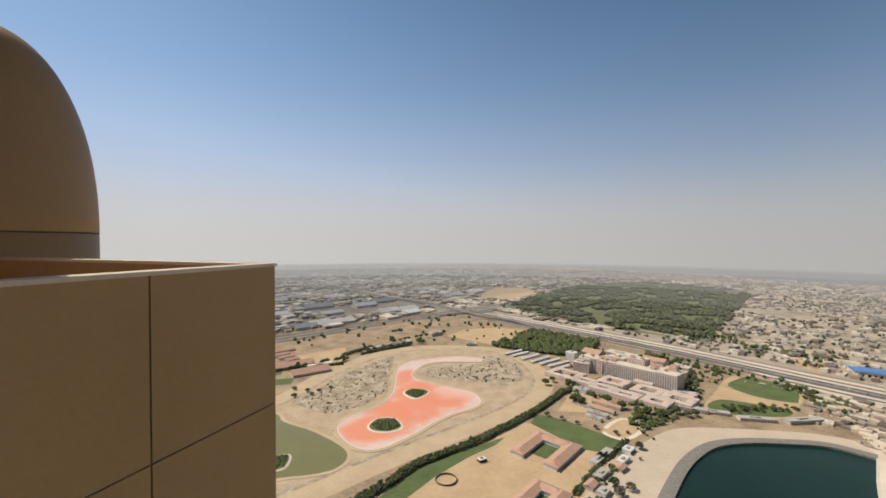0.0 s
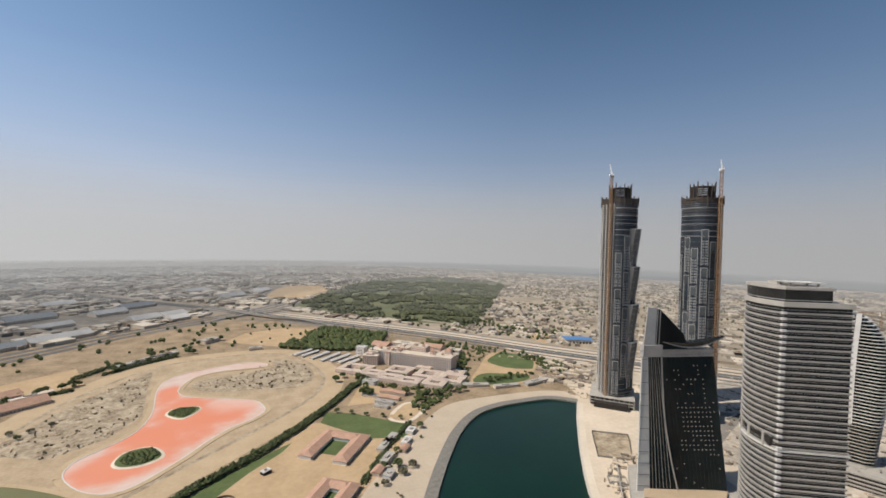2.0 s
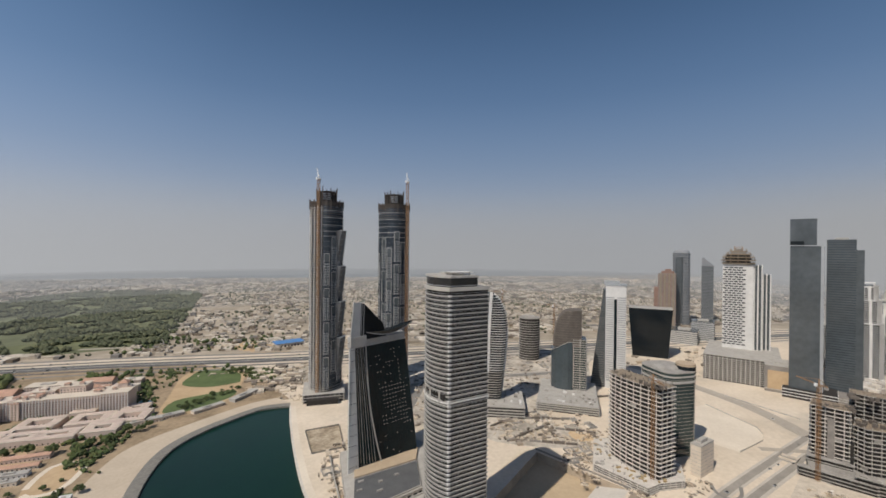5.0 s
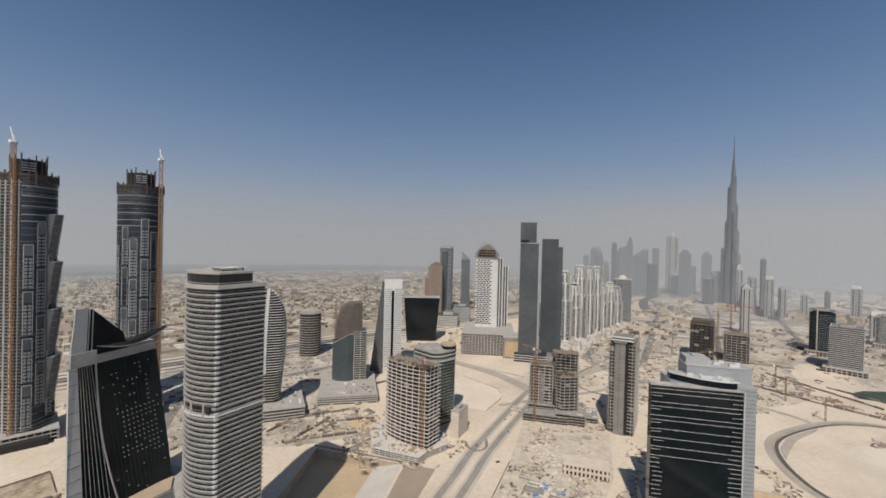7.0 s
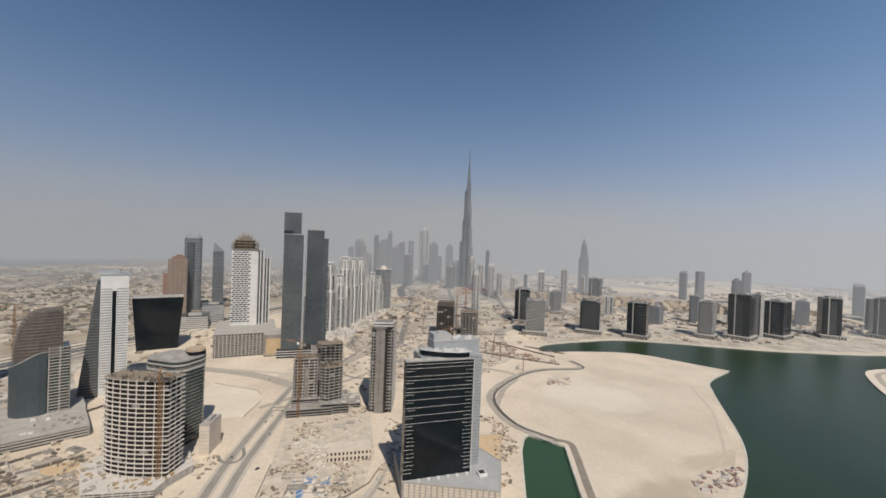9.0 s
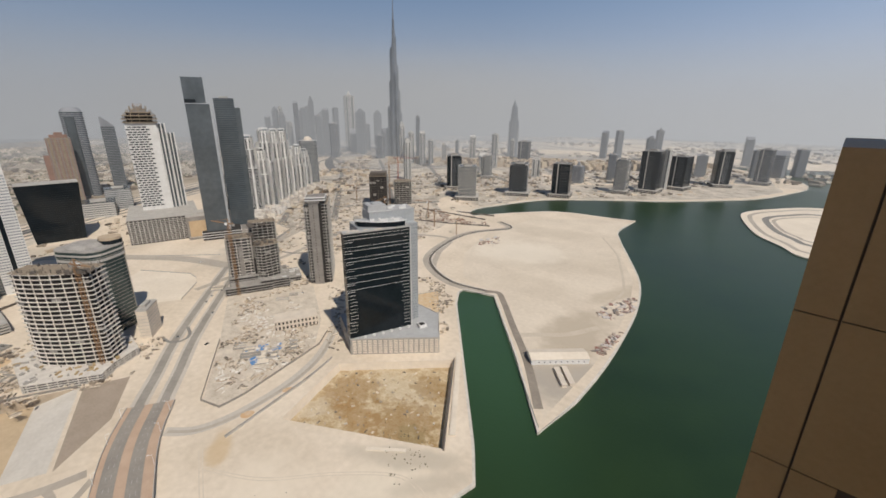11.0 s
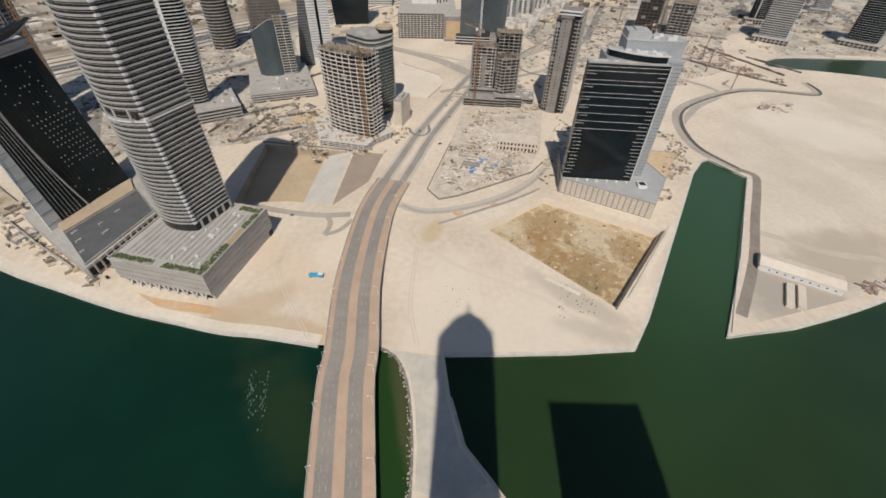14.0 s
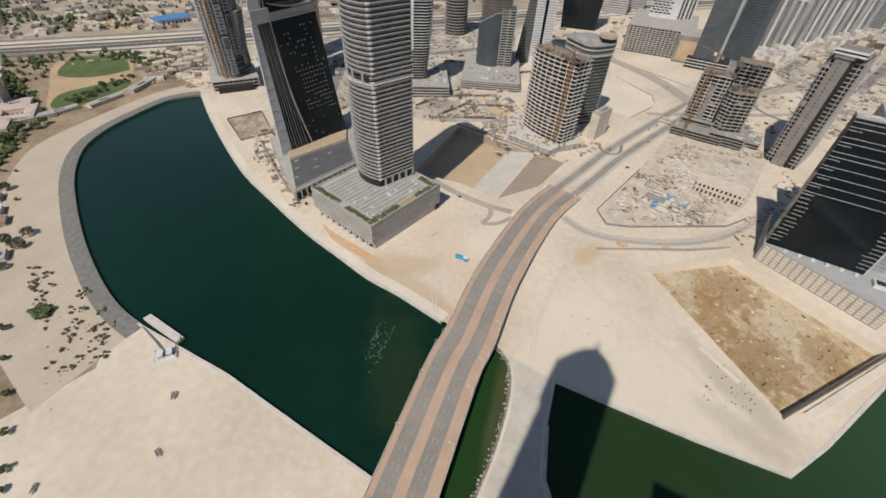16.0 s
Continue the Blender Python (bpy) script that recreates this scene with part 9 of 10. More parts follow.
clutter("steel_stack", "stacks of red and white steel sections on sand", [(192, -491), (184, -553), (169, -581), (154, -538), (169, -493)], 90, 64, STEEL_HEAP, (1, 9), (0.4, 1.8))
clutter("steel_stack", "stacks of pale steel sections along the quay", [(151, -407), (151, -455), (146, -471), (139, -407)], 60, 74, STEEL_HEAP, (1, 8), (0.4, 1.8))
clutter("site_materials", "white boxes and stores along the inlet quay", [(393, -400), (388, -408), (294, -328), (297, -312), (316, -309), (343, -334)], 160, 75, None, (0.8, 5), (0.5, 2.6))
clutter("steel_stack", "small stack of red steel on sand", [(504, -646), (487, -690), (450, -640), (481, -619)], 60, 65, STEEL_HEAP, (1.5, 12), (0.5, 2))
clutter("blue_sheets", "crumpled blue plastic sheets on the site", [(428, -140), (395, -128), (390, -168), (424, -178)], 26, 66, BLUE, (1.5, 6), (0.2, 0.8))
m = Mesh()
rng = random.Random(68)
for i in range(300):
    x, y = rng.uniform(190, 330), rng.uniform(-275, -125)
    if inside(x, y, around(PIT_B, 0.9)):
        r = rng.uniform(0.5, 2.2)
        m.clump(x, y, -8 + r * 0.2, r, rng)
tagged(new("earth_lumps", m.data("earth_lumps", DAMP_EARTH)), "lumps of wet brown earth in the pit", "earth", kind="stuff")
clutter_floor = Mesh()
for i in range(160):
    x, y = rng.uniform(190, 330), rng.uniform(-275, -125)
    if inside(x, y, around(PIT_B, 0.88)):
        clutter_floor.turned(x, y, rng.uniform(0.6, 3.5), rng.uniform(0.5, 2), -8, -7.6 + rng.random() * 0.8, rng.uniform(0, 3))
tagged(new("pit_rubble", clutter_floor.data("pit_rubble", CLUTTER)), "pale rubble and timber strewn over the muddy pit floor", "rubble", kind="stuff")
structure("berm", ribbon(Mesh(), [(180, -205), (256, -300)], -3, 2, 0.02, 1.4), PALE_SAND, "low sand berm along the pit edge")
structure("sheet_pile_wall", ribbon(Mesh(), [(174, -189), (251, -287.5)], -0.5, 0.5, -8, 2.4), FORMWORK, "dark steel sheet piling of the pit")


def fence(name, label, line, h, material, gap=4.0):
    """A fence of posts and panels."""
    t = thing(name, label, "fence")
    panel = {}
    for p, q in zip(line, line[1:]):
        p, q = Vector(p), Vector(q)
        n = max(1, round((q - p).length / gap))
        size = round((q - p).length / n, 3)
        if size not in panel:
            panel[size] = Mesh().box(0, -0.08, 0, size - 0.15, 0.08, h).data("panel", material)
        for k in range(n):
            ob = put("panel", panel[size], t, (*p.lerp(q, k / n), 0))
            ob.rotation_euler.z = math.atan2((q - p).y, (q - p).x)
    return t


fence("site_fence", "dusty grey hoarding round a building site", [(470, -132), (372, -80), (350, -88), (352, -110), (380, -205), (400, -228)], 2.4, DARK_CONCRETE, 6)
fence("plot_fence", "dark low wall round an empty plot", [(441, 391), (396, 341), (425, 316), (476, 362), (441, 391)], 2.2, DARK_CONCRETE, 6)
fence("site_fence", "pale hoarding beside the road", [(309, -78), (318, -112), (330, -160), (344, -196)], 1.6, PALE_CONCRETE, 6)
fence("pit_fence", "grey hoarding along the sand pit", [(520, 98), (500, 50), (474, -10)], 2.4, DARK_CONCRETE, 6)
fence("quay_fence", "dark railing along the curved road", [p for p in offset(ARC, 4.5)], 1.4, DARK_CONCRETE, 12)
fence("quay_fence", "pale railing along the quay", [(318, -446), (206, -334), (134, -262)], 1.2, PALE_CONCRETE, 8)

shed = thing("shed", "long white metal shed on the sandy point", "shed", 173, -365, 0, 45.7)
part("body", Mesh().box(-30.5, -10, 0, 30.5, 10, 6), WHITE, shed)
m = Mesh()
m.v = [(-31.2, -10.6, 6), (31.2, -10.6, 6), (31.2, 10.6, 6), (-31.2, 10.6, 6), (-31.2, 0, 8.4), (31.2, 0, 8.4)]
m.f = [(0, 1, 5, 4), (1, 2, 5), (2, 3, 4, 5), (3, 0, 4), (3, 2, 1, 0)]
part("roof", m, PALE_SAND, shed)
for i in range(9):
    part("window", Mesh().box(-26 + i * 6, 10.0, 2.4, -24.6 + i * 6, 10.1, 3.6), GREY_GLASS, shed)
part("door", Mesh().box(-30.65, -3, 0, -30.5, 3, 4.6), VOID, shed)
box_thing = thing("container", "cream steel container on the sandy point", "container", 154, -336, 0, 134, "containers")
part("body", Mesh().box(-14.5, -2.6, 0.2, 14.5, 2.6, 3.2), CREAM, box_thing)
part("roof", Mesh().box(-14.7, -2.8, 3.2, 14.7, 2.8, 3.4), CREAM, box_thing)
part("door", Mesh().box(-14.56, -1.2, 0.3, -14.5, 1.2, 2.9), DARK_CONCRETE, box_thing)
copy_thing(box_thing, pose(149.6, -343, 0, 0, 0, 134))


def vehicle(name, label, x, y, yaw, paint, length=4.6, width=1.85, h=1.5, group="cars"):
    t = thing(name, label, "car", x, y, 0.25, yaw, group)
    a, b = length / 2, width / 2
    m = Mesh().prism([(-a, -b), (a, -b), (a, b), (-a, b)], 0.3, 0.85 * h * 0.62 + 0.1, [(-a + 0.1, -b + 0.05), (a - 0.15, -b + 0.05), (a - 0.15, b - 0.05), (-a + 0.1, b - 0.05)])
    part("body", m, paint, t)
    part("cabin", Mesh().prism([(-a * 0.75, -b + 0.1), (a * 0.4, -b + 0.1), (a * 0.4, b - 0.1), (-a * 0.75, b - 0.1)], h * 0.6, h, [(-a * 0.55, -b + 0.25), (a * 0.12, -b + 0.25), (a * 0.12, b - 0.25), (-a * 0.55, b - 0.25)]), BLACK_GLASS, t)
    for sx in (-0.62, 0.62):
        for sy in (-1, 1):
            part("wheel", Mesh().box(sx * a - 0.33, sy * b - 0.12, 0, sx * a + 0.33, sy * b + 0.12, 0.66), TYRE, t)
    return t


def lorry(x, y, yaw):
    t = thing("lorry", "bright blue lorry with a white cab roof on bare sand", "lorry", x, y, 0, yaw)
    part("chassis", Mesh().box(-6, -1.2, 0.7, 6, 1.2, 1.1), TYRE, t)
    load = part("load_bed", Mesh().box(-6, -1.5, 1.1, 3, 1.5, 3.3), SKY_BLUE, t, "bright blue load bed")
    part("bed_cover", Mesh().box(-5.7, -1.3, 3.3, -1.5, 1.3, 3.5), WHITE_PAINT, load, "white cover")
    cab = part("cab", Mesh().prism(rect(2.6, 2.9, 4.7, 0), 0.9, 3.1, rect(2.3, 2.7, 4.6, 0)), SKY_BLUE, t, "bright blue cab")
    part("windscreen", Mesh().box(5.75, -1.2, 2.0, 5.98, 1.2, 2.9), BLACK_GLASS, cab)
    for px in (-4.6, -3.2, 4.4):
        for py in (-1.25, 1.25):
            wheel = Mesh()
            ring = [(px + 0.55 * math.cos(g), 0.55 + 0.55 * math.sin(g)) for g in (2 * math.pi * i / 12 for i in range(12))]
            wheel.v = [(u, py - 0.2, v) for u, v in ring] + [(u, py + 0.2, v) for u, v in ring]
            wheel.f = [tuple(range(12)), tuple(range(23, 11, -1))] + [(i, 12 + i, 12 + (i + 1) % 12, (i + 1) % 12) for i in range(12)]
            part("wheel", wheel, TYRE, t)


SKY_BLUE = mat("sky_blue_paint", (0.05, 0.40, 0.60), (0.035, 0.32, 0.50), 0.6, 0.4)
lorry(263.5, 38.4, 75)
cars = [vehicle("car", "white car on the road", 600, -168, -37, WHITE_PAINT), vehicle("car", "dark car on the road", 612, -186, -37, TYRE), vehicle("car", "silver car on the road", 585, -156, -37, STEEL)]
rng = random.Random(90)
for o in (-14, -10.5, -6, 6, 10.5, 14, -34, 34, 62):
    line = offset(SZR, o)
    for p, q in zip(line, line[1:]):
        p, q = Vector(p), Vector(q)
        for k in range(int((q - p).length / 34)):
            if rng.random() < 0.42 and -100 < p.x < 1100:
                c = p.lerp(q, rng.random())
                copy_thing(rng.choice(cars), pose(c.x, c.y, 0.4, 0, 0, math.degrees(math.atan2((q - p).y, (q - p).x))))
for x, y in ((560, 618), (566, 622), (572, 626), (580, 612), (596, 622), (604, 640), (610, 646), (588, 640), (640, 590), (650, 584), (520, -262), (300, 205), (306, 213), (355, 60), (470, -118), (545, -150), (510, -100), (690, -240), (760, -205)):
    copy_thing(rng.choice(cars), pose(x, y, 0.25, 0, 0, rng.uniform(0, 180)))

# pump platform on the near shore
pump = thing("pump_platform", "small white pump platform with steel poles on the shore", "pump platform", 115.5, 213.5, 0, 128)
part("base", Mesh().box(-6.5, -5, 0, 6.5, 5, 0.7), WHITE, pump, "white concrete base")
for x in (-4.4, 1.2):
    unit = part("housing", Mesh().box(x, -2.6, 0.7, x + 3.2, 2.6, 3.2), STONE, pump)
    part("housing_lid", Mesh().box(x - 0.2, -2.8, 3.2, x + 3.4, 2.8, 3.5), WHITE, unit)
for x in (-6, 6):
    part("rail", Mesh().beam((x, -4.6, 0.7), (x, -4.6, 2.2), 0.25).beam((x, 4.6, 0.7), (x, 4.6, 2.2), 0.25).beam((x, -4.6, 2.2), (x, 4.6, 2.2), 0.25), DARK_CONCRETE, pump)
part("pipe", Mesh().beam((2, -4, 1.2), (16, -32, 0.8), 0.7), CONCRETE, pump, "grey pipe to the water")
part("pole", Mesh().beam((-7, -5, 0.4), (-9.5, -14, 1.2), 0.5), DARK_CONCRETE, pump)
structure("landing", Mesh().prism([(137.4, 251), (142.5, 249), (131, 212), (126, 214)], -2.5, 0.6), QUAY, "pale concrete landing on the lake shore")
for x, y, a, n in ((92, 187, 0.6, 3), (28, 221, 0.5, 2), (60, 172, 1.2, 2)):
    pile = thing("timber_pile", "small pile of weathered timber on bare sand", "timber", x, y, 0, math.degrees(a), "timber piles")
    for k in range(n + 2):
        part("plank", Mesh().turned(0, -1 + 0.9 * k, 4.5 + k % 3, 0.45, 0.0, 0.35 + 0.2 * (k % 2), 0.12 * (k % 3 - 1)), DARK_CONCRETE, pile)
mudflat = mat("causeway_sand", (0.60, 0.54, 0.45), (0.46, 0.42, 0.35), 0.04, 0.95, bump=0.3, fine=5, spec=0.2)
tiled("causeway", [(178, -8), (170, -16), (158, -20), (136, -20), (107, -16), (84, -10), (70, -30), (78, -50), (100, -40), (132, -40), (164, -44)], 0.08, mudflat, "grey worn sand of the causeway")
# tyre tracks over the bare plots
TRACKS = mat("tyre_track_sand", (0.64, 0.55, 0.44), (0.56, 0.475, 0.375), 0.05, 0.95, fine=8, spec=0.2)
for line in ([(175, -30), (215, -32), (262, -45), (310, -60)], [(150, -150), (180, -150), (215, -120), (250, -80), (290, -55)], [(200, 45), (240, 60), (285, 70), (320, 60)], [(232, 125), (262, 100), (300, 60)],
             [(400, -480), (330, -560), (300, -680), (380, -800)], [(290, -470), (330, -500), (420, -520), (480, -600)], [(500, -440), (560, -500), (600, -560)]):
    line = smooth(line, 6)
    for o in (-1.2, 1.2):
        structure("tyre_track", ribbon(Mesh(), line, o - 0.4, o + 0.4, None, 0.11), TRACKS, "faint tyre track in the sand")
structure("plot_wall", ribbon(Mesh(), [(318, 236), (360, 279), (400, 317)], -0.5, 0.5, 0, 3.2), PALE_CONCRETE, "pale wall along the quay by the dark tower")
structure("foundation", Mesh().prism([(220, -150), (196, -170), (194, -167.5), (218, -147.5)], 0, 0.7), PALE_SAND, "long low concrete beam left on the sand")


def groundworks(label, poly, count, seed, turn):
    """Low concrete walls and slabs of begun basements."""
    rng = random.Random(seed)
    x0, x1, y0, y1 = min(p[0] for p in poly), max(p[0] for p in poly), min(p[1] for p in poly), max(p[1] for p in poly)
    made = 0
    while made < count:
        x, y = rng.uniform(x0, x1), rng.uniform(y0, y1)
        if not inside(x, y, poly):
            made += 0.2
            continue
        made += 1
        w, d, h = rng.uniform(8, 26), rng.uniform(6, 18), rng.uniform(0.8, 3.4)
        t = thing("foundation", label, "foundation", x, y, 0, turn + rng.choice((0, 90)), "foundations")
        part("slab", Mesh().box(-w / 2, -d / 2, 0, w / 2, d / 2, 0.35), rng.choice((RUBBLE, PALE_SAND, RUBBLE)), t)
        for bx in ((-w / 2, -d / 2, w / 2, -d / 2 + 0.4), (-w / 2, d / 2 - 0.4, w / 2, d / 2), (-w / 2, -d / 2, -w / 2 + 0.4, d / 2), (w / 2 - 0.4, -d / 2, w / 2, d / 2), (-0.2, -d / 2, 0.2, d / 2)):
            if rng.random() < 0.85:
                part("wall", Mesh().box(bx[0], bx[1], 0, bx[2], bx[3], h), rng.choice((PALE_CONCRETE, CONCRETE)), t)


groundworks("begun concrete foundations on a building site", [(640, 150), (560, 210), (520, 170), (545, 105), (600, 30), (650, 50)], 16, 71, 37)
groundworks("begun concrete foundations beside the dark pit", [(520, 110), (560, 40), (540, 20), (505, 40)], 5, 72, 37)
groundworks("begun concrete foundations among site rubble", [(470, -150), (390, -100), (372, -110), (395, -190), (440, -220)], 9, 73, 60)
groundworks("begun concrete foundations between towers", [(700, -430), (600, -420), (640, -620), (830, -780), (960, -760), (880, -520)], 60, 74, 50)
groundworks("begun concrete foundations near the waterfront", [(700, -900), (760, -860), (900, -1000), (760, -1200), (560, -1400), (420, -1560), (500, -1300), (650, -1120)], 44, 75, 30)
groundworks("begun concrete foundations near the highway", [(700, 200), (860, 140), (980, 60), (900, 300), (760, 330)], 16, 76, 37)
groundworks("begun concrete foundations beside the stepped frame", [(520, -190), (500, -260), (560, -330), (660, -280), (640, -180)], 10, 77, 60)
groundworks("low concrete walls at the foot of the dark tower", [(310, 215), (330, 245), (372, 300), (400, 310), (380, 290)], 4, 78, 52)
REBAR = mat("rusty_rebar_mats", (0.36, 0.27, 0.21), (0.26, 0.19, 0.15), 0.3, 0.9, island=((1, 1, 1), (0.6, 0.6, 0.6), (1.5, 1.7, 1.8), (0.8, 0.6, 0.5)))
for line in ([(607, 133), (632, 69)], [(539, 109), (554, 50)], [(526, 135), (590, 100)], [(591, 84), (599, 31)], [(785, -759), (594, -785)], [(713, -664), (635, -697), (550, -745)], [(700, -800), (600, -830)], [(660, -610), (760, -680)], [(820, -560), (720, -600)], [(880, -640), (800, -600)], [(900, -470), (1010, -600)], [(640, 120), (560, 168)], [(700, 90), (760, 20)], [(640, -420), (700, -520)]):
    t = thing("retaining_wall", "straight dark retaining wall of a begun basement", "wall")
    for p, q in zip(line, line[1:]):
        n = max(2, round(math.dist(p, q) / 14))
        for k in range(n):
            a, b = Vector(p).lerp(Vector(q), k / n), Vector(p).lerp(Vector(q), (k + 0.93) / n)
            part("wall_panel", ribbon(Mesh(), [tuple(a), tuple(b)], -1.0, 1.0, 0, 2.4 + (k * 7 % 3) * 0.5), FORMWORK if (k * 5) % 4 else DARK_CONCRETE, t)
tiled("terrace", [(402, -363), (385, -402), (337, -355), (363, -325)], 0.6, OCHRE, "ochre paved terrace beside the office podium")
fence("terrace_wall", "low pale wall round the ochre terrace", [(402, -363), (385, -402), (337, -355), (363, -325), (402, -363)], 1.6, PALE_CONCRETE, 6)
tiled("plot_ground", [(441, 391), (396, 341), (425, 316), (476, 362)], 0.12, SCRUB, "dry scrubby ground in a walled plot")
clutter("site_materials", "stores and cabins along the quay by the dark tower", [(292, 208), (318, 244), (362, 302), (420, 335), (452, 318), (380, 305), (345, 250), (312, 214)], 260, 91, None, (1, 7), (0.5, 3))
clutter("site_materials", "stores on the deck beside the sand pit", [(515, 100), (560, 60), (540, 10), (600, 30), (640, 90), (600, 170), (540, 150)], 300, 92, None, (1, 10), (0.5, 3))
clutter("rebar_mats", "timber and steel round the broken podium", [(560, -170), (520, -200), (500, -260), (540, -300), (600, -310), (570, -270), (550, -220)], 300, 93, None, (0.6, 4), (0.3, 1.4))
clutter("rebar_mats", "rusty reinforcement mats and timber between basement walls", [(780, -745), (600, -775), (560, -752), (640, -705), (710, -672)], 420, 81, REBAR, (1.5, 9), (0.3, 1.6))
clutter("site_materials", "dense stores and cabins behind the office building", [(430, -330), (560, -360), (660, -420), (720, -560), (680, -640), (600, -600), (560, -500), (470, -430)], 900, 82, None, (1, 9), (0.4, 3))
clutter("dark_stores", "dark timber and pipe stacks on the building sites", [(600, -400), (900, -420), (1020, -700), (900, -860), (720, -830), (640, -640)], 700, 83, FORMWORK, (1, 8), (0.3, 1.4))
clutter("site_materials", "stores and rubble on the plots along the ring road", [(760, -260), (930, -360), (1060, -520), (1240, -720), (1100, -820), (960, -640), (820, -420)], 1500, 84, None, (1, 9), (0.3, 2))
clutter("dark_stores", "dark stores between the towers near the highway", [(640, 250), (760, 140), (960, 60), (1040, 200), (880, 380), (700, 420)], 500, 85, FORMWORK, (1, 8), (0.3, 1.4))
clutter("site_cabins", "pale flat-roofed cabins in long rows by the lake", [(505, 575), (560, 520), (620, 560), (680, 610), (640, 680), (570, 640)], 260, 86, None, (6, 18), (2.5, 4))
clutter("site_materials", "stores on the waterfront plots", [(900, -880), (1150, -900), (1250, -1250), (1000, -1500), (700, -1500), (800, -1200)], 1500, 87, None, (2, 18), (1, 7))
clutter("dark_stores", "dark stores on the waterfront plots", [(900, -880), (1150, -900), (1250, -1250), (1000, -1500), (700, -1500), (800, -1200)], 500, 88, FORMWORK, (2, 12), (0.6, 2.5))
clutter("site_materials", "stores on the plots beyond the waterfront", [(700, -1500), (400, -1700), (250, -1900), (300, -2300), (800, -2300), (1100, -1900), (1000, -1500)], 1300, 89, None, (3, 22), (1, 8))
for x, y, h, j, a in ((705, -700, 40, 34, 30), (760, -610, 52, 36, 110), (640, -655, 34, 28, 200), (880, -520, 60, 40, 160), (985, -690, 46, 34, 70), (560, -640, 30, 26, 300)):
    tower_crane(x, y, h, j, a, 3, ORANGE, "small orange tower crane on the building site", 9, 1.6)
blue_hall = thing("warehouse", "long warehouse with a bright blue metal roof", "warehouse", 810, 775, 0, -30)
part("body", Mesh().box(-34, -20, 0, 34, 20, 9), CREAM, blue_hall)
part("roof", Mesh().prism(rect(70, 42), 9, 10, rect(70, 3)).box(-35, -21, 8.6, 35, 21, 9), BLUE, blue_hall, "bright blue metal roof")
for k in range(8):
    part("door", Mesh().box(-31 + 8 * k, -20.2, 0, -26.5 + 8 * k, -20, 5), VOID, blue_hall)
m = Mesh()
rng = random.Random(95)
for i in range(70):
    r = rng.uniform(3, 9)
    m.cyl(rng.uniform(720, 800), rng.uniform(800, 900), r, 0, r * 0.45, 9, r * 0.2)
tagged(new("earth_heaps", m.data("earth_heaps", BROWN_SAND)), "heaps of orange-brown earth beyond the highway", "earth", kind="stuff")
FOAM = mat("thin_foam", (0.17, 0.23, 0.20), (0.05, 0.09, 0.07), 0.4, 0.6)
# white foam and flotsam off the causeway
m = Mesh()
for cx, cy, sx, sy, count in ((166, 82, 9, 1.6, 60), (158, 75, 9, 1.5, 40), (172, 73, 5, 1.0, 16)):
    for i in range(count):
        r = rng.uniform(0.2, 1.0)
        x, y = cx + rng.gauss(0, sx), cy + rng.gauss(0, sy)
        m.sheet([(x + r * rng.uniform(0.7, 1.5) * math.cos(g), y + r * rng.uniform(0.25, 0.6) * math.sin(g)) for g in (0, 1.2, 2.4, 3.6, 5.0)], WATER_Z + 0.03)
tagged(new("foam", m.data("foam", FOAM)), "white foam drifting on the lake beside the bridge", "foam", kind="stuff")
# low walls and the curved kerb round the empty plots by the main road
fence("plot_wall", "low pale wall round an empty sand plot", [(786, -124), (714, -175), (690, -176), (667, -170), (618, -135)], 1.8, PALE_CONCRETE, 8)
fence("plot_wall", "low pale wall round an empty sand plot", [(847, -162), (775, -243)], 1.8, PALE_CONCRETE, 8)
tiled("plot_ground", [(786, -124), (714, -175), (690, -176), (667, -170), (618, -135), (640, -90), (720, -60)], 0.13, PALE_SAND, "pale raked sand of an empty plot")
structure("kerb", ribbon(Mesh(), smooth([(845, -412), (792, -354), (735, -330), (712, -330), (686, -345), (672, -380)], 6), -3, 3, None, 0.3), ASPHALT, "dark curved slip road")
structure("kerb", ribbon(Mesh(), smooth([(528, -116), (510, -113), (500, -106), (499, -97), (507, -90), (524, -88)], 6), -1.8, 1.8, None, 0.24), ASPHALT, "dark looped turning lane beside the main road")
tiled("stained_ground", smooth([(600, 56), (594, 34), (576, 34), (566, 50), (584, 66)], 4, True), 0.14, OCHRE, "ochre earth beside the concrete frame")
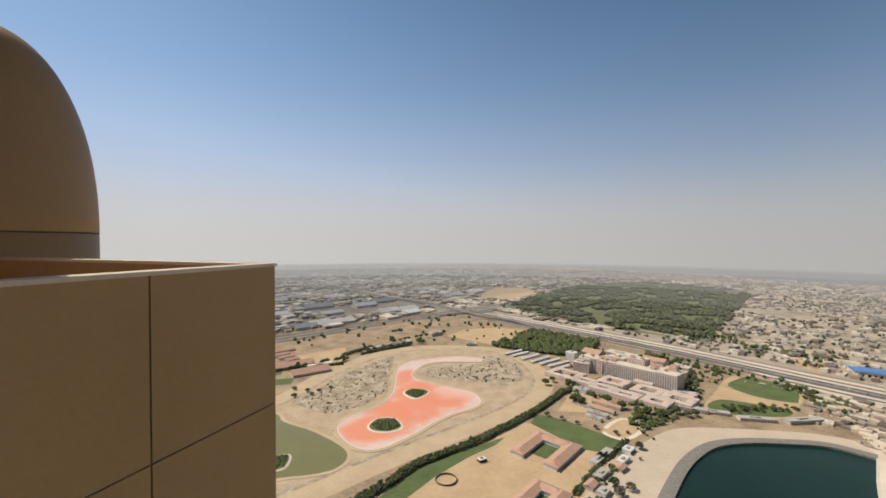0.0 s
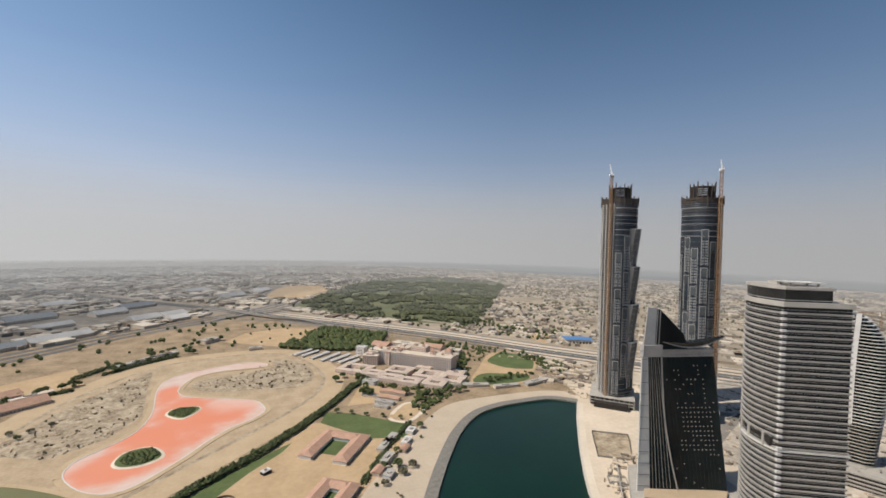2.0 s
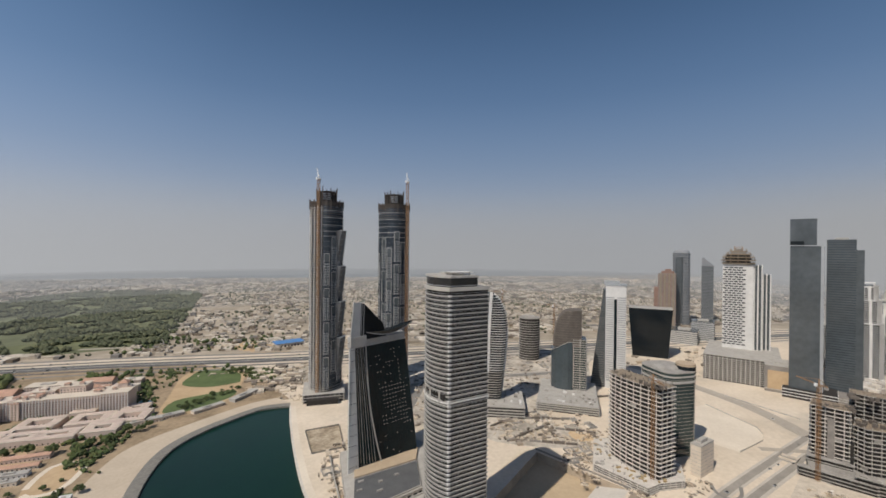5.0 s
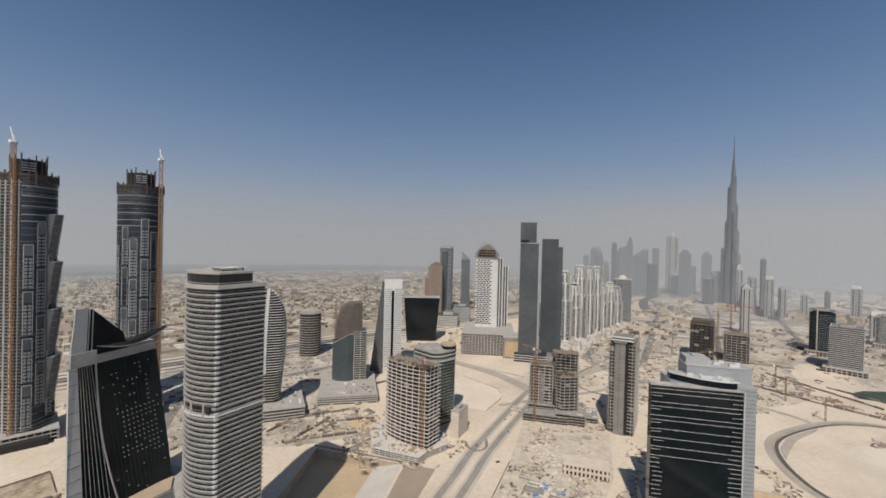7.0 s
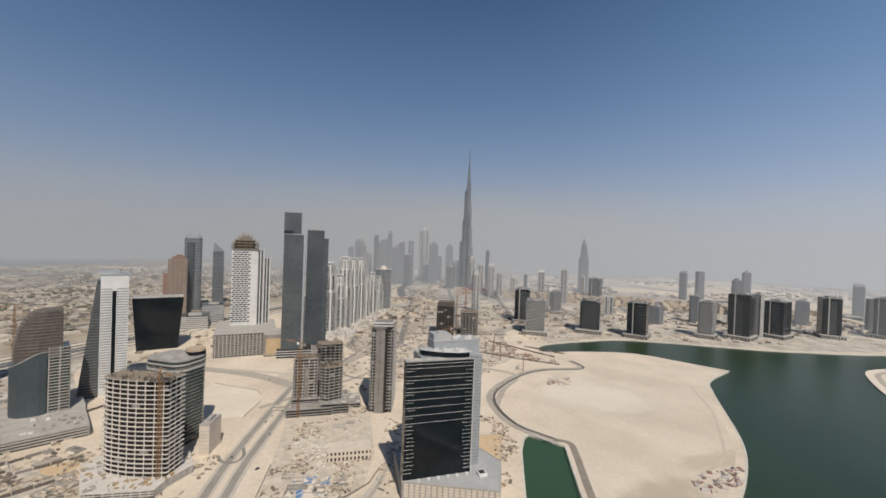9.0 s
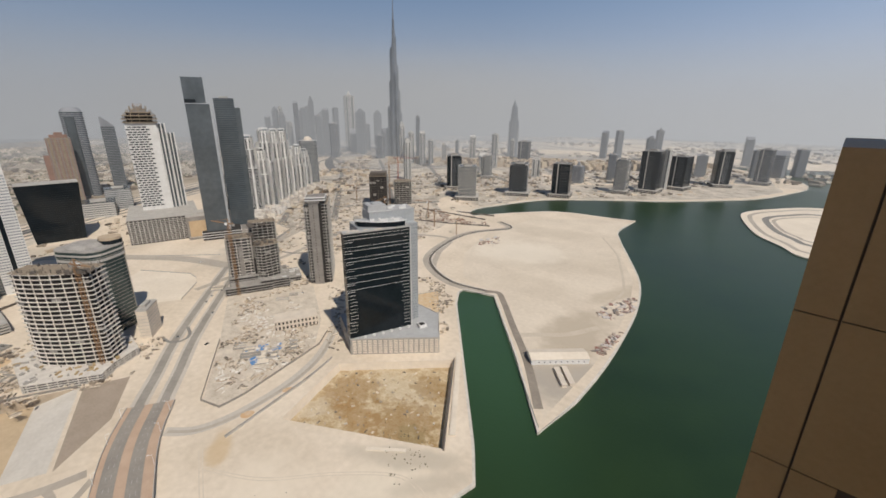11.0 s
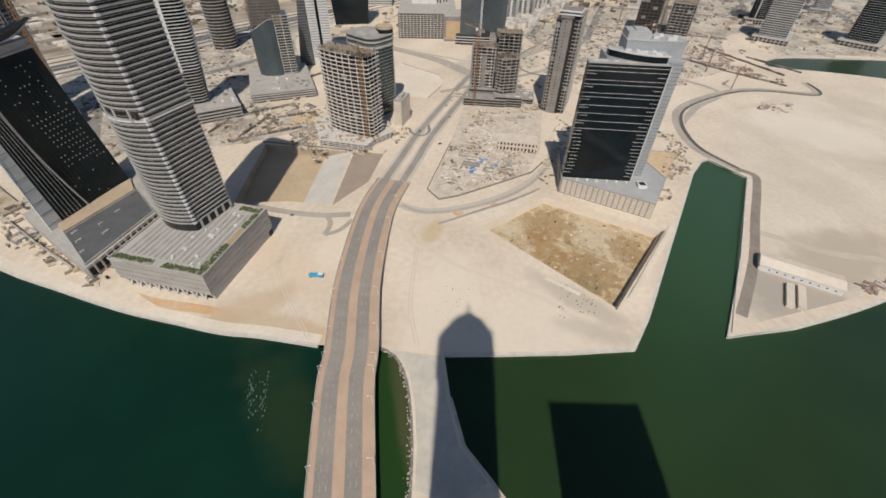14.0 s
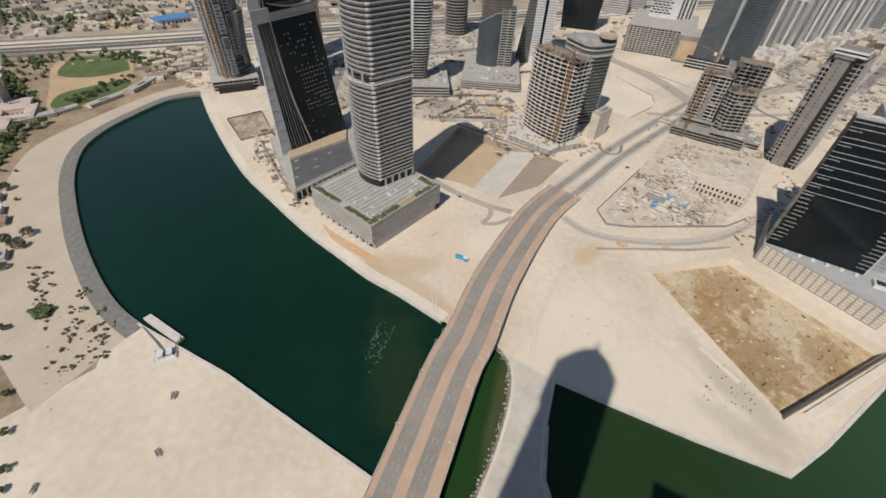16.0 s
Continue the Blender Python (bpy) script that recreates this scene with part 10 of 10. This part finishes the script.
clutter("site_materials", "loose materials heaped round the concrete frame", [(462, -62), (520, -92), (575, -50), (600, 10), (560, 50), (500, 70), (450, 20)], 420, 94, None, (0.8, 5), (0.4, 2.2))
clutter("site_materials", "heaps and stores beside the road", [(400, -250), (350, -215), (372, -205), (440, -262), (520, -300), (500, -330), (440, -290)], 260, 96, None, (0.6, 4), (0.3, 1.8))
# streets and low blocks between the far towers
for line in ([(900, -420), (1400, -760), (1900, -1080)], [(840, -520), (1350, -880), (1900, -1260)], [(760, -640), (1250, -1020), (1800, -1420)], [(900, -1000), (1250, -1280), (1650, -1600)], [(800, -1250), (1200, -1520), (1600, -1850)],
             [(1050, -480), (820, -860)], [(1250, -600), (980, -1040)], [(1450, -760), (1120, -1320)], [(1650, -940), (1300, -1560)], [(700, -1450), (950, -1700), (1200, -2100)], [(560, -1500), (700, -1900), (900, -2300)], [(640, 380), (760, 250), (860, 120)], [(560, 300), (700, 330), (900, 300)]):
    road(smooth(line, 4), 15, ASPHALT, "dusty grey street on building land", 0.2)
    structure("verge", ribbon(Mesh(), smooth(line, 4), 8, 11, 0, 0.5), PALE_CONCRETE, "pale kerb beside the street")
rng = random.Random(121)
low = Mesh()
for i in range(900):
    s, u = rng.random(), rng.uniform(-1, 1)
    x, y = 900 + 900 * s + u * 330, -500 - 700 * s + u * -420
    if noise.noise(Vector((x / 90, y / 90, 5.5))) < 0.02 or (x < 960 and y > -900 and x < 900) or inside(x, y, LAGOON_LINE):
        continue
    low.turned(x, y, rng.uniform(5, 24), rng.uniform(4, 14), 0, rng.uniform(1.5, 9), 0.66 + rng.choice((0, 1.57)))
tagged(new("low_blocks", low.data("low_blocks", CLUTTER)), "low grey and cream blocks on the building land", "buildings", kind="stuff")

clutter("dark_stores", "dark stores, parked plant and walls behind the far quay", [(980, -960), (1150, -1250), (900, -1500), (650, -1700), (420, -1950), (250, -1900), (330, -1720), (480, -1560), (640, -1340), (820, -1060)], 750, 95, FORMWORK, (3, 20), (0.6, 3.5))
